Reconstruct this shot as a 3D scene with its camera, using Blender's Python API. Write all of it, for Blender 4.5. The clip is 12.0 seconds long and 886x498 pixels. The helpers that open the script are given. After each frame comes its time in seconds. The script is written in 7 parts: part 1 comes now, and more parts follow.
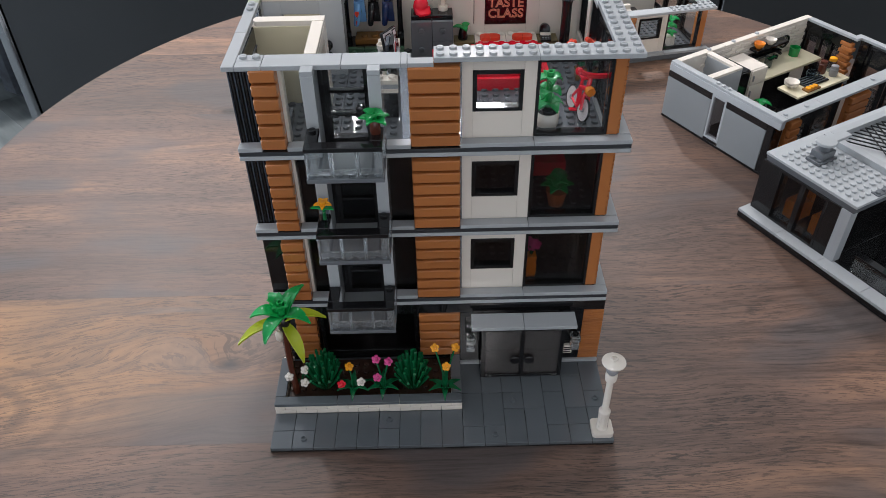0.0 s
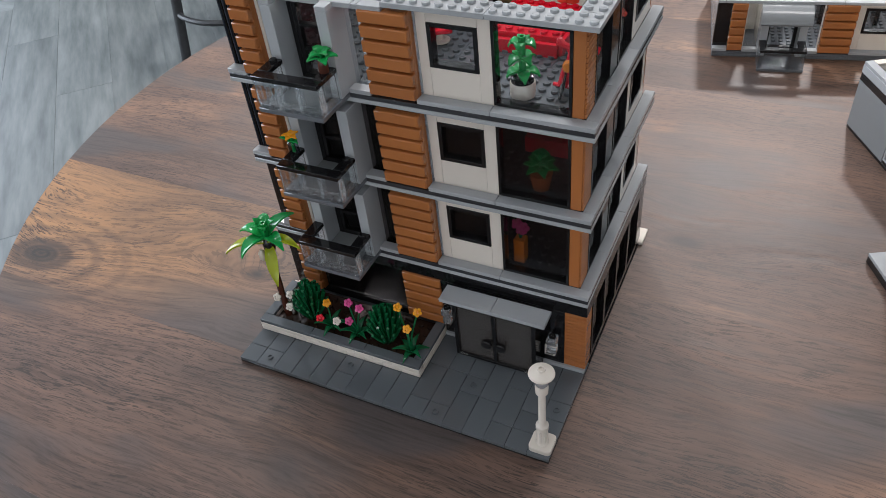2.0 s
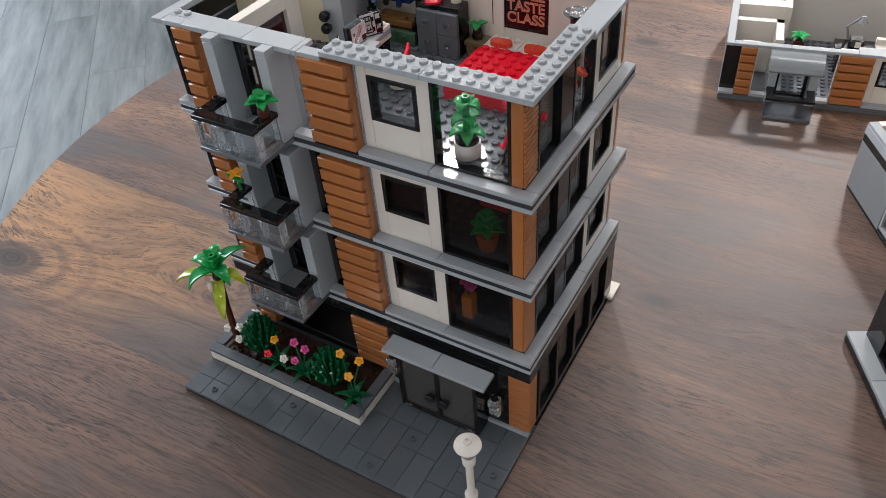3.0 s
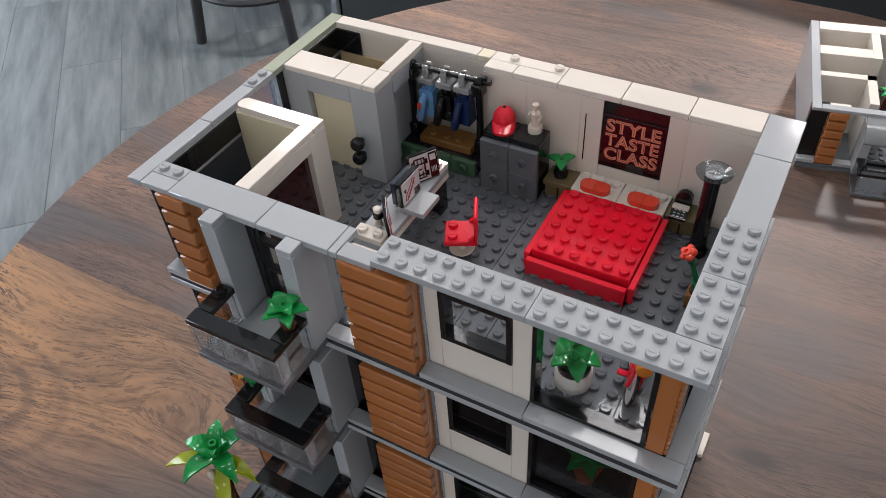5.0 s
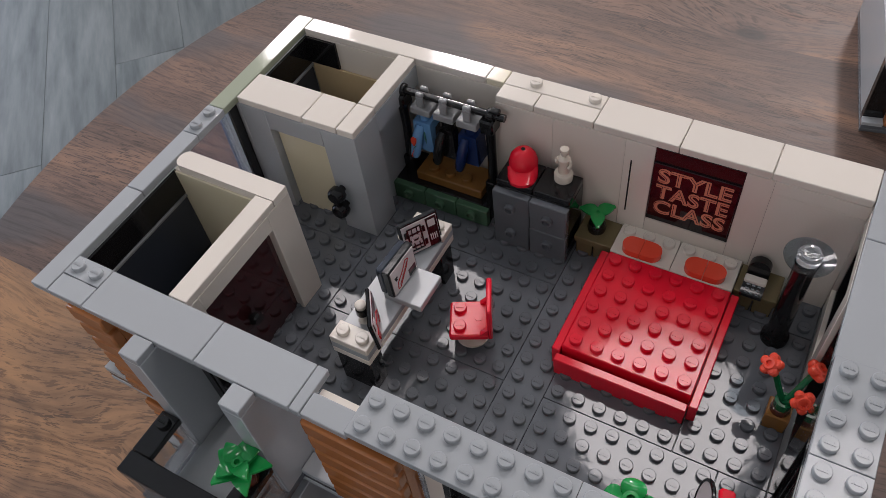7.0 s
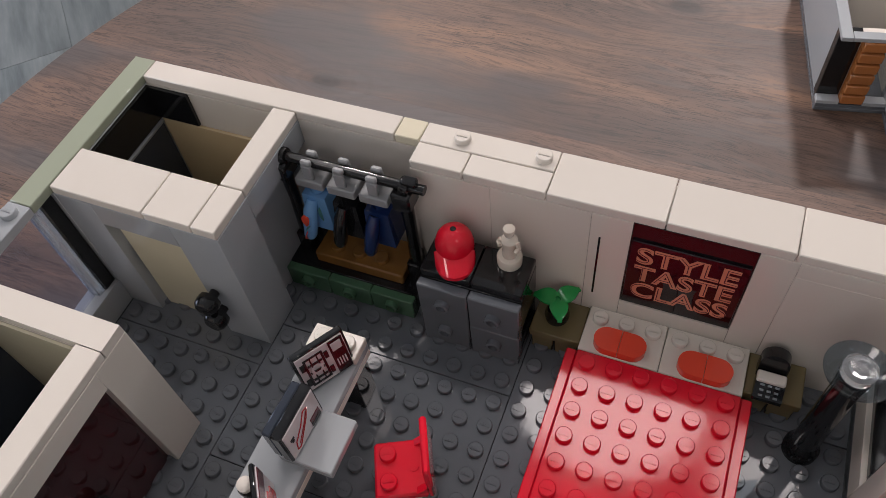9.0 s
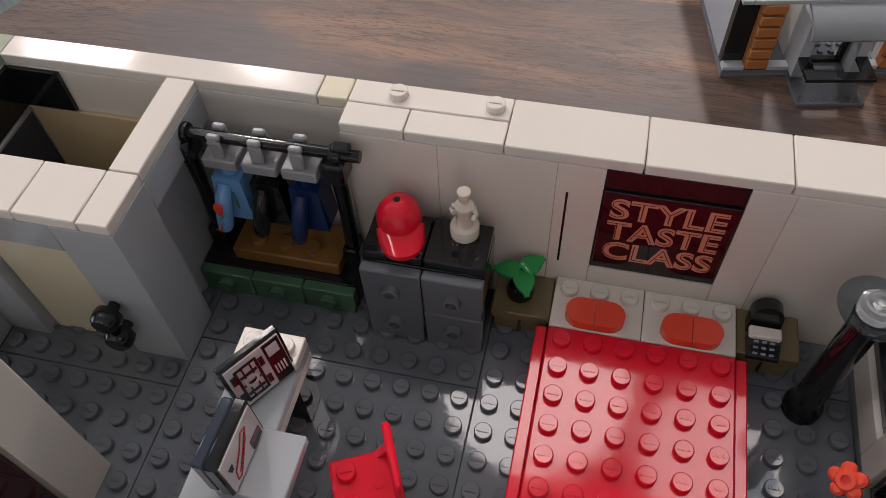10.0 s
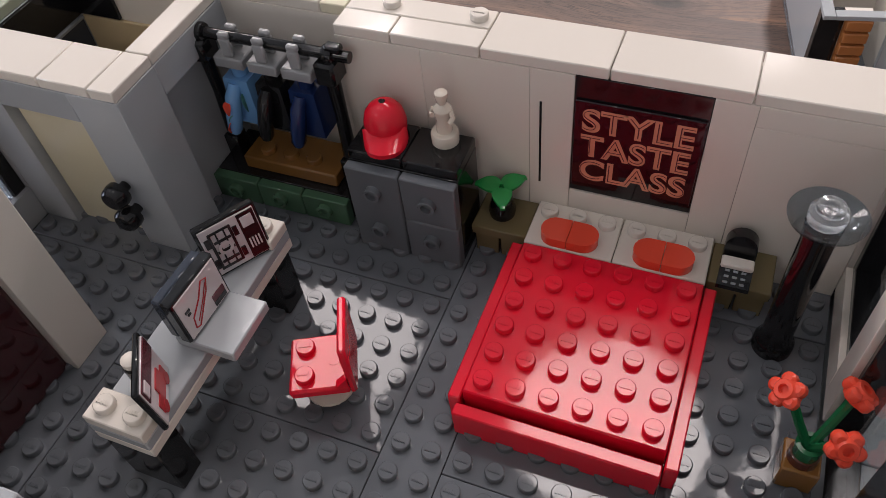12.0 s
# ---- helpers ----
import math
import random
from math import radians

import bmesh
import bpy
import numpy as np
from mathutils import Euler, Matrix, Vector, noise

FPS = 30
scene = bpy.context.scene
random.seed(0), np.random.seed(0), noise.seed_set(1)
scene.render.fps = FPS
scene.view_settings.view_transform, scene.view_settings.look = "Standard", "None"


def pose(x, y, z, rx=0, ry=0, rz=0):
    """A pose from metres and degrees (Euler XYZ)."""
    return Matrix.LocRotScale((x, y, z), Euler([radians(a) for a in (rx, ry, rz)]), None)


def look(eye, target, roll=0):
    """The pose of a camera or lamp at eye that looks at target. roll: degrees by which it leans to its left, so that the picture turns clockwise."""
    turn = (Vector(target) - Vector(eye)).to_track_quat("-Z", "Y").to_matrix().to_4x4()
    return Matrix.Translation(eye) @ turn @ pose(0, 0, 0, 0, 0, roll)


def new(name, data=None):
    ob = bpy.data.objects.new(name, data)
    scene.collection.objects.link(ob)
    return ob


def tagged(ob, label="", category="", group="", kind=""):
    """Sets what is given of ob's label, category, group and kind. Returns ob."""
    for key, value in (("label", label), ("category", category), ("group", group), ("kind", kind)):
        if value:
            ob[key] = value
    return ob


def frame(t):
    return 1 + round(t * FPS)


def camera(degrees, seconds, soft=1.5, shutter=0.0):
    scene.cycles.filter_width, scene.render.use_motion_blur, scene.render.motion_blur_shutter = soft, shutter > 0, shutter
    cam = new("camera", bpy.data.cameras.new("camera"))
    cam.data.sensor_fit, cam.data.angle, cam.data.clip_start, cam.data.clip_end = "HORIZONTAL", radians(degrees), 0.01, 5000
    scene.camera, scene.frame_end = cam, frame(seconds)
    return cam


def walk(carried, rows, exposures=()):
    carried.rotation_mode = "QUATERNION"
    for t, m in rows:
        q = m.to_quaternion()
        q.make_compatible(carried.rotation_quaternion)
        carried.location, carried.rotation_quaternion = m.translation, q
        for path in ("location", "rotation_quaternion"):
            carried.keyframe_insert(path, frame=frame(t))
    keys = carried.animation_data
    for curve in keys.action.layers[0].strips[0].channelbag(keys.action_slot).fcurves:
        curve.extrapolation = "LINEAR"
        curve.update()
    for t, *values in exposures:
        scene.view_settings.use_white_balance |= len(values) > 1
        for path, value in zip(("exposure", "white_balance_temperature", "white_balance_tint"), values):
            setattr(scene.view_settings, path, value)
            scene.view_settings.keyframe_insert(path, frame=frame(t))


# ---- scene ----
# Everything below is laid out in millimetres on the toy's own 8 mm stud grid.
cam = camera(59.1, 12.0, 0.6)
PATH = [
    (0, (0.128, -0.349, 0.491), (0.141, 1.177, -0.802), -1.0),
    (0.5, (0.126, -0.301, 0.469), (0.038, 1.195, -0.856), -1.0),
    (1, (0.199, -0.278, 0.458), (-0.121, 1.169, -0.884), -3.3),
    (1.5, (0.285, -0.293, 0.462), (-0.304, 1.07, -0.878), -6.5),
    (2, (0.355, -0.279, 0.463), (-0.387, 1.019, -0.866), -7.1),
    (2.5, (0.389, -0.247, 0.464), (-0.413, 1.013, -0.866), -6.2),
    (3, (0.39, -0.214, 0.475), (-0.426, 1.032, -0.86), -5.1),
    (3.2, (0.385, -0.203, 0.48), (-0.434, 1.047, -0.848), -4.8),
    (4.8, (0.274, -0.095, 0.483), (-0.487, 1.13, -0.903), -4.3),
    (5, (0.262, -0.082, 0.485), (-0.491, 1.128, -0.918), -4.5),
    (5.5, (0.244, -0.049, 0.481), (-0.498, 1.134, -0.951), -5.0),
    (6, (0.23, -0.023, 0.476), (-0.515, 1.104, -0.998), -6.5),
    (6.5, (0.221, -0.006, 0.473), (-0.509, 1.055, -1.057), -7.6),
    (6.7, (0.22, 0.005, 0.474), (-0.505, 1.049, -1.07), -8.0),
    (8.3, (0.167, 0.064, 0.452), (-0.476, 1.049, -1.165), -9.3),
    (8.5, (0.17, 0.074, 0.447), (-0.442, 1.069, -1.177), -8.9),
    (9, (0.179, 0.095, 0.436), (-0.366, 1.131, -1.186), -7.9),
    (9.5, (0.177, 0.101, 0.42), (-0.253, 1.197, -1.197), -5.6),
    (10, (0.163, 0.101, 0.405), (-0.159, 1.232, -1.212), -3.8),
    (10.5, (0.174, 0.085, 0.412), (-0.115, 1.235, -1.199), -3.2),
    (11, (0.198, 0.068, 0.418), (-0.15, 1.237, -1.167), -4.2),
    (11.5, (0.199, 0.067, 0.403), (-0.275, 1.23, -1.154), -6.2),
    (12, (0.202, 0.078, 0.388), (-0.381, 1.219, -1.147), -7.5),
]
walk(cam, [(t, look(eye, target, roll)) for t, eye, target, roll in PATH],
     [(0, 0.25, 6250, 12), (3, 0.28, 6400, 12), (5, 0.08, 6450, 14), (5.6, -0.24, 6400, 15), (6.7, -0.40, 6400, 16), (8.5, -0.30, 6600, 17), (10.5, -0.36, 6600, 17), (11.5, -0.20, 6600, 18), (12, -0.18, 6600, 18)])

# ---- light ----
MM = 0.001
U = 8.0          # stud pitch
P = 3.2          # plate height
BR = 9.6         # brick height

world = bpy.data.worlds.new("room_air")
world.use_nodes = True
world.node_tree.nodes["Background"].inputs[0].default_value = (0.55, 0.62, 0.70, 1)
world.node_tree.nodes["Background"].inputs[1].default_value = 1.0
scene.world = world


def area_lamp(name, eye, target, power, size, size_y=None, colour=(1, 1, 1), disk=False):
    data = bpy.data.lights.new(name, "AREA")
    data.energy, data.color, data.size = power, colour, size
    data.shape = "DISK" if disk else "RECTANGLE"
    if not disk:
        data.size_y = size_y or size
    ob = new(name, data)
    ob.matrix_world = look(eye, target)
    return ob


# daylight from the wide window in the west wall
area_lamp("window_light", (-3.28, 0.6, 0.25), (0.0, 0.6, 0.25), 54, 2.6, 1.5, (0.80, 0.90, 1.0))
# added warm fill for the fronts, from an unseen low wide opening in the south wall, behind the camera
area_lamp("window_light", (0.3, -2.52, 0.25), (0.3, 0.0, 0.25), 6.5, 3.0, 1.1, (1.0, 0.95, 0.90))
# ceiling downlights; the two strong ones throw the shadows, one from straight behind and one from behind on the left;
# the last five are unseen, added as fill
DOWNLIGHTS_AND_FILL = [(0.29, 2.46, 42.0, 0.20), (-0.82, 1.80, 25.0, 0.18), (0.13, 0.90, 4.4, 0.42), (-0.56, 0.92, 3.4, 0.42), (0.55, 0.79, 2.2, 0.36), (-1.36, 1.65, 7.0, 0.30),
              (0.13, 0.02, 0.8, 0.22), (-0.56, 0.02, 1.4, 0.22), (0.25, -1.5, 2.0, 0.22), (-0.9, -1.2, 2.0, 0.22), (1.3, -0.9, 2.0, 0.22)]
for lx, ly, strong, wide in DOWNLIGHTS_AND_FILL:
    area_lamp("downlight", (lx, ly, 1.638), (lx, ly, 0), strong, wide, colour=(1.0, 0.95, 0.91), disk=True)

# ---- materials ----
def node_material(name):
    m = bpy.data.materials.new(name)
    m.use_nodes = True
    nt = m.node_tree
    return m, nt, nt.nodes["Principled BSDF"]


def link(nt, a, b):
    nt.links.new(a, b)


def noise_node(nt, scale, detail=4.0, rough=0.55, vec=None):
    n = nt.nodes.new("ShaderNodeTexNoise")
    n.inputs["Scale"].default_value, n.inputs["Detail"].default_value, n.inputs["Roughness"].default_value = scale, detail, rough
    if vec is not None:
        link(nt, vec, n.inputs["Vector"])
    return n


def ramp(nt, fac, stops):
    r = nt.nodes.new("ShaderNodeValToRGB")
    el = r.color_ramp.elements
    while len(el) < len(stops):
        el.new(0.5)
    for e, (p, c) in zip(el, stops):
        e.position, e.color = p, (*c, 1) if len(c) == 3 else c
    link(nt, fac, r.inputs[0])
    return r


def plastic(name, rgb, rough=0.2, vary=0.06, clear=0.0, ior=1.5):
    """Moulded ABS: glossy, with faint moulding ripple, handling smears and slight colour differences from piece to piece."""
    m, nt, bsdf = node_material(name)
    co = nt.nodes.new("ShaderNodeTexCoord")
    info = nt.nodes.new("ShaderNodeObjectInfo")
    smear = noise_node(nt, 90, 5, 0.6, co.outputs["Object"])
    mr = nt.nodes.new("ShaderNodeMapRange")
    mr.inputs["To Min"].default_value, mr.inputs["To Max"].default_value = rough * 0.28, rough * 0.62
    link(nt, smear.outputs[0], mr.inputs["Value"])
    link(nt, mr.outputs[0], bsdf.inputs["Roughness"])
    hsv = nt.nodes.new("ShaderNodeHueSaturation")
    hsv.inputs["Color"].default_value = (*rgb, 1)
    mv = nt.nodes.new("ShaderNodeMapRange")
    mv.inputs["To Min"].default_value, mv.inputs["To Max"].default_value = 1 - vary, 1 + vary
    link(nt, info.outputs["Random"], mv.inputs["Value"])
    link(nt, mv.outputs[0], hsv.inputs["Value"])
    link(nt, hsv.outputs[0], bsdf.inputs["Base Color"])
    ripple = noise_node(nt, 160, 2, 0.5, co.outputs["Object"])
    bump = nt.nodes.new("ShaderNodeBump")
    bump.inputs["Strength"].default_value, bump.inputs["Distance"].default_value = 0.06, 0.0006
    link(nt, ripple.outputs[0], bump.inputs["Height"])
    link(nt, bump.outputs[0], bsdf.inputs["Normal"])
    bsdf.inputs["IOR"].default_value = ior
    if clear:
        bsdf.inputs["Transmission Weight"].default_value = clear
    return m


def thin_glass(name, rgb, rough=0.04, ior=1.5):
    """A clear moulded pane: tinted straight-through view under a glossy surface."""
    m, nt, bsdf = node_material(name)
    nt.nodes.remove(bsdf)
    clear = nt.nodes.new("ShaderNodeBsdfTransparent")
    clear.inputs[0].default_value = (*rgb, 1)
    gloss = nt.nodes.new("ShaderNodeBsdfGlossy")
    gloss.inputs["Roughness"].default_value = rough
    weight = nt.nodes.new("ShaderNodeLayerWeight")
    steep = nt.nodes.new("ShaderNodeMath")
    steep.operation = "POWER"
    link(nt, weight.outputs["Facing"], steep.inputs[0])
    steep.inputs[1].default_value = 4.0
    fres = nt.nodes.new("ShaderNodeMath")
    fres.operation = "MULTIPLY_ADD"
    link(nt, steep.outputs[0], fres.inputs[0])
    fres.inputs[1].default_value, fres.inputs[2].default_value = 0.55, (ior - 1) ** 2 / (ior + 1) ** 2
    mix = nt.nodes.new("ShaderNodeMixShader")
    link(nt, fres.outputs[0], mix.inputs[0])
    link(nt, clear.outputs[0], mix.inputs[1])
    link(nt, gloss.outputs[0], mix.inputs[2])
    link(nt, mix.outputs[0], nt.nodes["Material Output"].inputs[0])
    return m


LIGHT_GREY = plastic("light_grey_plastic", (0.395, 0.415, 0.43), 0.18)
DARK_GREY = plastic("dark_grey_plastic", (0.128, 0.138, 0.152), 0.13, ior=1.55)
PAVING = plastic("slate_grey_plastic", (0.105, 0.117, 0.128), 0.20, 0.10)
BLACK = plastic("black_plastic", (0.010, 0.010, 0.011), 0.17)
WHITE = plastic("white_plastic", (0.75, 0.69, 0.615), 0.18, 0.03)
AGED_WHITE = plastic("yellowed_white_plastic", (0.75, 0.685, 0.52), 0.2, 0.0)
MID_GREY = plastic("mid_grey_plastic", (0.235, 0.250, 0.258), 0.3)
CHARCOAL = plastic("charcoal_plastic", (0.040, 0.043, 0.048), 0.24)
TAN_LIGHT = plastic("sand_tan_plastic", (0.55, 0.43, 0.26), 0.22, 0.03)
STEEL_BLUE = plastic("steel_blue_plastic", (0.034, 0.042, 0.058), 0.14)
SAGE = plastic("sage_grey_plastic", (0.33, 0.36, 0.27), 0.2)
CREAM = plastic("cream_plastic", (0.70, 0.64, 0.46), 0.22, 0.03)
NOUGAT = plastic("caramel_plastic", (0.42, 0.150, 0.045), 0.26, 0.08)
TERRACOTTA = plastic("terracotta_plastic", (0.33, 0.10, 0.035), 0.28)
RED = plastic("red_plastic", (0.76, 0.010, 0.030), 0.20, 0.03)
BONE = plastic("bone_white_plastic", (0.74, 0.66, 0.56), 0.24, 0.0)
CORAL = plastic("coral_plastic", (0.86, 0.085, 0.045), 0.2, 0.03)
GREEN = plastic("bright_green_plastic", (0.010, 0.30, 0.065), 0.2)
BUSH = plastic("dark_green_plastic", (0.006, 0.115, 0.040), 0.28)
LIME = plastic("lime_plastic", (0.36, 0.42, 0.02), 0.24)
SAND_GREEN = plastic("sand_green_plastic", (0.062, 0.135, 0.078), 0.24)
TAN = plastic("dark_tan_plastic", (0.175, 0.135, 0.066), 0.26)
GOLD_BROWN = plastic("golden_brown_plastic", (0.25, 0.115, 0.03), 0.26)
BROWN = plastic("reddish_brown_plastic", (0.085, 0.022, 0.012), 0.25)
DARK_RED = plastic("oxblood_plastic", (0.060, 0.012, 0.014), 0.06, ior=1.7)
PINK = plastic("pink_plastic", (0.62, 0.06, 0.24), 0.25)
YELLOW = plastic("yellow_plastic", (0.85, 0.36, 0.015), 0.22)
ORANGE = plastic("orange_plastic", (0.80, 0.24, 0.02), 0.22)
SKY_BLUE = plastic("sky_blue_plastic", (0.17, 0.38, 0.68), 0.25)
NAVY = plastic("navy_plastic", (0.010, 0.026, 0.10), 0.22)
AQUA = plastic("aqua_plastic", (0.45, 0.70, 0.62), 0.22)
SILVER = plastic("flat_silver_plastic", (0.27, 0.27, 0.28), 0.5)
HANGER_GREY = plastic("hanger_grey_plastic", (0.30, 0.305, 0.31), 0.7)
PANE = thin_glass("clear_panel", (0.93, 0.95, 0.96))
CLEAR = thin_glass("clear_brick", (0.90, 0.92, 0.93), 0.05, 1.8)
SMOKED = thin_glass("smoked_panel", (0.68, 0.66, 0.67))
DISH = thin_glass("smoky_dish", (0.62, 0.68, 0.72), 0.06, 1.8)
CRYSTAL = plastic("crystal_clear_plastic", (0.92, 0.94, 0.95), 0.05, 0.0, clear=0.9, ior=1.45)
STICKER_DARK = plastic("poster_print", (0.018, 0.006, 0.009), 0.10, 0.0)
PRINT_CORAL = plastic("coral_print", (0.68, 0.27, 0.17), 0.3, 0.0)
PRINT_WHITE = plastic("white_print", (0.66, 0.60, 0.61), 0.25, 0.0)
PRINT_BLACK = plastic("black_print", (0.015, 0.012, 0.014), 0.25, 0.0)
PRINT_WINE = plastic("wine_print", (0.10, 0.022, 0.030), 0.25, 0.0)
PRINT_RED = plastic("red_print", (0.40, 0.03, 0.035), 0.25, 0.0)
PRINT_TEAL = plastic("teal_print", (0.10, 0.28, 0.24), 0.25, 0.0)
SIDE_PANE = thin_glass("clear_side_pane", (0.80, 0.82, 0.90))
FROSTED = plastic("frosted_pane", (0.80, 0.88, 0.96), 0.5, 0.0, clear=0.75)
DOOR_PANE = plastic("smoked_door_pane", (0.13, 0.12, 0.115), 0.05, 0.0, clear=0.5)
SOIL = plastic("dark_brown_plastic", (0.035, 0.018, 0.013), 0.35)


def wood_material():
    """Lacquered walnut top: glued boards along x, flat-sawn figure, dark pores, grey-brown streaks, a sapwood stretch, knots."""
    m, nt, bsdf = node_material("lacquered_walnut")

    def op(kind, a, b=None, c=None):
        n = nt.nodes.new("ShaderNodeMath")
        n.operation = kind
        for i, v in enumerate((a, b, c)):
            if v is None:
                continue
            if isinstance(v, (int, float)):
                n.inputs[i].default_value = v
            else:
                link(nt, v, n.inputs[i])
        return n.outputs[0]

    def vec(kind, a, b, c=None):
        n = nt.nodes.new("ShaderNodeVectorMath")
        n.operation = kind
        for i, v in enumerate((a, b, c)):
            if v is None:
                continue
            if isinstance(v, tuple):
                n.inputs[i].default_value = v
            else:
                link(nt, v, n.inputs[i])
        return n

    def blend(fac, a, b, how="MIX"):
        n = nt.nodes.new("ShaderNodeMix")
        n.data_type, n.blend_type = "RGBA", how
        for i, v in ((0, fac), (6, a), (7, b)):
            if isinstance(v, (int, float, tuple)):
                n.inputs[i].default_value = (*v, 1) if isinstance(v, tuple) else v
            else:
                link(nt, v, n.inputs[i])
        return n.outputs[2]

    def span(v, a, b, lo=0.0, hi=1.0):
        n = nt.nodes.new("ShaderNodeMapRange")
        n.inputs["From Min"].default_value, n.inputs["From Max"].default_value = a, b
        n.inputs["To Min"].default_value, n.inputs["To Max"].default_value = lo, hi
        link(nt, v, n.inputs["Value"])
        return n.outputs[0]

    co = nt.nodes.new("ShaderNodeTexCoord").outputs["Object"]
    info = nt.nodes.new("ShaderNodeObjectInfo")
    comb = nt.nodes.new("ShaderNodeCombineXYZ")
    link(nt, info.outputs["Random"], comb.inputs[0])
    link(nt, info.outputs["Random"], comb.inputs[2])
    base_co = vec("MULTIPLY_ADD", comb.outputs[0], (7, 0, 5), co).outputs[0]
    # knots pull the grain round them
    pull = None
    knots = ((-0.455, -0.292, 0.040), (0.104, -0.082, 0.021), (-0.235, -0.245, 0.014), (-0.31, 0.17, 0.018), (-0.05, 0.34, 0.02), (0.33, -0.02, 0.012))
    centres = []
    for kx, ky, kr in knots:
        d = vec("DISTANCE", vec("MULTIPLY", co, (1.0, 1.9, 0.0)).outputs[0], (kx, ky * 1.9, 0)).outputs["Value"]
        bulge = op("MULTIPLY", span(d, kr * 5.5, 0.0), kr * 1.2)
        pull = bulge if pull is None else op("ADD", pull, bulge)
        centres.append((d, kr))
    lift = nt.nodes.new("ShaderNodeCombineXYZ")
    link(nt, pull, lift.inputs[1])
    warp = noise_node(nt, 3.0, 3, 0.55, vec("MULTIPLY", base_co, (0.8, 2.2, 1)).outputs[0])
    flow = vec("MULTIPLY_ADD", warp.outputs["Color"], (0.0, 0.075, 0.0), vec("ADD", base_co, lift.outputs[0]).outputs[0]).outputs[0]
    # flat-sawn figure: contour lines of a long slow swell
    swell = noise_node(nt, 1.0, 2.5, 0.5, vec("MULTIPLY", flow, (1.5, 11, 3)).outputs[0])
    rings = op("SINE", op("MULTIPLY", swell.outputs[0], 34.0))
    figure = span(rings, -1.0, 1.0)
    streak = noise_node(nt, 1.0, 4, 0.6, vec("MULTIPLY", flow, (1.7, 10, 6)).outputs[0])
    grain = noise_node(nt, 1.0, 5, 0.65, vec("MULTIPLY", flow, (15, 270, 60)).outputs[0])
    pore = noise_node(nt, 1.0, 3, 0.7, vec("MULTIPLY", flow, (70, 820, 60)).outputs[0])
    tone = ramp(nt, streak.outputs[0], [(0.28, (0.055, 0.034, 0.028)), (0.42, (0.110, 0.066, 0.049)), (0.55, (0.150, 0.088, 0.063)), (0.66, (0.255, 0.142, 0.088)), (0.80, (0.100, 0.061, 0.047))]).outputs[0]
    # broad smoky patches
    cloud = noise_node(nt, 1.0, 3, 0.5, vec("MULTIPLY", flow, (5.0, 10, 3)).outputs[0])
    tone = blend(span(cloud.outputs[0], 0.52, 0.62, 0.0, 0.85), tone, (0.070, 0.060, 0.060))
    # sapwood: a pale orange stretch near the rim
    sap = vec("DISTANCE", vec("MULTIPLY", co, (1.0, 2.2, 0.0)).outputs[0], (-0.46, -0.215 * 2.2, 0)).outputs["Value"]
    sep = nt.nodes.new("ShaderNodeSeparateXYZ")
    link(nt, co, sep.inputs[0])
    sap_board = op("MULTIPLY", span(sep.outputs["Y"], -0.1612, -0.1608, 1.0, 0.0), span(sap, 0.30, 0.09))
    tone = blend(op("MULTIPLY", sap_board, span(streak.outputs[0], 0.30, 0.62, 0.40, 1.0)), tone, (0.37, 0.195, 0.082))
    tone = blend(span(figure, 0.45, 1.0, 0.0, 0.30), tone, (0.062, 0.042, 0.036))
    tone = blend(1.0, tone, ramp(nt, grain.outputs[0], [(0.30, (0.48, 0.45, 0.43)), (0.5, (0.98, 0.98, 0.98)), (0.72, (1.28, 1.23, 1.18))]).outputs[0], "MULTIPLY")
    patchy = span(cloud.outputs[0], 0.60, 0.40, 0.22, 1.0)
    pores = op("MULTIPLY", span(pore.outputs[0], 0.53, 0.58), patchy)
    tone = blend(op("MULTIPLY", pores, 0.85), tone, (0.024, 0.015, 0.012))
    for d, kr in centres:
        wob = op("MULTIPLY_ADD", warp.outputs[0], 0.02, d)
        eye = op("SINE", op("MULTIPLY", wob, 700.0))
        dark = op("MULTIPLY", span(wob, kr + 0.016, kr * 0.45 + 0.008, 0.0, 1.0), span(eye, -1, 1, 0.85, 1.0))
        swirl = op("MULTIPLY", span(wob, kr * 4.2, kr * 1.2, 0.0, 0.55), span(op("SINE", op("MULTIPLY", wob, 7.4 / kr)), 0.0, 1.0))
        tone = blend(swirl, tone, (0.045, 0.028, 0.022))
        tone = blend(dark, tone, (0.022, 0.015, 0.013))
    val = nt.nodes.new("ShaderNodeHueSaturation")
    link(nt, span(info.outputs["Random"], 0, 1, 0.80, 1.14), val.inputs["Value"])
    link(nt, tone, val.inputs["Color"])
    link(nt, val.outputs[0], bsdf.inputs["Base Color"])
    link(nt, span(grain.outputs[0], 0.3, 0.7, 0.42, 0.58), bsdf.inputs["Roughness"])
    bsdf.inputs["Specular IOR Level"].default_value = 0.50
    bump = nt.nodes.new("ShaderNodeBump")
    bump.inputs["Strength"].default_value, bump.inputs["Distance"].default_value = 0.14, 0.0004
    link(nt, op("SUBTRACT", grain.outputs[0], pores), bump.inputs["Height"])
    link(nt, bump.outputs[0], bsdf.inputs["Normal"])
    return m


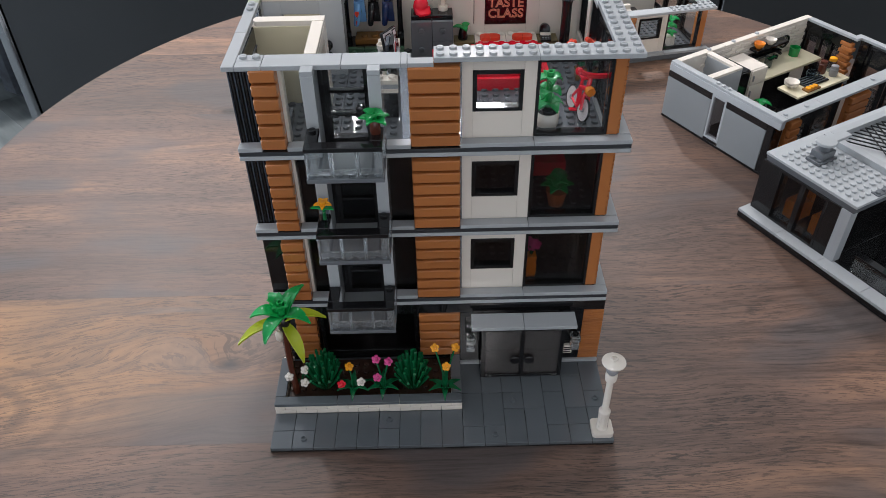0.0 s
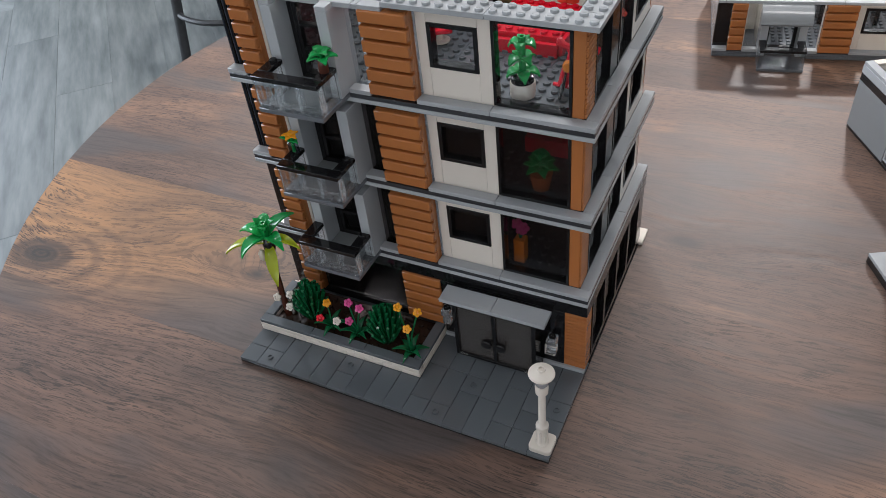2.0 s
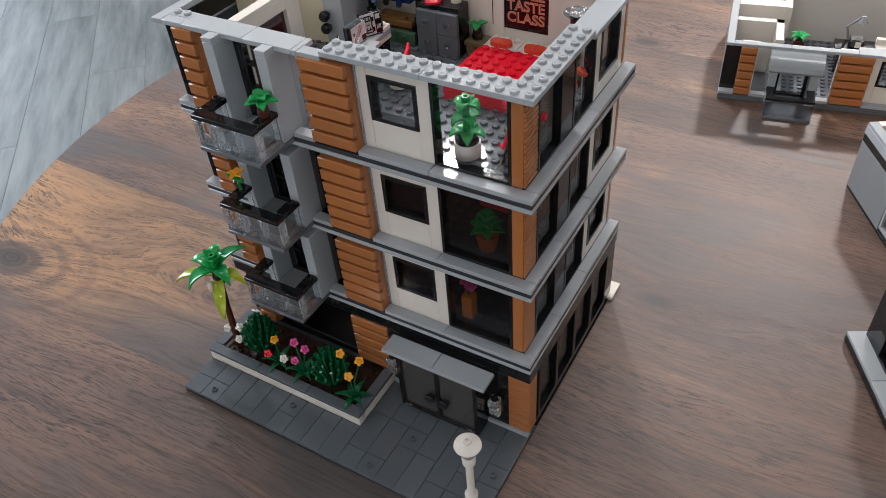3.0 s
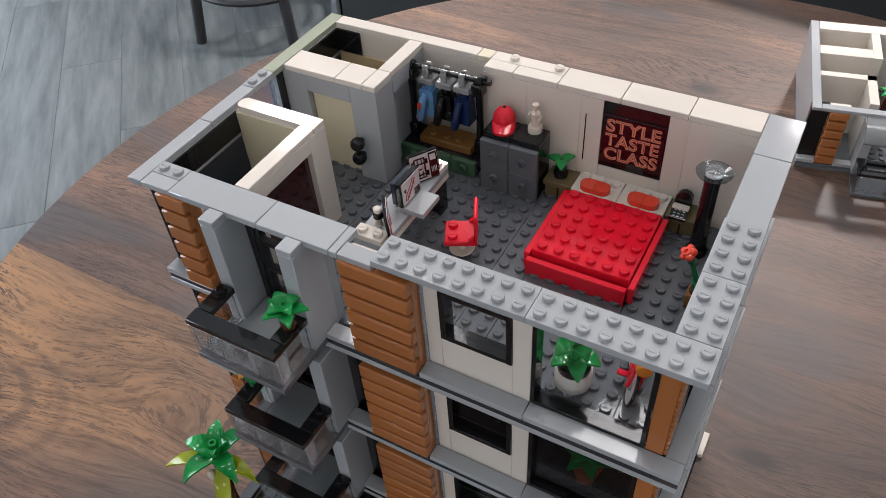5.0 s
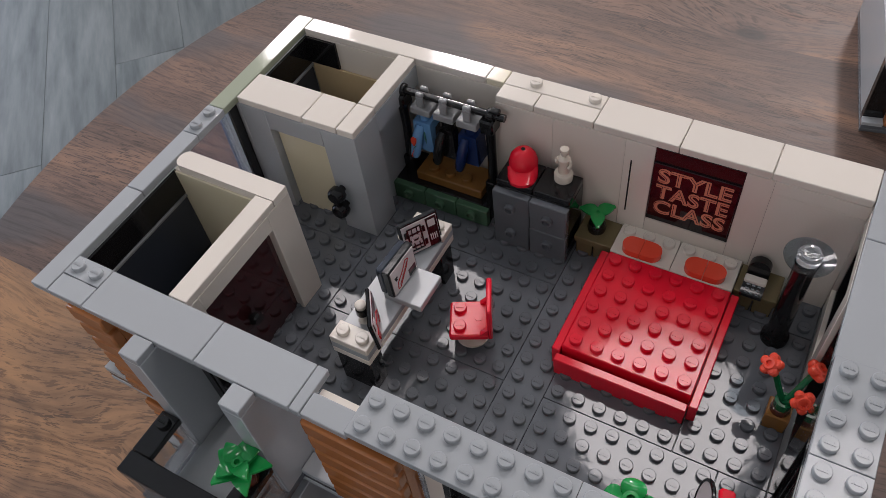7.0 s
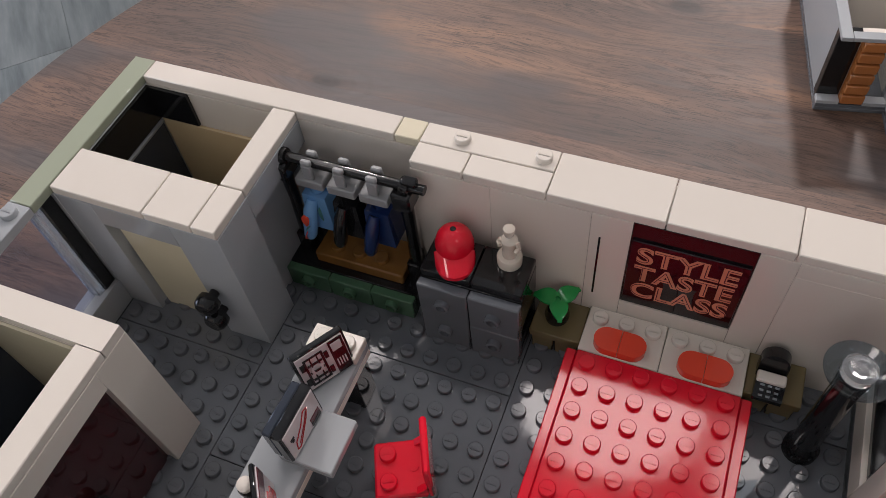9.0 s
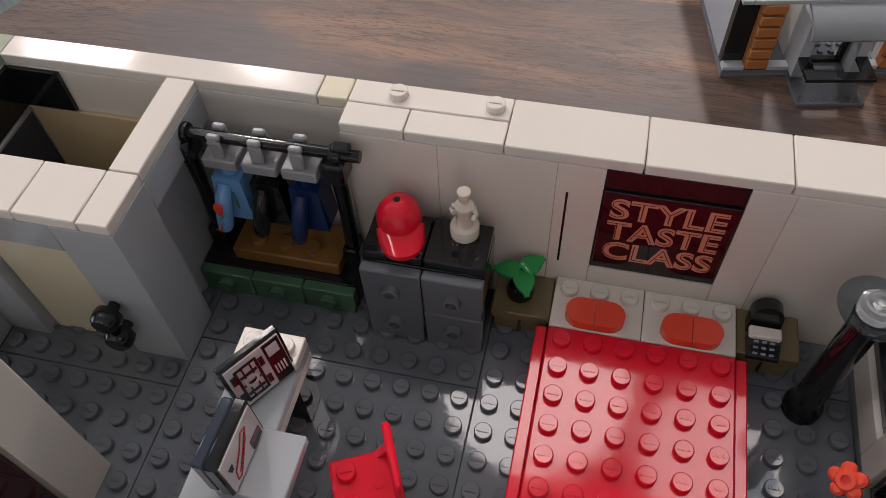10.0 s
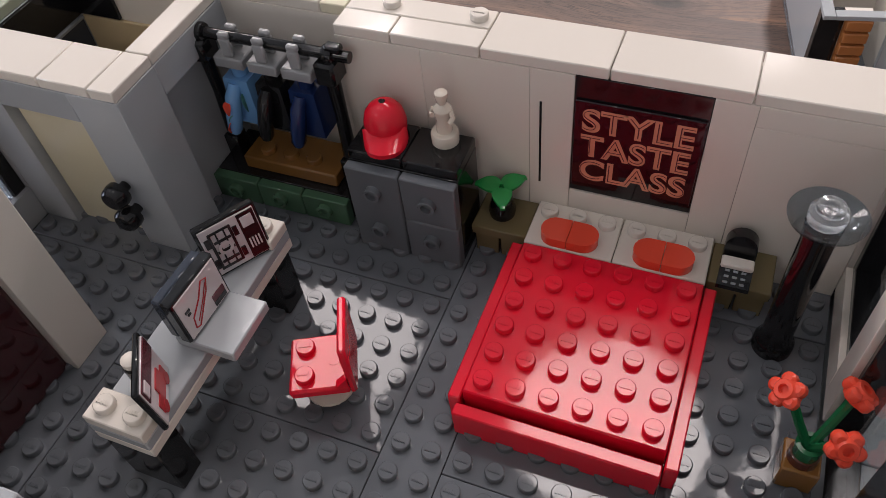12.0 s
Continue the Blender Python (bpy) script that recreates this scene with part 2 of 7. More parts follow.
def mottled(name, dark, pale, scale, rough=0.6, stretch=(1, 1, 1), bump_size=0.001):
    m, nt, bsdf = node_material(name)
    co = nt.nodes.new("ShaderNodeTexCoord")
    info = nt.nodes.new("ShaderNodeObjectInfo")
    mp = nt.nodes.new("ShaderNodeMapping")
    mp.inputs["Scale"].default_value = stretch
    link(nt, co.outputs["Object"], mp.inputs[0])
    add = nt.nodes.new("ShaderNodeVectorMath")
    link(nt, mp.outputs[0], add.inputs[0])
    sc = nt.nodes.new("ShaderNodeVectorMath")
    sc.operation = "SCALE"
    sc.inputs["Scale"].default_value = 40
    comb = nt.nodes.new("ShaderNodeCombineXYZ")
    link(nt, info.outputs["Random"], comb.inputs[0])
    link(nt, info.outputs["Random"], comb.inputs[1])
    link(nt, comb.outputs[0], sc.inputs[0])
    link(nt, sc.outputs[0], add.inputs[1])
    n = noise_node(nt, scale, 6, 0.6, add.outputs[0])
    c = ramp(nt, n.outputs[0], [(0.3, dark), (0.7, pale)])
    hsv = nt.nodes.new("ShaderNodeHueSaturation")
    mv = nt.nodes.new("ShaderNodeMapRange")
    mv.inputs["To Min"].default_value, mv.inputs["To Max"].default_value = 0.85, 1.15
    link(nt, info.outputs["Random"], mv.inputs["Value"])
    link(nt, mv.outputs[0], hsv.inputs["Value"])
    link(nt, c.outputs[0], hsv.inputs["Color"])
    link(nt, hsv.outputs[0], bsdf.inputs["Base Color"])
    bsdf.inputs["Roughness"].default_value = rough
    b = nt.nodes.new("ShaderNodeBump")
    b.inputs["Strength"].default_value, b.inputs["Distance"].default_value = 0.25, bump_size
    link(nt, n.outputs[0], b.inputs["Height"])
    link(nt, b.outputs[0], bsdf.inputs["Normal"])
    return m


WALNUT = wood_material()
FLOORBOARD = mottled("grey_vinyl_plank", (0.055, 0.068, 0.071), (0.165, 0.182, 0.182), 3.0, 0.55, (1, 7, 1))
PAINT = mottled("white_wall_paint", (0.74, 0.75, 0.75), (0.80, 0.80, 0.79), 8, 0.85)
NAVY_CLOTH = mottled("navy_fabric", (0.012, 0.016, 0.022), (0.028, 0.034, 0.044), 60, 0.9)
ISLAND = mottled("dark_grey_lacquer", (0.026, 0.028, 0.030), (0.034, 0.036, 0.038), 4, 0.3)
DARK_METAL = mottled("dark_painted_steel", (0.020, 0.021, 0.023), (0.035, 0.036, 0.038), 40, 0.45)
CHROME = plastic("brushed_steel", (0.45, 0.46, 0.48), 0.25)
CHROME.node_tree.nodes["Principled BSDF"].inputs["Metallic"].default_value = 1.0


# ---- builders ----
class Shape:
    """Collects vertices and faces in millimetres."""

    def __init__(self):
        self.v, self.f = [], []

    def add(self, verts, faces):
        n = len(self.v)
        self.v += verts
        self.f += [tuple(i + n for i in face) for face in faces]
        return self

    def box(self, x0, x1, y0, y1, z0, z1, c=0.25):
        """A box with small chamfers."""
        c = min(c, (x1 - x0) * 0.3, (y1 - y0) * 0.3, (z1 - z0) * 0.3)
        vs, idx = [], {}
        for ix, x in enumerate((x0, x1)):
            for iy, y in enumerate((y0, y1)):
                for iz, z in enumerate((z0, z1)):
                    sx, sy, sz = 1 - 2 * ix, 1 - 2 * iy, 1 - 2 * iz
                    for a, p in (("x", (x, y + sy * c, z + sz * c)), ("y", (x + sx * c, y, z + sz * c)), ("z", (x + sx * c, y + sy * c, z))):
                        idx[ix, iy, iz, a] = len(vs)
                        vs.append(p)
        fs = []
        for k in (0, 1):
            q = [idx[k, a, b, "x"] for a, b in ((0, 0), (1, 0), (1, 1), (0, 1))]
            fs.append(q if k else q[::-1])
            q = [idx[a, k, b, "y"] for a, b in ((0, 0), (0, 1), (1, 1), (1, 0))]
            fs.append(q if k else q[::-1])
            q = [idx[a, b, k, "z"] for a, b in ((0, 0), (1, 0), (1, 1), (0, 1))]
            fs.append(q if k else q[::-1])
        for a in (0, 1):
            for b in (0, 1):
                odd = (a + b) % 2
                q = [idx[0, a, b, "y"], idx[1, a, b, "y"], idx[1, a, b, "z"], idx[0, a, b, "z"]]
                fs.append(q if odd == 0 else q[::-1])
                q = [idx[a, 0, b, "z"], idx[a, 1, b, "z"], idx[a, 1, b, "x"], idx[a, 0, b, "x"]]
                fs.append(q if odd == 0 else q[::-1])
                q = [idx[a, b, 0, "x"], idx[a, b, 1, "x"], idx[a, b, 1, "y"], idx[a, b, 0, "y"]]
                fs.append(q if odd == 0 else q[::-1])
                for d in (0, 1):
                    t = [idx[a, b, d, "x"], idx[a, b, d, "y"], idx[a, b, d, "z"]]
                    fs.append(t if (a + b + d) % 2 else t[::-1])
        return self.add(vs, fs)

    def lathe(self, x, y, profile, n=20, axis="z", z=0.0):
        """Turns (radius, height) pairs about an axis through (x, y, z)."""
        vs, fs = [], []
        for r, h in profile:
            for k in range(n):
                a = 2 * math.pi * k / n
                u, w = r * math.cos(a), r * math.sin(a)
                vs.append({"z": (x + u, y + w, z + h), "y": (x + u, y - h, z + w), "x": (x + h, y + u, z + w)}[axis])
        for j in range(len(profile) - 1):
            for k in range(n):
                k2 = (k + 1) % n
                fs.append((j * n + k, j * n + k2, (j + 1) * n + k2, (j + 1) * n + k))
        fs.append(tuple(range(n))[::-1])
        fs.append(tuple(range((len(profile) - 1) * n, len(profile) * n)))
        return self.add(vs, fs)

    def block(self, x0, x1, y0, y1, z0, z1):
        """A tiny raised bar: four sides and a top."""
        vs = [(x, y, z) for z in (z0, z1) for x, y in ((x0, y0), (x1, y0), (x1, y1), (x0, y1))]
        return self.add(vs, [(4, 5, 6, 7), (0, 1, 5, 4), (1, 2, 6, 5), (2, 3, 7, 6), (3, 0, 4, 7)])

    def stud(self, x, y, z, n=16):
        self.lathe(x, y, [(2.42, 0.0), (2.42, 1.32), (2.34, 1.56), (2.14, 1.72)], n, z=z)
        if n >= 16:
            # the moulded maker's mark, as plain raised bars
            for k in range(4):
                u = x - 1.5 + k * 0.8
                self.block(u, u + 0.28, y - 0.5, y + 0.5, z + 1.70, z + 1.86)
                self.block(u, u + 0.62, y - 0.5, y - 0.26, z + 1.70, z + 1.86)
        return self

    def studs(self, xs, ys, z, n=16):
        for x in xs:
            for y in ys:
                self.stud(x * U, y * U, z, n)
        return self

    def tube(self, pts, r, n=8):
        """A round rod through points; r: one radius or one each."""
        rs = r if isinstance(r, (list, tuple)) else [r] * len(pts)
        vs, fs = [], []
        for i, p in enumerate(pts):
            p = Vector(p)
            d = (Vector(pts[min(i + 1, len(pts) - 1)]) - Vector(pts[max(i - 1, 0)])).normalized()
            side = d.orthogonal().normalized() if i == 0 else (side - d * side.dot(d)).normalized()
            up = d.cross(side)
            for k in range(n):
                a = 2 * math.pi * k / n
                vs.append(tuple(p + rs[i] * (math.cos(a) * side + math.sin(a) * up)))
        for j in range(len(pts) - 1):
            for k in range(n):
                k2 = (k + 1) % n
                fs.append((j * n + k, j * n + k2, (j + 1) * n + k2, (j + 1) * n + k))
        fs.append(tuple(range(n))[::-1])
        fs.append(tuple(range((len(pts) - 1) * n, len(pts) * n)))
        return self.add(vs, fs)

    def leaf(self, root, tip, width, lift=0.0, thick=0.9, steps=7, cup=0.25, tipw=0.1):
        """A thick curved leaf from root to tip, bowed up by lift, with a midrib fold."""
        root, tip = Vector(root), Vector(tip)
        d = tip - root
        side = d.cross(Vector((0, 0, 1)))
        side = side.normalized() if side.length > 1e-6 else Vector((1, 0, 0))
        nrm = side.cross(d).normalized()
        vs, fs = [], []
        for i in range(steps + 1):
            t = i / steps
            c = root + d * t + nrm * (lift * 4 * t * (1 - t))
            w = width * 0.5 * max(tipw, math.sin(math.pi * (0.12 + 0.88 * t) ** 0.75) ** 0.8)
            for s, h in ((-1, cup * w), (0, 0), (1, cup * w)):
                vs.append(tuple(c + side * (s * w) + nrm * (h + thick / 2)))
            for s, h in ((1, cup * w), (0, 0), (-1, cup * w)):
                vs.append(tuple(c + side * (s * w) + nrm * (h - thick / 2)))
        for i in range(steps):
            for k in range(6):
                k2 = (k + 1) % 6
                fs.append((i * 6 + k, i * 6 + k2, (i + 1) * 6 + k2, (i + 1) * 6 + k))
        fs.append((5, 4, 3, 2, 1, 0))
        fs.append(tuple(steps * 6 + k for k in range(6)))
        return self.add(vs, fs)

    def prism(self, outline, z0, z1):
        """An outline of (x, y) pairs, anticlockwise, drawn up from z0 to z1."""
        n = len(outline)
        vs = [(x, y, z0) for x, y in outline] + [(x, y, z1) for x, y in outline]
        fs = [tuple(range(n))[::-1], tuple(range(n, 2 * n))]
        fs += [(k, (k + 1) % n, n + (k + 1) % n, n + k) for k in range(n)]
        return self.add(vs, fs)

    def turned(self, m):
        """This shape under a matrix given in millimetres."""
        self.v = [tuple(m @ Vector(p)) for p in self.v]
        return self

    def mesh(self, name, material, sharp=38):
        me = bpy.data.meshes.new(name)
        me.from_pydata([(x * MM, y * MM, z * MM) for x, y, z in self.v], [], self.f)
        bm = bmesh.new()
        bm.from_mesh(me)
        bmesh.ops.recalc_face_normals(bm, faces=bm.faces)
        bm.to_mesh(me)
        bm.free()
        me.polygons.foreach_set("use_smooth", [True] * len(me.polygons))
        me.set_sharp_from_angle(angle=radians(sharp))
        me.materials.append(material)
        return me


def mpose(x, y, z, rx=0, ry=0, rz=0):
    """A pose in millimetres, for Shape.turned."""
    return Matrix.LocRotScale((x, y, z), Euler([radians(a) for a in (rx, ry, rz)]), None)


def thing(name, x=0, y=0, z=0, rz=0, label="", category="", group="", kind=""):
    """A top-level thing: an Empty at its base, in millimetres."""
    ob = new(name)
    ob.empty_display_size = 0.01
    ob.matrix_world = pose(x * MM, y * MM, z * MM, 0, 0, rz)
    return tagged(ob, label, category, group, kind)


def part(name, shape, material, parent, label=""):
    ob = new(name, shape.mesh(name, material))
    ob.parent = parent
    if label:
        tagged(ob, label)
    return ob


def piece(name, me, parent, x=0, y=0, z=0, rx=0, ry=0, rz=0):
    """One of many alike pieces on shared mesh data."""
    ob = new(name, me)
    ob.parent = parent
    ob.matrix_basis = pose(x * MM, y * MM, z * MM, rx, ry, rz)
    return ob


def solo(name, shape, material, label, category, group="", kind=""):
    return tagged(new(name, shape.mesh(name, material)), label, category, group, kind)


MESHES = {}


def shared(key, make, material):
    if key not in MESHES:
        MESHES[key] = make().mesh(key.split(":")[0], material)
    return MESHES[key]


def tile_mesh(w, d, material, name="tile", h=P):
    """A flat tile with its small gap to the next one."""
    g = 0.12
    return shared(f"{name}:{w}x{d}x{h}{material.name}", lambda: Shape().box(g, w * U - g, g, d * U - g, 0, h, 0.3), material)


def plate_mesh(w, d, material, h=P, name="plate", n=16):
    g = 0.08
    return shared(f"{name}:{w}x{d}x{h}{material.name}",
                  lambda: Shape().box(g, w * U - g, g, d * U - g, 0, h, 0.2).studs([i + 0.5 for i in range(w)], [j + 0.5 for j in range(d)], h, n), material)


def plank_mesh(w, material):
    """A one-brick-high clapboard with a raised, bevelled face and a deep groove below."""
    def make():
        s = Shape().box(0.05, w * U - 0.05, 3.0, 8, 0, BR, 0.1)
        return s.box(0.05, w * U - 0.05, -1.0, 3.4, 1.7, BR - 0.1, 0.75)
    return shared(f"plank:{w}{material.name}", make, material)


def ring(u0, u1, z0, z1, d0, d1, t, along="x", tb=None):
    """A rectangular frame standing along x or y, from depth d0 to d1, with members t wide (tb: the lower one)."""
    s, tb = Shape(), tb or t
    for a, b, c, e in ((u0, u0 + t, z0, z1), (u1 - t, u1, z0, z1), (u0 + t, u1 - t, z1 - t, z1), (u0 + t, u1 - t, z0, z0 + tb)):
        if along == "x":
            s.box(a, b, d0, d1, c, e, 0.2)
        else:
            s.box(d0, d1, a, b, c, e, 0.2)
    return s


def slab(u0, u1, z0, z1, d0, d1, along="x", c=0.2):
    return Shape().box(u0, u1, d0, d1, z0, z1, c) if along == "x" else Shape().box(d0, d1, u0, u1, z0, z1, c)


def window(parent, u0, u1, z0, z1, d, glass, along="x", t=2.6, inward=1):
    """A black-framed window with its pane; d: the outer face, inward: +1 or -1."""
    lo, hi = (d - 0.4, d + 6.5) if inward > 0 else (d - 6.5, d + 0.4)
    w = part("window", ring(u0, u1, z0, z1, lo, hi, t, along), BLACK, parent, "black window frame")
    m = d + 3.0 * inward
    pane = part("pane", slab(u0 + t - 0.3, u1 - t + 0.3, z0 + t - 0.3, z1 - t + 0.3, m - 0.6, m + 0.6, along), glass, w)
    pane.visible_shadow = False
    return w


# ---- room ----
room_floor = tagged(new("floor", Shape().box(-3400, 3400, -2600, 3400, -790, -751.2, 1).mesh("floor", FLOORBOARD)), "pale grey vinyl plank floor of the room", "floor", kind="structure")
rng = random.Random(7)
board = Shape().box(0.3, 1219.7, 0.3, 181.7, 0, 12, 0.8).mesh("floor_plank", FLOORBOARD)
# planks run away from the table to the back left
for row in range(24):
    slide = rng.random() * 1220
    for col in range(5):
        u, w = col * 1220 + slide - 3600, row * 182.0 - 1600
        place = pose(-0.9, 1.3, -0.762, 0, 0, 135) @ pose(u * MM, w * MM, 0)
        ends = [place @ Vector((a, b, 0)) for a in (0, 1.22) for b in (0, 0.182)]
        if all(-3.3 < e.x < 3.3 and -2.5 < e.y < 3.3 for e in ends):
            piece("floor_plank", board, room_floor).matrix_basis = place


def room_wall(name, x0, x1, y0, y1, material, label):
    return tagged(new(name, Shape().box(x0, x1, y0, y1, -762, 1660, 2).mesh(name, material)), label, "wall", kind="structure")


west = Shape()
for y0, y1, z0, z1 in ((-2600, -700, -762, 1660), (1900, 3400, -762, 1660), (-700, 1900, -762, -500), (-700, 1900, 1000, 1660)):
    west.box(-3400, -3300, y0, y1, z0, z1, 1)
tagged(new("wall_west", west.mesh("wall_west", PAINT)), "plain pale painted wall with a wide window opening", "wall", kind="structure")
room_wall("wall_east", 3300, 3400, -2600, 3400, PAINT, "plain pale painted room wall beside the table")
# unseen wall; its opening is added to let the front fill in
south = Shape()
for x0, x1, z0, z1 in ((-3300, -1200, -762, 1660), (1800, 3300, -762, 1660), (-1200, 1800, -762, -300), (-1200, 1800, 800, 1660)):
    south.box(x0, x1, -2600, -2500, z0, z1, 1)
tagged(new("wall_south", south.mesh("wall_south", PAINT)), "plain pale painted wall with an added low opening for fill light", "wall", kind="structure")
room_wall("wall_north", -3300, 3300, 3300, 3400, PAINT, "plain pale painted wall behind the table")
tagged(new("ceiling", Shape().box(-3400, 3400, -2600, 3400, 1660, 1720, 1).mesh("ceiling", PAINT)), "plain white painted ceiling", "ceiling", kind="structure")
# rings for all of them, the five added fill spots included
for lx, ly, strong, wide in DOWNLIGHTS_AND_FILL:
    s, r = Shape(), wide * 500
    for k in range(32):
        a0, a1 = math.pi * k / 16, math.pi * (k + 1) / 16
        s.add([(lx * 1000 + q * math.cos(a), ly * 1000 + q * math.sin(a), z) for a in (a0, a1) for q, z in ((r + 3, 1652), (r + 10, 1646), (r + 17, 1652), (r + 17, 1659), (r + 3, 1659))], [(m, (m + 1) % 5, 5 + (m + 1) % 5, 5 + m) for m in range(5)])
    solo("downlight_trim", s, PAINT, "white ring of a recessed ceiling spot, some added as fill", "ceiling light", "ceiling downlights")

# long dark cabinet block beyond the table, with a steel edge strip at its near corner
island = thing("sideboard", -777, 1200, -750, -10, "long smooth dark grey sideboard with a steel corner edge", "sideboard")
for k in range(4):
    part("door", Shape().box(30 + k * 700, 726 + k * 700, 0, 22, 60, 900, 3), ISLAND, island)
part("body", Shape().box(28, 2832, 22, 560, 60, 898, 4), ISLAND, island)
part("plinth", Shape().box(40, 2820, 40, 540, 0, 60, 2), DARK_METAL, island)
part("edge_strip", Shape().box(0, 27, -6, 30, 0, 905, 6), CHROME, island, "brushed steel edge strip")
part("side_panel", Shape().box(0, 27, 31, 560, 20, 900, 3), NAVY, island, "navy side panel")
part("top", Shape().box(-4, 2840, -8, 565, 905, 930, 5), ISLAND, island)


armchair = thing("armchair", -1260, 2280, -750, -28, "dark navy upholstered armchair on the plank floor", "armchair")
part("seat", Shape().box(-270, 270, -380, 250, 120, 420, 40), NAVY_CLOTH, armchair)
part("backrest", Shape().box(-380, 380, 252, 390, 60, 760, 45), NAVY_CLOTH, armchair)
for sx in (-1, 1):
    part("armrest", Shape().box(min(sx * 272, sx * 385), max(sx * 272, sx * 385), -385, 250, 60, 560, 40), NAVY_CLOTH, armchair)
for sx in (-330, 330):
    for sy in (-330, 330):
        part("leg", Shape().lathe(sx, sy, [(16, 0), (22, 62)], 12), DARK_METAL, armchair)


def bar_stool(x, y, rz):
    st = thing("bar_stool", x, y, -750, rz, "dark steel bar stool with ring footrests on the plank floor", "stool", "stools by the table")
    part("seat", Shape().lathe(0, 0, [(10, 640), (168, 640), (178, 652), (172, 668), (20, 660)], 32), DARK_METAL, st)
    feet = [(a * 165, b * 165) for a, b in ((1, 1), (-1, 1), (-1, -1), (1, -1))]
    for fx, fy in feet:
        part("leg", Shape().tube([(fx, fy, 0), (fx * 0.62, fy * 0.62, 645)], 17, 12), DARK_METAL, st)
    for h in (170, 330):
        r = 165 * 1.414 * (1 - 0.38 * h / 645)
        part("ring", Shape().tube([(r * math.cos(a), r * math.sin(a), h) for a in [i * math.pi / 16 for i in range(33)]], 10, 8), DARK_METAL, st)
    return st


bar_stool(-1420, 1670, 12)

# ---- table ----
TX, TY, TR = 188, 333, 574
table = thing("round_table", TX, TY, -762, 0, "round lacquered walnut table on a pedestal base", "table")
joints = [-TR, -487, -324, -161, 2, 165, 328, 491, TR]
for y0, y1 in zip(joints, joints[1:]):
    edge = []
    k = 28
    for j in range(k + 1):
        yy = y0 + (y1 - y0) * j / k
        edge.append((math.sqrt(max(TR * TR - yy * yy, 4)), yy))
    outline = edge + [(-x, y) for x, y in reversed(edge)]
    s = Shape()
    g = 0.03
    s.prism([(x, min(max(y, y0 + g), y1 - g)) for x, y in outline], 762 - 26, 762 - 1.2)
    top = [(x * (TR - 1.4) / TR, min(max(y, y0 + g), y1 - g)) for x, y in outline]
    s.prism(top, 762 - 1.3, 762)
    part("board", s, WALNUT, table)
part("column", Shape().lathe(0, 0, [(60, 30), (52, 200), (48, 600), (70, 736)], 28), WALNUT, table)
part("foot", Shape().lathe(0, 0, [(260, 12), (262, 22), (200, 32), (70, 44)], 40), DARK_METAL, table)

# ---- the tall toy building ----
W, YF, YB = 32 * U, 10 * U, 30 * U
H = 6 * BR
FLOORS = (78.4, 145.6, 212.8)


def clapboards(parent, x, z, w, count=6):
    me = plank_mesh(w, NOUGAT)
    for i in range(count):
        piece("plank", me, parent, x * U, YF - 0.4, z + i * BR)


def floor_plates(st, studded):
    """The storey's dark floor: plates with studs where the room is open above."""
    if not studded:
        part("floor_plate", Shape().box(0.3, W - 0.3, YF + 0.3, YB - 0.3, -P, 0, 0.3).studs([20.5 + i for i in range(10)], [12.5 + i for i in range(8)], 0, 10), CHARCOAL, st)
        return
    rim = Shape()
    rim.box(0.3, W - 0.3, YF + 0.3, YF + 12, -P, -0.2, 0.3)
    rim.box(0.3, W - 0.3, YB - 12, YB - 0.3, -P, -0.2, 0.3)
    rim.box(0.3, 8, YF + 12, YB - 12, -P, -0.2, 0.3)
    rim.box(W - 12, W - 0.3, YF + 12, YB - 12, -P, -0.2, 0.3)
    part("floor_rim", rim, CHARCOAL, st)
    for x, y, w, d in ((1, 11, 7, 11), (1, 22, 7, 6), (8, 11, 10, 7), (8, 18, 10, 6), (8, 24, 10, 5), (18, 11, 2, 18), (20, 11, 8, 7), (20, 18, 6, 6), (20, 24, 6, 5), (26, 18, 4, 8), (26, 26, 4, 3), (28, 11, 2, 7)):
        piece("floor_plate", plate_mesh(w, d, DARK_GREY, P, "floor_plate", 18), st, x * U, y * U, -P)


def sills(st):
    for x, w in ((0, 2), (4, 2), (12, 2), (18, 6), (24, 8)):
        piece("sill_tile", tile_mesh(w, 1, LIGHT_GREY, "sill_tile"), st, x * U, YF, 0)
    for y, d in ((11, 5), (16, 6), (22, 8)):
        piece("sill_tile", tile_mesh(1, d, LIGHT_GREY, "sill_tile"), st, 31 * U, y * U, 0)


def serrated_corner(st, count, z):
    """The caramel corner pillar: a stack of thin plates."""
    part("corner_block", Shape().box(30 * U - 0.1, 31 * U - 1.0, 11 * U - 0.2, 13 * U - 0.1, z, z + count * P, 0.3), NOUGAT, st)
    me = shared("corner_plate:2", lambda: Shape().box(0, 1.2, 0.1, 2 * U - 0.3, 0.25, P - 0.35, 0.3), NOUGAT)
    for i in range(count):
        piece("corner_plate", me, st, 31 * U - 1.0, 11 * U, z + i * P)


def ribbed_corner(st, ribs):
    part("corner_block", Shape().box(1.2, 2 * U, 11 * U + 1.2, 12 * U, 0, H, 0.2), BLACK, st)
    if ribs:
        for i in range(8):
            part("rib", Shape().box(1.0 + i * 1.95, 1.9 + i * 1.95, 11 * U - 0.2, 11 * U + 1.6, 0.2, H - 0.2, 0.15), BLACK if i % 2 else STEEL_BLUE, st)


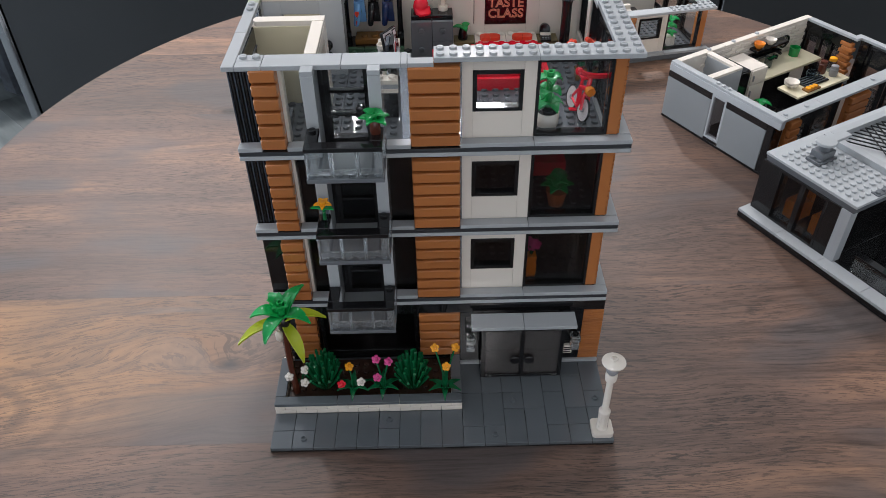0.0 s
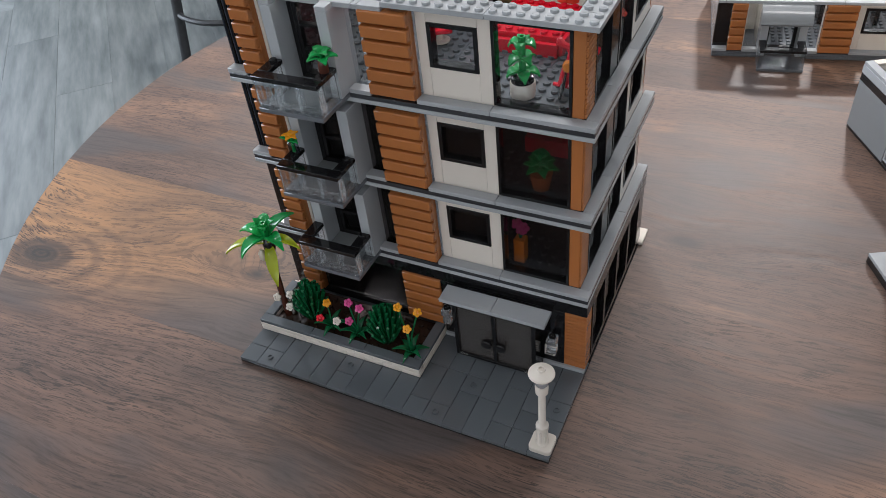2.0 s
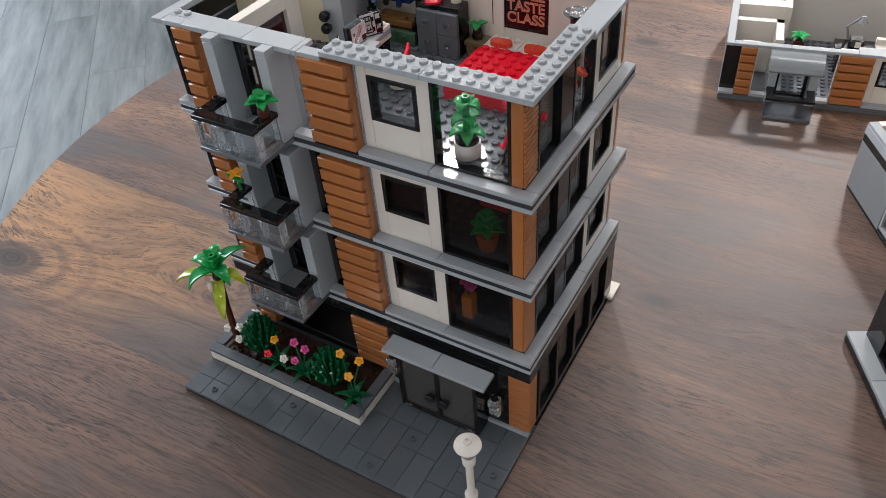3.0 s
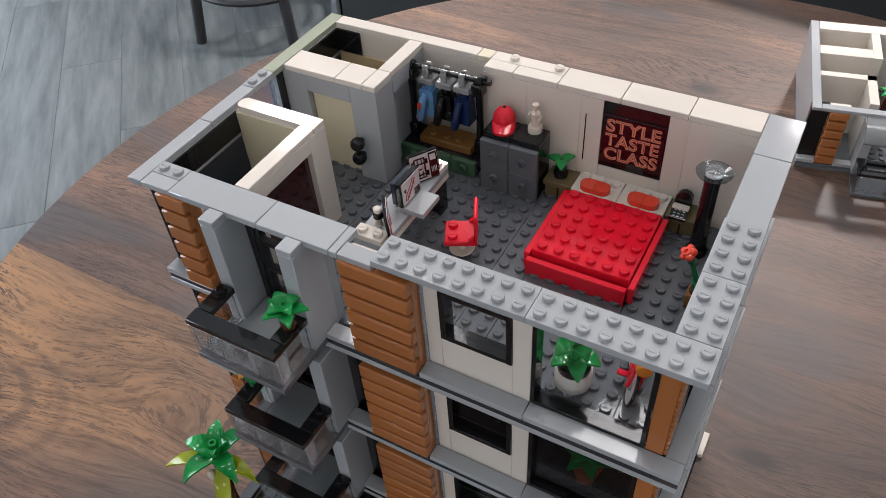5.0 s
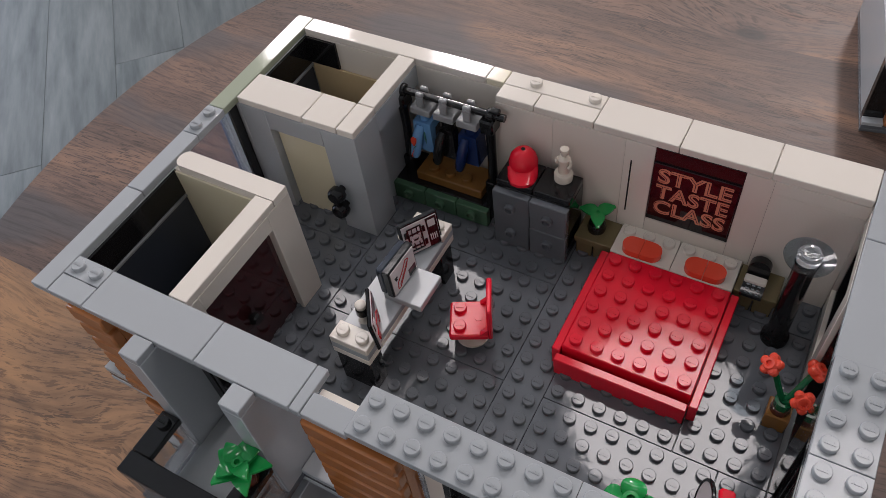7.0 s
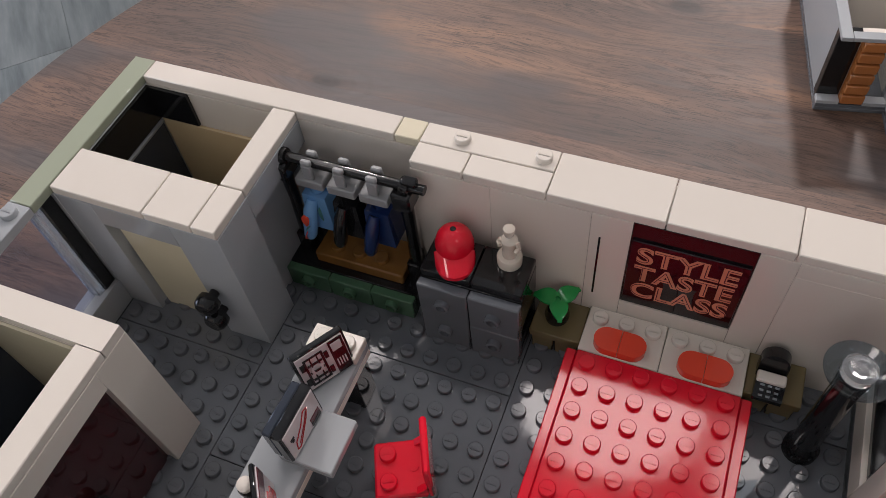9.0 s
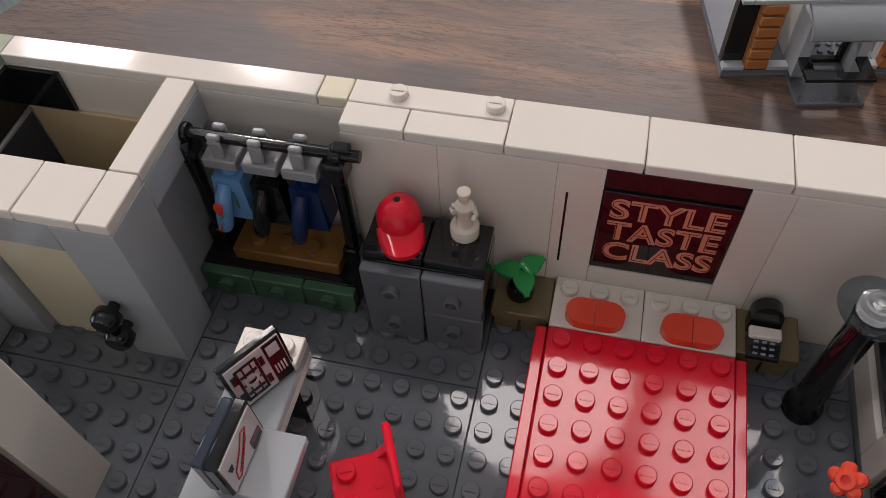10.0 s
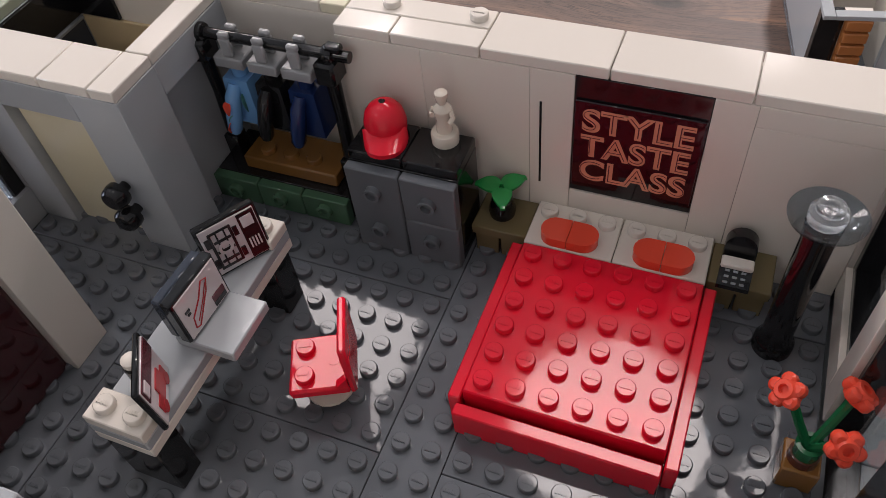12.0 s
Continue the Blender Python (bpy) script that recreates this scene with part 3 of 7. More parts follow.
def balcony(st, stud_left):
    b = part("balcony", Shape().box(6 * U, 12 * U, 6 * U, 11 * U, -P, -0.1, 0.3).studs([6.5 + i for i in range(6)], [6.5], -0.1, 12), DARK_GREY, st, "dark grey balcony slab")
    part("floor_tile", Shape().box(7 * U + 0.1, 11 * U - 0.1, 7 * U + 0.1, 11 * U - 0.1, -0.08, 1.6, 0.3), MID_GREY, b, "smooth grey balcony floor")
    for x in (6, 8, 10):
        g = part("clear_panel", Shape().box(x * U + 0.2, x * U + 2 * U - 0.2, 6 * U + 0.2, 6 * U + 1.4, 0, 18.9, 0.25), CLEAR, b)
        g.visible_shadow = False
        s = Shape().box(x * U + 1.3, x * U + 14.7, 6 * U + 1.5, 6 * U + 7.8, 1.8, 2.6, 0.2)
        for e in (0.2, 14.8):
            s.box(x * U + e, x * U + e + 1.0, 6 * U + 1.5, 6 * U + 6.5, 0, 18.9, 0.3)
        part("clear_rib", s, CRYSTAL, g).visible_shadow = False
    for x in (6, 11):
        e = x * U + (0.2 if x == 6 else U - 1.4)
        g = part("clear_panel", Shape().box(e, e + 1.2, 7 * U + 0.2, 9 * U - 0.2, 0, 18.9, 0.25), CLEAR, b)
        g.visible_shadow = False
        s = Shape().box(x * U + 1.6, x * U + U - 1.6, 7 * U + 0.2, 9 * U - 0.2, 0, 1.2, 0.2)
        for f in (0.3, 14.6):
            s.box(x * U + 1.6, x * U + U - 1.6, 7 * U + f, 7 * U + f + 1.0, 1.2, 18.9, 0.3)
        part("clear_rib", s, CRYSTAL, g).visible_shadow = False
    part("rail", Shape().box(6 * U + 0.1, 12 * U - 0.1, 6 * U + 0.1, 7 * U - 0.1, 19.2, 22.4, 0.35), BLACK, b)
    part("rail", Shape().box(6 * U + 0.1, 7 * U - 0.1, 7 * U, 9 * U - 0.1, 19.2, 22.4, 0.35), BLACK, b)
    part("rail", Shape().box(11 * U + 0.1, 12 * U - 0.1, 7 * U, 9 * U - 0.1, 19.2, 22.4, 0.35), BLACK, b)
    part("rail_stud", Shape().stud((6.5 if stud_left else 11.5) * U, 8.5 * U, 22.4), BLACK, b)


def balcony_door(st, glass, top):
    d = part("door", ring(7 * U + 0.2, 11 * U - 0.2, 0.4, H - 0.3, 11 * U, 11 * U + 6, 3.6, "x", 4.5), BLACK, st, "black balcony door frame")
    for z in (20.5, 37.0):
        part("crossbar", Shape().box(7 * U + 3.6, 11 * U - 3.6, 11 * U + 0.6, 11 * U + 4.5, z, z + 2.4, 0.3), BLACK, d)
    part("stile", Shape().box(7 * U + 3.6, 7 * U + 6.4, 11 * U + 0.4, 11 * U + 4.8, 4.8, H - 4, 0.3), BLACK, d)
    p = part("pane", Shape().box(7 * U + 6, 11 * U - 3.4, 11 * U + 2, 11 * U + 3.2, 4.5, H - 3.6, 0.2), glass, d)
    p.visible_shadow = False
    if top:
        part("knob", Shape().lathe(10.2 * U, 11 * U, [(1.5, -0.5), (1.5, 2.5), (3.2, 3), (3.2, 5.2), (2.4, 5.8)], 16, "y", 28), BLACK, d)


def storey(F, level, label):
    top = level == 2
    glass = PANE if top else SMOKED
    st = thing("building_storey", 0, 0, F, 0, label, "toy storey", "storeys of the toy building")
    floor_plates(st, top)
    sills(st)
    ribbed_corner(st, level >= 1)
    # front: left to right along the stud grid
    clapboards(st, 2, 0.6, 2)
    part("wall_panel", Shape().box(2 * U, 4 * U + 2.0, 11 * U - 0.5, 12 * U, 0, H, 0.2), WHITE, st, "white wall strip")
    for x0, x1 in ((4 * U + 2, 6 * U), (12 * U, 14 * U)):
        g = part("glass_panel", Shape().box(x0 + 0.2, x1 - 0.2, 11 * U + 2, 11 * U + 3.4, 0.2, H - 0.2, 0.2).box(x0 + 0.2, x1 - 0.2, 11 * U + 2, 12 * U - 0.3, 0.2, 1.8, 0.2), glass, st)
        g.visible_shadow = False
    for x in (6, 11):
        part("pillar", Shape().box(x * U + 0.1, x * U + U - 0.1, 9 * U + 0.1, 12 * U - 0.1, 0, H, 0.35), LIGHT_GREY, st)
    if top:
        part("clear_column", Shape().box(13.35 * U, 14 * U - 0.3, 11 * U - 0.6, 11 * U + 1.8, 0.3, H - 0.3, 0.3), FROSTED, st, "frosted clear brick column").visible_shadow = False
    balcony_door(st, glass, top)
    balcony(st, level != 1 and level != 0)
    clapboards(st, 14, 0.6, 4)
    part("wall_panel", Shape().box((16 if top else 14) * U + 0.3, 18 * U - 0.1, 11 * U - 0.5, 12 * U - 0.2, 0, H, 0.2), WHITE, st)
    if top:
        part("wall_panel", Shape().box(14 * U + 0.3, 16 * U, 11 * U - 0.5, 11 * U + 3, 0, H, 0.2), WHITE, st)
    part("clear_edge", Shape().box(18 * U + 0.3, 18 * U + 1.3, 11 * U - 1.2, 11 * U + 2, 3.4, H - 0.3, 0.2), FROSTED, st)
    wx0, wx1, wz0, wz1 = 19 * U, 23 * U, 22.4, 51.2
    part("wall_panel", Shape().box(18 * U + 1.4, wx0, 11 * U, 12 * U, 0, H, 0.15), WHITE, st)
    part("wall_panel", Shape().box(wx1, 24 * U - 0.1, 11 * U, 12 * U, 0, H, 0.15), WHITE, st)
    part("wall_panel", Shape().box(wx0 + 0.06, wx1 - 0.06, 11 * U + 0.08, 12 * U, 0, wz0, 0.15), WHITE, st)
    part("wall_panel", Shape().box(wx0 + 0.06, wx1 - 0.06, 11 * U + 0.05, 12 * U, wz1, H, 0.15), WHITE, st)
    window(st, wx0 + 0.1, wx1 - 0.1, wz0 + 0.1, wz1 - 0.1, 11 * U - 0.2, glass)
    window(st, 24 * U + 0.1, 30 * U - 0.3, 3.3, H - 0.1, 11 * U, glass, t=1.9)
    serrated_corner(st, 17, P + 0.1)
    # right-hand side
    window(st, 13 * U + 0.2, 17 * U - 0.1, P + 0.1, H - 0.1, 31 * U, glass, "y", 1.8, -1)
    part("wall_panel", Shape().box(30 * U, 31 * U, 17 * U, 19 * U, P, H, 0.2), BLACK, st, "black side wall panel")
    window(st, 19 * U + 0.1, 23 * U - 0.1, P + 0.1, H - 0.1, 31 * U, glass, "y", 1.8, -1)
    part("wall_panel", Shape().box(30 * U, 31 * U, 23 * U, 24 * U, P, H, 0.2), WHITE, st)
    window(st, 24 * U + 0.1, 28 * U - 0.1, 12.9, H - 6.5, 31 * U, glass, "y", 2.6, -1)
    part("wall_panel", Shape().box(30 * U, 31 * U, 24 * U + 0.1, 28 * U - 0.1, P, 12.8, 0.2), WHITE, st)
    part("wall_panel", Shape().box(30 * U, 31 * U, 24 * U + 0.1, 28 * U - 0.1, H - 6.4, H, 0.2), WHITE, st)
    part("wall_panel", Shape().box(30 * U, 31 * U, 28 * U, 29 * U, P, H, 0.2), WHITE, st)
    part("corner_block", Shape().box(30 * U, 31 * U - 1, 29 * U, 30 * U, P, H, 0.2), NOUGAT, st)
    # back and left-hand side
    if top:
        # panels with fine joints between them
        for x0, x1, y0, za, zb in ((1, 7, 29, 0, H), (7, 13, 29, 0, H), (13, 16, 28, 0, H), (16, 19.6, 28, 0, H), (19.6, 21, 28, 0, H), (25, 26.2, 28, 0, H), (26.2, 30, 28, 0, H - 6), (26.2, 30, 28, H - 5.95, H), (21, 25, 28.003, 0, 19.15), (21, 25, 28.3, 19.2, H)):
            part("back_wall", Shape().box(x0 * U + 0.04, x1 * U - 0.04, y0 * U, YB, za, zb, 0.12), WHITE, st)
    else:
        part("back_wall", Shape().box(1 * U, 30 * U, 28 * U, YB, 0, H, 0.2), WHITE, st, "white inner back wall")
    return st


ground = thing("ground_storey", 0, 0, 0, 0, "ground storey of the toy building, black walls on a paved base", "toy storey", "storeys of the toy building")
second = storey(FLOORS[0], 0, "second toy storey with white walls, caramel clapboards and smoked windows")
third = storey(FLOORS[1], 1, "third toy storey with white walls, caramel clapboards and smoked windows")
topst = storey(FLOORS[2], 2, "open-topped top toy storey, a furnished bedroom with clear windows")

# roof plates of the lower storeys show as light bands under the dark floors
for st, F in ((ground, 0), (second, FLOORS[0]), (third, FLOORS[1])):
    z = 72.0 if st is ground else H + 3.2
    bands = Shape().box(0.1, W - 0.1, YF + 0.1, YB - 0.1, z, z + P - 0.1, 0.3)
    part("roof_plate", bands, LIGHT_GREY, st)
    if st is not ground:
        part("lintel", Shape().box(0.6, W - 8.6, YF + 8.3, YB - 0.5, H, z, 0.2), BLACK, st)
for st in (second, third):
    part("side_wall", Shape().box(0.3, U, 12 * U, YB - 0.2, 0, H, 0.2), LIGHT_GREY, st)

# ---- ground storey ----
base = part("baseplate", Shape().box(0, W, 0, YB, 0, 1.6, 0.4), BLACK, ground, "thin black baseplate")
for x0, x1, y0, y1 in ((0.4, 14 * U, YF + 8.2, YF + 14), (18 * U, 20 * U, YF, YF + 8), (28 * U, 30 * U, YF, YF + 8)):
    part("front_wall", Shape().box(x0, x1, y0, y1, 4.8, 62.4, 0.2), BLACK, ground, "black front wall")
part("black_band", Shape().box(0.4, W - 0.2, YF + 0.4, YF + 14, 62.4, 72, 0.2).box(W - 14, W - 0.2, YF + 14, YB - 0.3, 62.4, 72, 0.2), BLACK, ground)
for x0, x1 in ((18 * U + 0.2, 20 * U - 0.2), (28 * U + 0.2, W - 0.2)):
    part("footing", Shape().box(x0, x1, YF - 2, YF + 2, 4.8, 8.0, 0.3), LIGHT_GREY, ground, "pale grey footing strip")
w4 = part("window", ring(4 * U + 2, 14 * U - 1, 14.4, 62.2, YF + 5, YF + 8.1, 3, "x"), BLACK, ground)
part("pane", Shape().box(4 * U + 4, 14 * U - 3, YF + 6, YF + 7.4, 16, 60, 0.2), SMOKED, w4).visible_shadow = False
clapboards(ground, 2, 14.4, 2, 5)
clapboards(ground, 14, 14.4, 4, 5)
part("wall_panel", Shape().box(14 * U, 18 * U, YF + 7.8, YF + 14, 4.8, 62.4, 0.2), BLACK, ground)
me = shared("corner_plate:4", lambda: Shape().box(0.05, 2 * U - 0.1, 0.1, 1.5 * U, 0.1, P - 0.08, 0.3), NOUGAT)
for i in range(17):
    piece("corner_plate", me, ground, 30 * U, YF - 0.3, 8.0 + i * P)
# side wall: black frames with smoked panes
for y0, y1 in ((12, 16), (16, 20), (20, 24), (24, 28)):
    window(ground, y0 * U + 0.1, y1 * U - 0.1, 8.0, 62.3, W - 0.8, SMOKED, "y", 2.2, -1)
part("side_wall", Shape().box(W - 8, W - 1, 28 * U, YB - 0.3, 4.8, 62.4, 0.2).box(W - 8, W - 0.5, 11.5 * U, 28 * U, 4.8, 8, 0.2), BLACK, ground)
part("back_wall", Shape().box(0.4, W - 8, YB - 8, YB - 0.4, 4.8, 72, 0.2), BLACK, ground)
part("left_wall", Shape().box(0.4, 8, YF + 14, YB - 8, 4.8, 72, 0.2), BLACK, ground)
part("inner_floor", Shape().box(8, W - 8, YF + 14, YB - 8, 1.6, 4.8, 0.2), DARK_GREY, ground)
part("back_step", Shape().box(W - 6, W + 3, YB - 6, YB + 14, 0, 3.2, 0.5), WHITE, ground, "white plate at the back corner")
# glazed double door on a projecting frame
door = part("double_door", ring(20 * U, 28 * U, 4.9, 60, 8 * U, 8 * U + 5, 3.2, "x", 2.4), BLACK, ground, "black glazed double door")
part("side_cheek", Shape().box(20 * U, 20 * U + 2.5, 8 * U + 5, YF + 8, 4.9, 60, 0.2), BLACK, door)
part("side_cheek", Shape().box(28 * U - 2.5, 28 * U, 8 * U + 5, YF + 8, 4.9, 60, 0.2), BLACK, door)
part("mullion", Shape().box(24 * U - 1.6, 24 * U + 1.6, 8 * U + 0.3, 8 * U + 4.5, 7, 57, 0.3), BLACK, door)
for x0, x1, kx in ((20 * U + 3, 24 * U - 1.5, 24 * U - 5.5), (24 * U + 1.5, 28 * U - 3, 24 * U + 5.5)):
    leafp = part("pane", Shape().box(x0, x1, 8 * U + 1.8, 8 * U + 3.0, 7, 57, 0.2), DOOR_PANE, door)
    leafp.visible_shadow = False
    part("handle", Shape().lathe(kx, 8 * U + 1.8, [(1.4, 0), (1.4, 2), (4.0, 2.4), (4.0, 4.6), (3.2, 5.2)], 18, "y", 27), BLACK, leafp)
for x in (20 * U + 6, 28 * U - 6):
    part("clear_foot", Shape().box(x - 3, x + 3, 8 * U - 0.8, 8 * U + 1, 5, 7.4, 0.5), CRYSTAL, door)
awn = thing("awning", 0, 0, 0, 0, "light grey tiled awning over the glazed door", "awning")
piece("awning_tile", tile_mesh(5, 2, LIGHT_GREY, "awning_tile"), awn, 19 * U, 8 * U - 4, 62.0)
piece("awning_tile", tile_mesh(5, 2, LIGHT_GREY, "awning_tile"), awn, 24 * U, 8 * U - 4, 62.0)
part("bracket", Shape().box(19 * U + 2, 29 * U - 2, 8 * U + 8, YF + 0.5, 58.9, 62.0, 0.2), BLACK, awn)


def wall_light(x):
    wl = thing("wall_lamp", x, YF, 38, 0, "small black and clear lamp on the wall beside the door", "wall lamp", "lamps beside the door")
    part("bracket", Shape().box(-3.2, 3.2, -6, 0, -1.5, 1.5, 0.4), BLACK, wl)
    part("clear_brick", Shape().box(-3.6, 3.6, -13.5, -5.3, 1.2, 7.2, 0.8), CRYSTAL, wl)
    part("clear_brick", Shape().box(-3.4, 3.4, -12.0, -5.3, -8.4, -2.0, 0.8), CRYSTAL, wl)
    part("cap", Shape().lathe(0, -9, [(2.6, 6.6), (2.6, 8.0), (1.4, 8.0), (1.4, 7.0)], 14), BLACK, wl)


wall_light(19 * U)
wall_light(29 * U + 2)
pad = thing("door_intercom", 28.75 * U, YF, 17, 0, "small grey entry keypad on the black wall", "intercom")
part("body", Shape().box(-4, 4, -3.2, 0, 0, 9, 0.4), WHITE, pad)
for i in range(3):
    part("bar", Shape().box(-2.8, 2.8, -3.5, -3.1, 1.4 + i * 2.4, 2.4 + i * 2.4, 0.1), PRINT_BLACK, pad)

# ---- pavement ----
pave = tagged(new("pavement"), "slate grey tiled pavement of the toy base", "pavement", kind="structure")
JUMPERS = [(2, 0), (10, 2), (20, 0), (22, 4), (30, 4)]


def paver(x, y, w, d):
    piece("paving_tile", tile_mesh(w, d, PAVING, "paving_tile"), pave, x * U, y * U, 1.6)


def jumper(x, y):
    me = shared("jumper_tile:", lambda: Shape().box(0.12, 15.88, 0.12, 15.88, 0, P, 0.3).lathe(8, 8, [(2.4, P), (2.4, P + 1.6), (1.4, P + 1.6), (1.4, P + 0.4)], 18), PAVING)
    piece("jumper_tile", me, pave, x * U, y * U, 1.6)


for i in range(16):
    x = 2 * i
    if x < 18:
        rows = [(0, 2), (2, 2)] if i in (0, 5) else [(0, 4)]
        rows = [(0, 2), (2, 2)] if any(j[0] == x for j in JUMPERS) else rows
    elif x in (20, 22, 30):
        rows = {20: [(0, 2), (2, 4), (6, 2)], 22: [(0, 4), (4, 2), (6, 2)], 30: [(0, 2), (2, 2), (4, 2), (6, 4)]}[x]
    elif x == 28:
        rows = [(0, 2), (2, 2), (4, 4), (8, 2)]
    else:
        rows = [(0, 2), (2, 4), (6, 4)] if i % 2 else [(0, 4), (4, 4), (8, 2)]
    for y, d in rows:
        if (x, y) in JUMPERS:
            jumper(x, y)
        else:
            paver(x, y, 2, d)
part("hidden_bed", Shape().box(0.4, W - 0.4, 4 * U, YF + 12, 1.6, 1.9, 0.1), PAVING, pave)

# ---- planter ----
planter = thing("planter_bed", 0, 4 * U, 4.8, 0, "long white brick planter with a slate rim before the building", "planter")
brick_a = shared("planter_brick:4", lambda: Shape().box(0.1, 15.9, 0, 7.9, 0.08, 3.9, 0.35), WHITE)
for r in range(2):
    off = 0 if r == 0 else -8
    for i in range(10):
        x = off + i * 16
        if x < 0:
            part("planter_brick", Shape().box(0.1, 7.9, 0, 7.9, 4.0, 7.9, 0.35), WHITE, planter)
        elif x + 16 > 144:
            if x < 144:
                part("planter_brick", Shape().box(x + 0.1, 143.9, 0, 7.9, r * 4.0 + 0.08, r * 4.0 + 3.9, 0.35), WHITE, planter)
        else:
            piece("planter_brick", brick_a, planter, x, 0, r * 4.0)
    for j in range(3):
        part("planter_brick", Shape().box(136, 143.9, 8.1 + j * 16 - (4 if r else 0), 23.9 + j * 16 - (4 if r else 0), r * 4.0 + 0.08, r * 4.0 + 3.9, 0.35), WHITE, planter)
        part("planter_brick", Shape().box(0.1, 7.9, 8.1 + j * 16 - (4 if r else 0), 23.9 + j * 16 - (4 if r else 0), r * 4.0 + 0.08, r * 4.0 + 3.9, 0.35), WHITE, planter)
for x, w in ((0, 6), (6, 6), (12, 6)):
    piece("rim_tile", tile_mesh(w, 1, PAVING, "rim_tile"), planter, x * U, 0, 8.0)
piece("rim_tile", tile_mesh(1, 5, PAVING, "rim_tile"), planter, 0, 8, 8.0)
piece("rim_tile", tile_mesh(1, 5, PAVING, "rim_tile"), planter, 17 * U, 8, 8.0)
part("soil", Shape().box(8, 136, 8, 50, 1.0, 5.0, 0.3).studs([1.5 + i for i in range(16)], [1.5, 2.5, 3.5, 4.5, 5.5], 5.0, 8), SOIL, planter, "dark brown studded soil")
SOILZ = 9.8


def flower_head(parent, x, y, z, material, r=3.6, tilt=(0, 0)):
    s = Shape()
    for k in range(5):
        a = 2 * math.pi * k / 5
        s.lathe(r * 0.55 * math.cos(a), r * 0.55 * math.sin(a), [(r * 0.34, -0.2), (r * 0.44, 0.5), (r * 0.40, 1.5), (r * 0.2, 1.8)], 10)
    s.lathe(0, 0, [(r * 0.55, -0.4), (r * 0.55, 1.6), (r * 0.30, 2.6), (r * 0.30, 1.7)], 12)
    s.turned(mpose(x, y, z, tilt[0], tilt[1], 17))
    return part("flower_head", s, material, parent)


def planted_flowers(label, heads, root, leaf=True):
    t = thing("flower", root[0], root[1], SOILZ, 0, label, "flower", "flowers in the planter")
    for (x, y, z, m, tilt) in heads:
        dx, dy, dz = x - root[0], y - root[1], z - SOILZ
        s = Shape().tube([(0, 0, 0), (dx * 0.25, dy * 0.25, dz * 0.5), (dx * 0.8, dy * 0.8, dz * 0.85), (dx, dy, dz)], 0.75, 6)
        part("stem", s, BUSH, t)
        flower_head(t, dx, dy, dz, m, 3.7, tilt)
    if leaf:
        for k in range(6):
            a = 0.5 + k * 1.05
            part("leaf", Shape().leaf((0, 0, 1), (14 * math.cos(a), 14 * math.sin(a), 6 + 4 * (k % 2)), 5.0, 4.5), BUSH, t)
    return t


planted_flowers("three white flowers beside the palm trunk", [(12, 47, 31, WHITE, (55, -20)), (24, 49, 36, WHITE, (50, 15)), (23, 46, 25, WHITE, (60, 10))], (19, 55), False)
planted_flowers("yellow-orange flower on a green stem", [(58, 50, 37, YELLOW, (30, 0)), (51, 46, 22, RED, (60, 0)), (66, 47, 23, WHITE, (55, 0))], (60, 48))
planted_flowers("three pink flowers on green stems", [(79, 50, 45, PINK, (50, 0)), (88, 50, 42, PINK, (45, 10)), (79, 46, 29, PINK, (60, 0))], (83, 48))
planted_flowers("three yellow flowers on green stems", [(124, 49, 57, YELLOW, (40, -15)), (139, 50, 56, YELLOW, (40, 20)), (132, 44, 42, YELLOW, (55, 0))], (131, 46))


def spiky_bush(x, y, seed):
    r = random.Random(seed)
    b = thing("bush", x, y, SOILZ, 0, "dark green spiky moulded bush in the planter", "bush", "bushes in the planter")
    s = Shape().lathe(0, 0, [(3, 0), (4.0, 5), (3.0, 12), (1.5, 18)], 12)
    for ringi, (low, high, n, top) in enumerate(((3.8, 14.0, 11, 19), (3.4, 12.2, 11, 26), (2.8, 9.6, 9, 31.5), (2.0, 6.6, 7, 35), (1.0, 3.2, 4, 37.5))):
        for k in range(n):
            a = 2 * math.pi * (k + 0.5 * (ringi % 2)) / n + r.uniform(-0.08, 0.08)
            ca, sa = math.cos(a), math.sin(a)
            h = top + r.uniform(-1.2, 1.2)
            s.tube([(low * ca, low * sa, 1), ((low * 0.45 + high * 0.55) * ca, (low * 0.45 + high * 0.55) * sa, h * 0.55), (high * ca, high * sa, h)], [1.5, 1.45, 1.2], 6)
    part("foliage", s, BUSH, b)


spiky_bush(37, 55, 3)
spiky_bush(106, 53, 5)

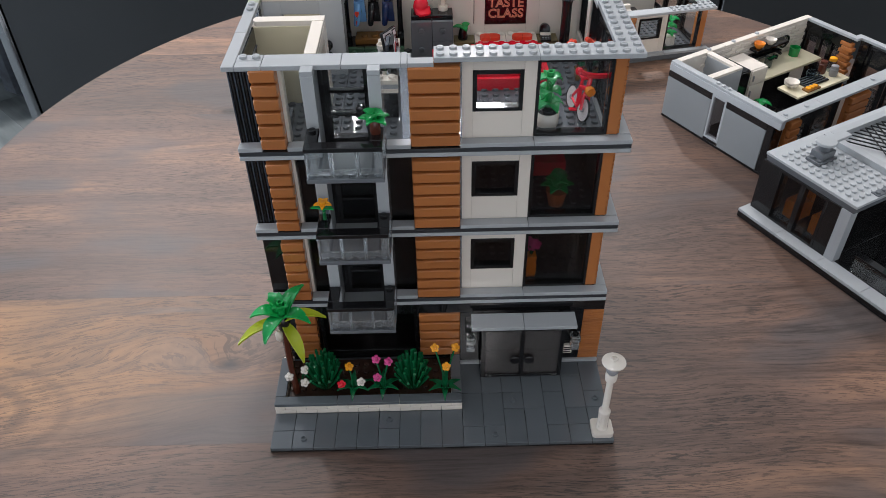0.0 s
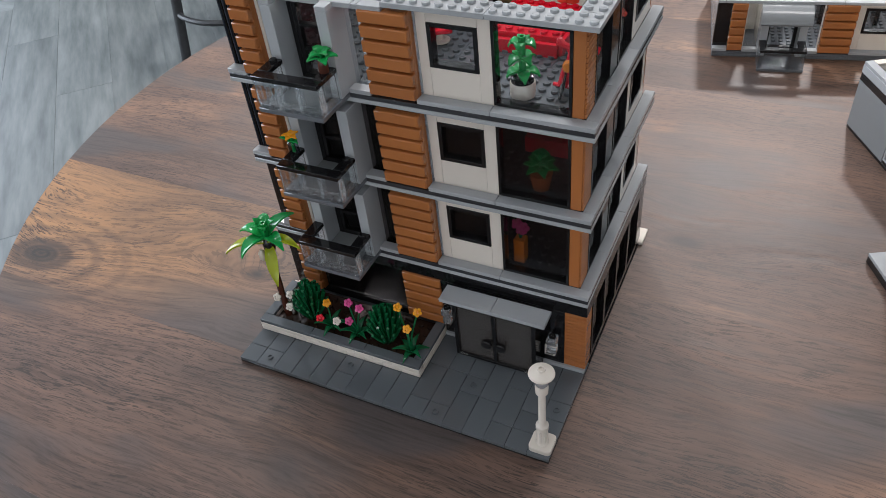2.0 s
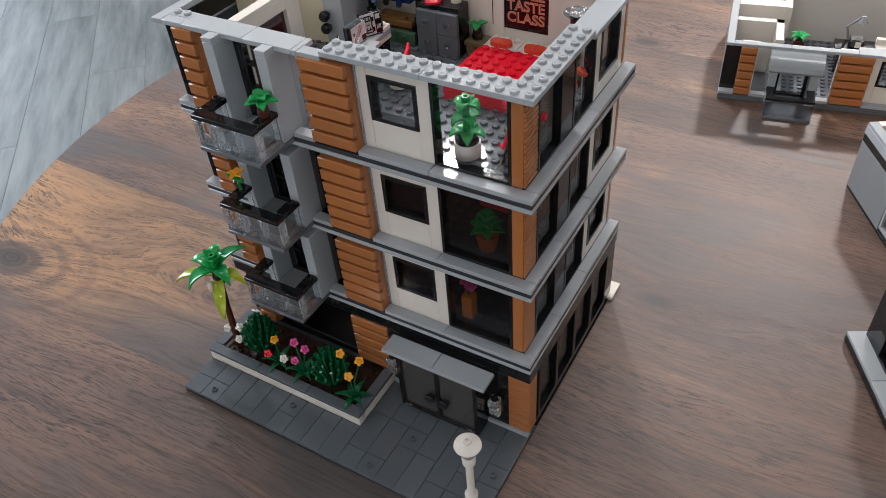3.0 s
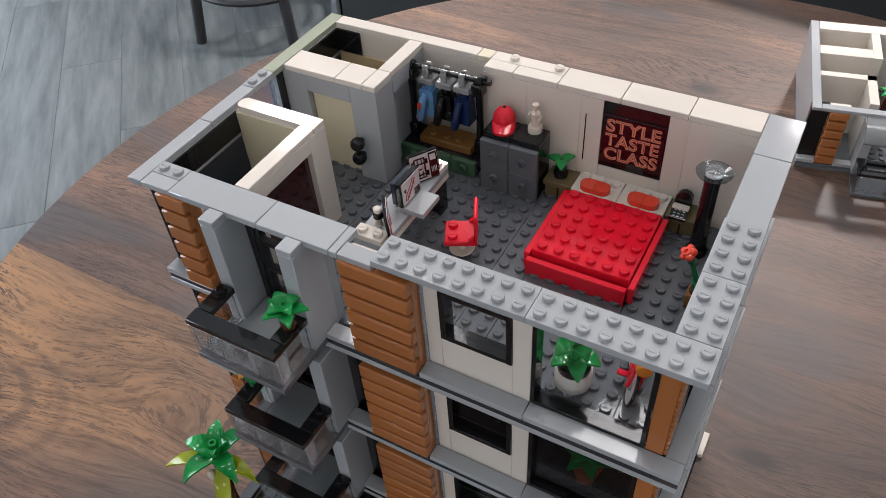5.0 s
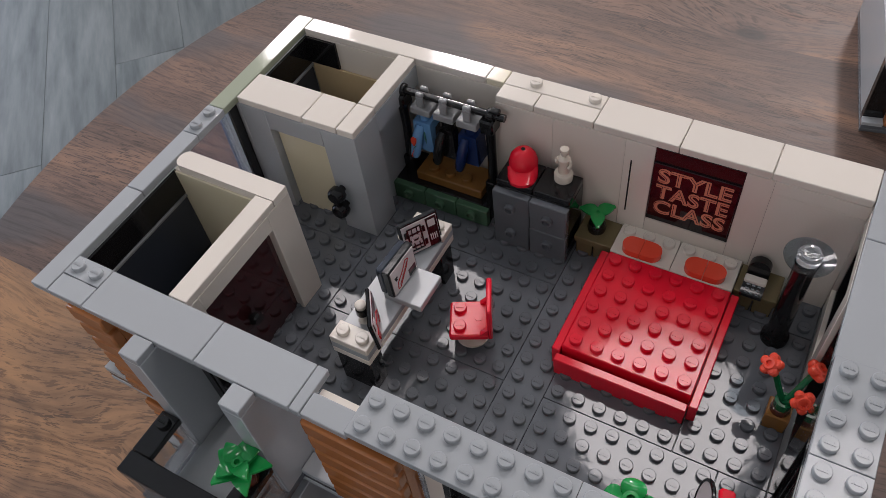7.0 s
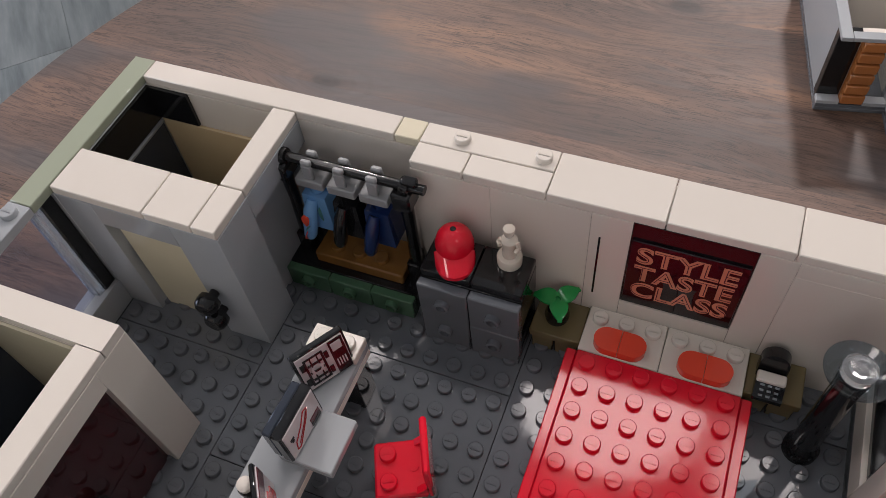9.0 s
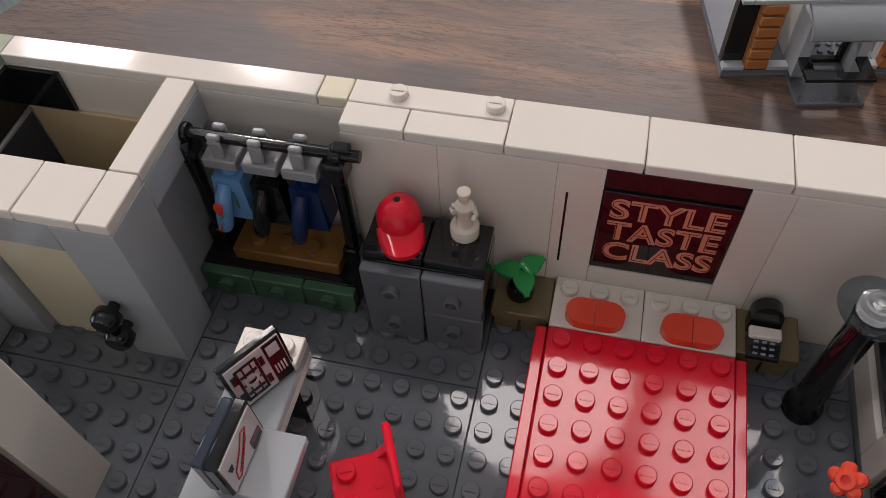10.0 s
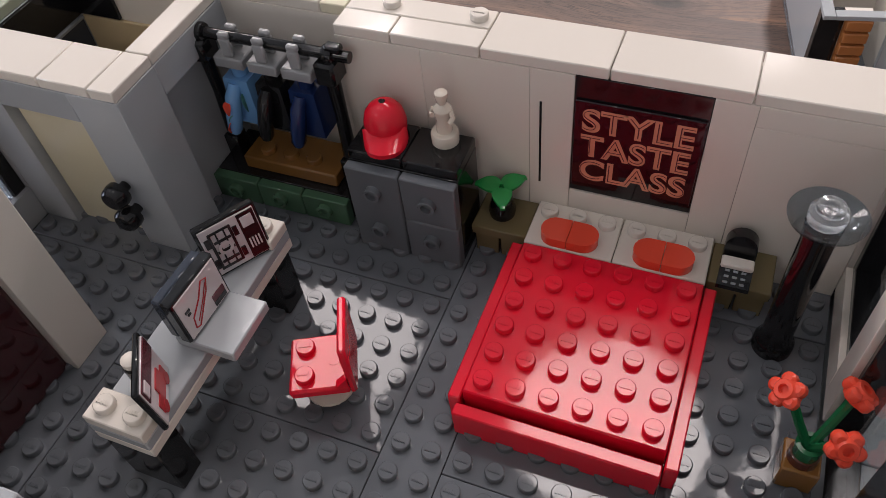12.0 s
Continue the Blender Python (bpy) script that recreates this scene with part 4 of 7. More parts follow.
palm = thing("palm_tree", 15, 50, SOILZ, 0, "toy palm with a brown trunk and green and lime leaves", "palm tree")
part("trunk", Shape().tube([(0, 0, 0), (-0.8, 0.5, 20), (-1.2, 1.5, 44), (-0.5, 3, 68)], [3.0, 2.7, 2.5, 2.4], 12), BROWN, palm)
part("crown_hub", Shape().lathe(-0.5, 3, [(3.4, 67), (4.6, 70), (4.8, 76), (3.0, 80)], 14), BLACK, palm)
part("coconut", Shape().lathe(-4.0, -3.5, [(0.5, 61), (2.8, 64), (2.9, 69), (1.2, 72)], 10), BONE, palm, "small bone-white husk")
HUBZ = 82
for a, ln, drop, wd, m, z in ((205, 35, -9, 9, LIME, 76), (355, 32, 4, 9, LIME, 77), (308, 22, -24, 9, LIME, 73),
                              (242, 23, -9, 10.5, GREEN, HUBZ), (186, 23, 0, 10.5, GREEN, HUBZ), (338, 23, -1, 10.5, GREEN, HUBZ), (55, 25, 10, 10.5, GREEN, HUBZ), (125, 20, 6, 10.5, GREEN, HUBZ)):
    ca, sa = math.cos(radians(a)), math.sin(radians(a))
    part("leaf", Shape().leaf((-0.5 + 2 * ca, 3 + 2 * sa, z), (-0.5 + ln * ca, 3 + ln * sa, z + drop), wd, 5.0, 1.3, 10, 0.32), m, palm)
s = Shape()
for k in range(5):
    a = 2 * math.pi * k / 5 + 0.5
    s.leaf((-0.5 + 1.5 * math.cos(a), 3 + 1.5 * math.sin(a), HUBZ + 5), (-0.5 + 9 * math.cos(a), 3 + 9 * math.sin(a), HUBZ + 14), 8.5, 1.8, 1.1, 8)
s.lathe(-0.5, 3, [(3.0, HUBZ - 2), (2.6, HUBZ + 12), (2.4, HUBZ + 13), (1.4, HUBZ + 13), (1.4, HUBZ + 11)], 16)
part("top_rosette", s, GREEN, palm)

# ---- street lamp ----
lamp = thing("street_lamp", 31 * U, 10.5, 4.8, 0, "white toy street lamp standing on the pavement corner", "street lamp")
foot = [(sx * (5.0 + 3.0 * math.cos(a)), sy * (5.0 + 3.0 * math.sin(a))) for sx, sy, r in ((1, 1, 0), (-1, 1, 1), (-1, -1, 0), (1, -1, 1)) for a in [(90 * i / 5 if not r else 90 - 90 * i / 5) * math.pi / 180 for i in range(6)]]
part("base", Shape().prism(foot, 0, 3.2).prism([(x * 0.96, y * 0.96) for x, y in foot], 3.2, 3.7), WHITE, lamp)
post = part("post", Shape().lathe(0, 0, [(4.6, 3.6), (3.9, 5), (3.6, 18), (4.4, 19), (4.4, 22.4), (3.2, 23.4), (2.5, 24.4), (2.5, 57), (4.2, 57.6), (4.4, 63.0), (3.6, 64.2)], 20), WHITE, lamp)
me = shared("flute:", lambda: Shape().tube([(3.7, 0, 6), (3.5, 0, 17.5)], 0.7, 6), WHITE)
for k in range(8):
    piece("flute", me, post, 0, 0, 0, 0, 0, 45 * k)
part("socket", Shape().lathe(0, 0, [(3.0, 64), (3.0, 66), (4.4, 66.6), (4.6, 69.0), (3.2, 70.4), (5.0, 71.4)], 20), SILVER, lamp)
part("shade", Shape().lathe(0, 0, [(3, 71.0), (8.0, 74.6), (8.5, 75.6), (8.2, 76.4), (3.4, 78.4), (2.5, 78.8), (2.5, 80.5), (1.5, 80.5), (1.5, 79.2)], 28), WHITE, lamp)

# ---- top storey: inner rooms and roof ----
part("side_wall", Shape().box(0.2, U, 12 * U, 19 * U, 0, H, 0.2).box(0.2, U, 23 * U, YB, 0, H, 0.2).box(0.2, U, 19 * U, 23 * U, 0, 12, 0.2), LIGHT_GREY, topst)
side = part("side_window", Shape().box(1.0, 6.8, 22 * U + 3.0, 23 * U - 0.1, 12, H, 0.3), BLACK, topst, "tall clear side window with a frosted edge")
part("pane", Shape().box(3, 4.2, 19 * U, 22 * U, 12, H, 0.1), SIDE_PANE, side).visible_shadow = False
part("frosted_edge", Shape().box(2.2, 6.4, 22 * U, 22 * U + 2.9, 12, H, 0.4), FROSTED, side).visible_shadow = False
part("black_lining", Shape().box(U, U + 1.2, 12 * U, 18 * U, H - 12, H - 0.2, 0.1), BLACK, topst)
part("black_lining", Shape().box(U, U + 1.2, 25 * U, 28 * U + 7.8, 44, H - 0.2, 0.1), BLACK, topst)
part("black_lining", Shape().box(U + 1.2, 3 * U, 29 * U - 1.3, 29 * U - 0.1, 44, H - 0.2, 0.1), BLACK, topst)
for y0, y1, z1 in ((12 * U, 18 * U - 1.1, H - 12.2), (25 * U, 29 * U - 1.5, 43.8)):
    part("grey_lining", Shape().box(U, U + 1.0, y0, y1, 0, z1 - 1.3, 0.1), STEEL_BLUE, topst)
    part("lining_ledge", Shape().box(U, U + 1.9, y0, y1, z1 - 1.2, z1, 0.2), MID_GREY, topst, "thin grey ledge under the black lining")
part("floor_brick", Shape().box(2.0 * U, 4.0 * U, 13.2 * U, 15.2 * U, 1.7, 9.6, 0.3).studs([2.5, 3.5], [13.7, 14.7], 9.6, 16), DARK_GREY, topst)
for x0, x1, y0, y1, z0 in ((6, 7, 12, 12.6, 0), (6, 7, 17.4, 19, 0), (6, 7, 12.6, 17.4, 50 / U), (1, 6, 18, 19, 0)):
    part("closet_wall", Shape().box(x0 * U, x1 * U, y0 * U, y1 * U, z0 * U, H, 0.2), WHITE, topst, "white inner closet wall")
part("closet_lining", Shape().box(U, 6 * U - 0.1, 18 * U - 1, 18 * U - 0.1, 0, H - 0.2, 0.1).box(6 * U - 1, 6 * U - 0.1, 12.6 * U, 17.4 * U, 50, H, 0.1), CREAM, topst)
cd = part("closet_door", Shape().box(6 * U + 3.2, 6 * U + 5, 12.6 * U, 17.4 * U, 0.5, 49.8, 0.3), DARK_RED, topst, "oxblood closet door")
part("knob", Shape().lathe(6 * U + 5.0, 14.6 * U, [(1.4, -0.2), (1.4, 1.6), (2.8, 2.0), (3.0, 3.6), (2.2, 4.4)], 16, "x", 23.0), BLACK, cd)
part("bathroom_wall", Shape().box(7 * U, 7 * U + 3.0, 25 * U, 29 * U, 0, H - 9.6, 0.2).box(7 * U, 8 * U, 25 * U, 29 * U, H - 9.6, H, 0.2), LIGHT_GREY, topst)
for x0, x1, z0 in ((1, 2.6, 0), (6, 8, 0), (2.6, 6, 48)):
    part("bathroom_wall", Shape().box(x0 * U, x1 * U, 23 * U, 25 * U, z0, H, 0.2), LIGHT_GREY, topst, "grey inner bathroom wall")
part("bathroom_door", Shape().box(2.7 * U, 5.9 * U, 23 * U + 3, 23 * U + 5.5, 0.4, 47.8, 0.3), CREAM, topst, "cream bathroom door")
part("bathroom_lining", Shape().box(U + 1.2, 7 * U - 1.4, 29 * U - 1.4, 29 * U - 0.2, 0, H - 14, 0.1).box(7 * U - 1.2, 7 * U - 0.1, 25 * U, 29 * U - 1.5, 0, H - 0.3, 0.1), TAN_LIGHT, topst)
for z in (17, 26):
    part("coat_knob", Shape().lathe(6.45 * U, 23 * U, [(1.6, 0), (1.6, 2.2), (3.6, 2.6), (3.9, 4.2), (3.6, 6.2), (2.8, 7.2)], 12, "y", z), BLACK, topst, "black round coat hook")

RZ = H   # underside of the roof trim


def roof_tile(x, y, w, d, m=LIGHT_GREY, z=RZ, name="roof_tile"):
    piece(name, tile_mesh(w, d, m, name), topst, x * U, y * U, z)


roof_tile(0, 10, 1, 6)
roof_tile(0, 16, 1, 4)
piece("roof_plate", plate_mesh(1, 2, LIGHT_GREY, P, "roof_plate"), topst, 0, 20 * U, RZ)
roof_tile(0, 22, 1, 8, SAGE)
roof_tile(1, 10, 2, 1)
piece("roof_plate", plate_mesh(2, 1, LIGHT_GREY, P, "roof_plate"), topst, U, 11 * U, RZ)
roof_tile(3, 10, 6, 2)
roof_tile(9, 10, 4.5, 2)
roof_tile(13.5, 10, 0.5, 2)
roof_tile(14, 10, 2, 1)
for x in (6, 11):
    roof_tile(x, 9, 1, 1)
part("wall_course", Shape().box(16 * U, 24 * U, 11 * U, 12 * U, RZ, RZ + P, 0.15), WHITE, topst)
part("wall_course", Shape().box(24 * U + 0.1, 31 * U, 11 * U + 0.3, 12 * U, RZ, RZ + P, 0.15), BLACK, topst)
part("wall_course", Shape().box(30 * U, 31 * U, 12 * U, 20 * U, RZ, RZ + P, 0.15), BLACK, topst)
for x, y, w, d in ((16, 10, 8, 2), (24, 10, 8, 2), (30, 12, 2, 4), (30, 16, 2, 4)):
    piece("roof_plate", plate_mesh(w, d, LIGHT_GREY, P, "roof_plate"), topst, x * U, y * U, RZ + P)
roof_tile(30, 20, 2, 6)
roof_tile(30, 26, 2, 4)
for x, w in ((18, 4), (22, 4), (26, 4)):
    roof_tile(x, 28, w, 2, WHITE, RZ, "wall_tile")
roof_tile(13, 28, 2, 1, WHITE, RZ, "wall_tile")
roof_tile(15, 28, 3, 1, WHITE, RZ, "wall_tile")
me = shared("jumper_top:", lambda: Shape().box(0.1, 39.9, 0.1, 7.9, 0, P, 0.3).stud(1.5 * U, 0.5 * U, P).stud(4.5 * U, 0.5 * U, P), WHITE)
piece("wall_tile", me, topst, 13 * U, 29 * U, RZ)
roof_tile(1, 29, 11, 1, WHITE, RZ, "wall_tile")
roof_tile(12, 29, 1, 1, AGED_WHITE, RZ, "wall_tile")
roof_tile(7, 25, 1, 4, WHITE, RZ, "wall_tile")
roof_tile(1, 23, 4, 2, WHITE, RZ, "wall_tile")
roof_tile(5, 23, 2, 2, WHITE, RZ, "wall_tile")
roof_tile(7, 23, 1, 2, WHITE, RZ, "wall_tile")
roof_tile(6, 12, 1, 6, WHITE, RZ, "wall_tile")
rounded = Shape().prism([(1.1 * U + 3 - 3 * math.sin(a), 18.5 * U + 3.9 * math.cos(a)) for a in [i * math.pi / 10 for i in range(11)]] + [(7 * U - 0.1, 18 * U + 0.1), (7 * U - 0.1, 19 * U - 0.1)], RZ, RZ + P)
part("wall_tile", rounded, WHITE, topst)

# the shade inside a panel gap, laid on the wall as a black strip
part("wall_gap", Shape().box(159.4, 160.0, 28 * U - 0.1, 28 * U + 0.3, 20.0, 48.0, 0.02), BLACK, topst, "narrow black strip for the shade in a gap between two wall panels")

# ribbed black shutter inside the foremost side window
shutter = part("shutter", Shape().box(31 * U - 6.0, 31 * U - 4.2, 13 * U + 2.2, 17 * U - 2.2, H - 4.0, H - 2.2, 0.2), BLACK, topst, "ribbed black window shutter")
part("shutter_sill", Shape().box(31 * U - 6.0, 31 * U - 4.2, 13 * U + 2.2, 17 * U - 2.2, P + 2, P + 3.6, 0.2), BLACK, shutter)
slat = shared("shutter_slat:", lambda: Shape().box(-0.6, 0.6, -0.62, 0.62, P + 3.7, H - 4.1, 0.15), BLACK)
for k in range(14):
    piece("slat", slat, shutter, 31 * U - 5.1, 13 * U + 3.4 + k * 1.94, 0)

# poster on the back wall
poster = thing("wall_sign", 23 * U, 28 * U + 2.3, FLOORS[2] + 19.2, 0, "black wall sign with the words STYLE TASTE CLASS in coral outline", "sign")
part("panel", Shape().box(-16, 16, -1.9, 0, 0, 38.2, 0.2), BLACK, poster)
part("print", Shape().box(-15.6, 15.6, -2.7, -1.9, 3.0, 31.5, 0.25), STICKER_DARK, poster)


def lettering(word, size, x, z, y, offset, extrude, material, spread):
    cu = bpy.data.curves.new("letters", "FONT")
    cu.body, cu.size, cu.align_x, cu.offset, cu.extrude = word, size * MM, "CENTER", offset * MM, extrude * MM
    cu.space_character = spread
    ob = new("letters", cu)
    me = bpy.data.meshes.new_from_object(ob.evaluated_get(bpy.context.evaluated_depsgraph_get()))
    bpy.data.objects.remove(ob)
    me.materials.clear()
    me.materials.append(material)
    w = max(v.co.x for v in me.vertices) - min(v.co.x for v in me.vertices)
    lo = new("lettering", me)
    lo.parent = poster
    k = 27.2 * MM / w
    lo.matrix_basis = pose(x * MM, y * MM, z * MM, 90, 0, 0) @ Matrix.Diagonal((k, 1, 1, 1))
    return lo


for i, word in enumerate(("STYLE", "TASTE", "CLASS")):
    z = 22.6 - i * 8.3
    lettering(word, 9.6, 0, z, -2.72, 0.34, 0.06, PRINT_CORAL, 1.04)
    lettering(word, 9.6, 0, z, -2.80, -0.34, 0.05, PRINT_WINE, 1.04)

# ---- furniture of the bedroom ----
F4 = FLOORS[2]
bed = thing("bed", 20 * U, 19 * U, F4, 0, "red studded toy bed with a white headboard plate", "bed")
mat = part("mattress", Shape().box(0.1, 6 * U - 0.1, 8, 7 * U, 1.8, 12.5, 0.4), RED, bed)
me = shared("stud:red", lambda: Shape().stud(0, 0, 0, 20), RED)
for i in range(6):
    for k in range(6):
        piece("stud", me, mat, (0.5 + i) * U, (1.5 + k) * U, 12.5)
part("side_rail", Shape().box(-3.2, -0.1, 6.6, 7 * U + 0.5, 1.0, 10.8, 0.35), RED, bed)
part("side_rail", Shape().box(6 * U + 0.1, 6 * U + 3.2, 5.0, 7 * U + 0.5, 1.0, 10.8, 0.35), RED, bed)
part("foot_board", Shape().box(-1.0, 6 * U - 0.2, 3.0, 6.3, 0.0, 9.6, 0.35), RED, bed)
for x0 in (0.1, 24.1):
    part("head_plate", Shape().box(x0, x0 + 23.8, 7 * U + 0.1, 9 * U, 0, 12.5, 0.3).studs([x0 / U + 0.49, x0 / U + 1.49, x0 / U + 2.49], [8.5], 12.5, 18), WHITE, bed, "white studded head plate")


def half_round(sgn):
    pts = []
    arc = [(sgn * (3.8 + 4.0 * math.cos(a)), 3.95 * math.sin(a)) for a in [(-90 + 18 * i) * math.pi / 180 for i in range(11)]]
    out = arc + [(sgn * 0.08, 3.95), (sgn * 0.08, -3.95)]
    return out if sgn > 0 else out[::-1]


for cx in (1.45, 4.55):
    pil = thing("pillow", (20 + cx) * U, 26.55 * U, F4 + 12.6, 0, "coral rounded toy pillow on the bed head", "pillow", "pillows on the bed")
    for sgn in (-1, 1):
        part("half", Shape().prism(half_round(sgn), 0, 3.0), CORAL, pil)


def nightstand(x):
    n = thing("nightstand", x, 26.3 * U, F4, 0, "dark tan toy nightstand beside the bed", "nightstand", "nightstands beside the bed")
    part("top", Shape().box(0.1, 15.9, 0, 13.5, 8.0, 11.2, 0.3), TAN, n)
    part("body", Shape().box(0.8, 7.6, 1.0, 13.2, 0, 8.0, 0.3), TAN, n)
    part("body", Shape().box(8.2, 15.2, 1.0, 13.2, 0, 8.0, 0.3), TAN, n)
    return n


nightstand(18 * U)
nightstand(26 * U)
pp = thing("potted_plant", 151.0, 217.4, F4 + 11.2, 0, "three-leaved green plant in a black pot on the nightstand", "plant")
part("pot", Shape().lathe(0, 0, [(3.6, 0), (3.9, 2), (2.5, 8), (2.2, 9.5)], 18), BLACK, pp)
for a, drop in ((290, 0.8), (46, 0.0), (182, 0.4)):
    part("leaf", Shape().leaf((0.6 * math.cos(radians(a)), 0.6 * math.sin(radians(a)), 10.0), (7.5 * math.cos(radians(a)), 7.5 * math.sin(radians(a)), 10.2 - drop), 5.6, 0.7, 0.8, 12, 0.05, 0.25), GREEN, pp)
part("leaf_hub", Shape().lathe(0, 0, [(1.8, 9.0), (1.9, 10.6), (0.9, 10.6), (0.9, 9.6)], 12), GREEN, pp)
tel = thing("telephone", 26.8 * U, 27.2 * U, F4 + 11.2, 0, "small black and white toy telephone on the nightstand", "telephone")
part("back", Shape().prism([(-4, 0), (4, 0), (4, 6)] + [(4 * math.cos(a), 6 + 4.0 * math.sin(a)) for a in [i * math.pi / 10 for i in range(1, 10)]] + [(-4, 6)], -2.4, 1.4).turned(mpose(0, 0.6, 0, 80, 0, 0)), BLACK, tel)
part("band", Shape().box(-4, 4, -4.4, -1.0, 2.6, 4.6, 0.4), WHITE, tel)
part("keypad", Shape().add([(-4, -8.6, 0), (4, -8.6, 0), (4, -2.0, 0), (-4, -2.0, 0), (-4, -8.4, 1.2), (4, -8.4, 1.2), (4, -4.2, 3.4), (-4, -4.2, 3.4), (4, -2.0, 3.4), (-4, -2.0, 3.4)], [(3, 2, 1, 0), (0, 1, 5, 4), (4, 5, 6, 7), (7, 6, 8, 9), (1, 2, 8, 6, 5), (3, 0, 4, 7, 9), (2, 3, 9, 8)]), BLACK, tel)
for i in range(3):
    for k in range(3):
        part("key", Shape().box(-2.6 + k * 2.0, -1.4 + k * 2.0, -0.32, 0.32, 0.0, 0.22, 0.06).turned(mpose(0, -7.6 + i * 1.35, 1.65 + i * 0.70, 27.6, 0, 0)), MID_GREY, tel)
fl = thing("floor_lamp", 227.2, 203.6, F4, 0, "black toy floor lamp with a smoky clear dish", "floor lamp")
part("foot", Shape().lathe(0, 0, [(4.9, 0), (4.9, 3.0), (4.5, 3.6), (4.0, 5), (3.7, 7)], 24), BLACK, fl)
part("column", Shape().lathe(0, 0, [(3.7, 6), (3.6, 42), (4.0, 46.6)], 20), BLACK, fl)
part("dish", Shape().lathe(0, 0, [(2.5, 46.4), (5.6, 47.2), (7.9, 48.8), (8.2, 49.6), (7.6, 49.4), (5.4, 48.2), (2.5, 47.6)], 32), DISH, fl)
part("crystal", Shape().lathe(0, 0, [(3.9, 48.0), (4.1, 50.6), (2.9, 51.0), (2.9, 52.4), (1.6, 52.6), (1.4, 51.2)], 20), CRYSTAL, fl)

dr = thing("dresser", 111.4, 203.0, F4, 0, "dark grey toy dresser with round knobs, black sides and top", "dresser")
part("body", Shape().box(0.3, 31.7, 3.2, 17.4, 0, 32.0, 0.3), BLACK, dr)
for x0, x1 in ((0.4, 15.9), (16.1, 31.6)):
    part("top", Shape().box(x0, x1, 3.4, 17.4, 32.0, 35.2, 0.35), BLACK, dr)
for ix, z0, z1, knobs in ((0, 0.2, 31.9, (9.6, 24.4)), (1, 0.2, 15.9, (9.6,)), (1, 16.1, 31.9, (24.4,))):
    d = part("drawer", Shape().box(ix * 16 + 0.15, ix * 16 + 15.85, 0, 3.2, z0, z1, 0.4), DARK_GREY, dr)
    for kz in knobs:
        part("knob", Shape().lathe(ix * 16 + 8, 0, [(2.4, -0.2), (2.4, 1.7), (2.2, 1.9), (1.5, 1.9), (1.5, 0.3)], 18, "y", kz), DARK_GREY, d)
cap = thing("cap", 119.4, 27.0 * U, F4 + 35.2, 20, "red toy baseball cap lying on the dresser", "cap")
part("crown", Shape().lathe(0, 0, [(5.3, 0), (5.9, 2.0), (5.8, 4.6), (5.0, 7.2), (3.6, 9.0), (1.8, 10.1), (0.9, 10.3), (0.7, 9.4)], 28), RED, cap)
brim = Shape()
NB = 15
for lift, side in ((1.5, 1), (0.1, -1)):
    for i in range(NB):
        a = math.pi * i / (NB - 1)
        ca, sa = math.cos(a), math.sin(a)
        droop = 1.5 * abs(ca) ** 2
        for r, dip in ((0.0, 0.6), (0.55, 0.25), (1.0, 0.0)):
            brim.v.append((6.0 * ca, -3.0 - (0.4 + 8.0 * sa) * r, lift + 1.6 + dip - droop * r - 1.4 * r))
for k in (0, 1):
    o = k * NB * 3
    for i in range(NB - 1):
        for r in (0, 1):
            brim.f.append((o + i * 3 + r, o + (i + 1) * 3 + r, o + (i + 1) * 3 + r + 1, o + i * 3 + r + 1))
for i in range(NB - 1):
    brim.f.append((i * 3 + 2, (i + 1) * 3 + 2, NB * 3 + (i + 1) * 3 + 2, NB * 3 + i * 3 + 2))
part("brim", brim, RED, cap)
part("vent", Shape().lathe(0, 0, [(0.8, 10.0), (0.85, 10.45), (0.2, 10.45)], 10), BLACK, cap)
solo("statuette", Shape().lathe(0, 0, [(4.6, 0), (4.7, 3.6), (4.3, 4.2), (2.6, 4.4), (2.7, 7), (2.3, 9.0), (2.9, 11.5), (3.1, 13.2), (2.2, 14.6), (1.2, 15.2), (1.7, 16.0), (2.0, 17.6), (2.2, 18.4), (2.1, 19.4), (1.0, 19.9)], 20).tube([(2.9, -0.5, 13.2), (3.8, -1.0, 11), (3.0, -2.4, 9.6)], 0.9, 8).tube([(-2.9, -0.5, 13.2), (-3.7, -0.8, 11.6), (-2.6, -2.4, 11.8)], 0.9, 8).turned(mpose(136.0, 217.0, F4 + 35.2) @ Matrix.Diagonal((0.80, 0.80, 0.82, 1))),
     BONE, "small white statuette on the dresser", "statuette")

rack = thing("clothes_rack", 7.4 * U, 26.0 * U, F4, 0, "black toy clothes rack on a sand green drawer base", "clothes rack")
part("tray", Shape().box(0, 5.8 * U, 3.3, 22.0, 0, 9.4, 0.3), BLACK, rack)
for i, (x0, x1) in enumerate(((0, 15.6), (15.8, 31.0), (31.2, 46.4))):
    d = part("drawer", Shape().box(x0 + 0.1, x1, 0, 3.2, 0.2, 9.5, 0.35), SAND_GREEN, rack, "sand green drawer front")
    part("knob", Shape().lathe((x0 + x1) / 2, 0, [(2.4, -0.2), (2.4, 1.5), (2.2, 1.7), (1.5, 1.7), (1.5, 0.6)], 18, "y", 5.4), SAND_GREEN, d)
part("cushion", Shape().box(9, 41, 6.0, 20.0, 9.4, 14.2, 0.5).studs([2, 3, 4], [1.3], 14.2, 14), GOLD_BROWN, rack, "golden brown bench block")
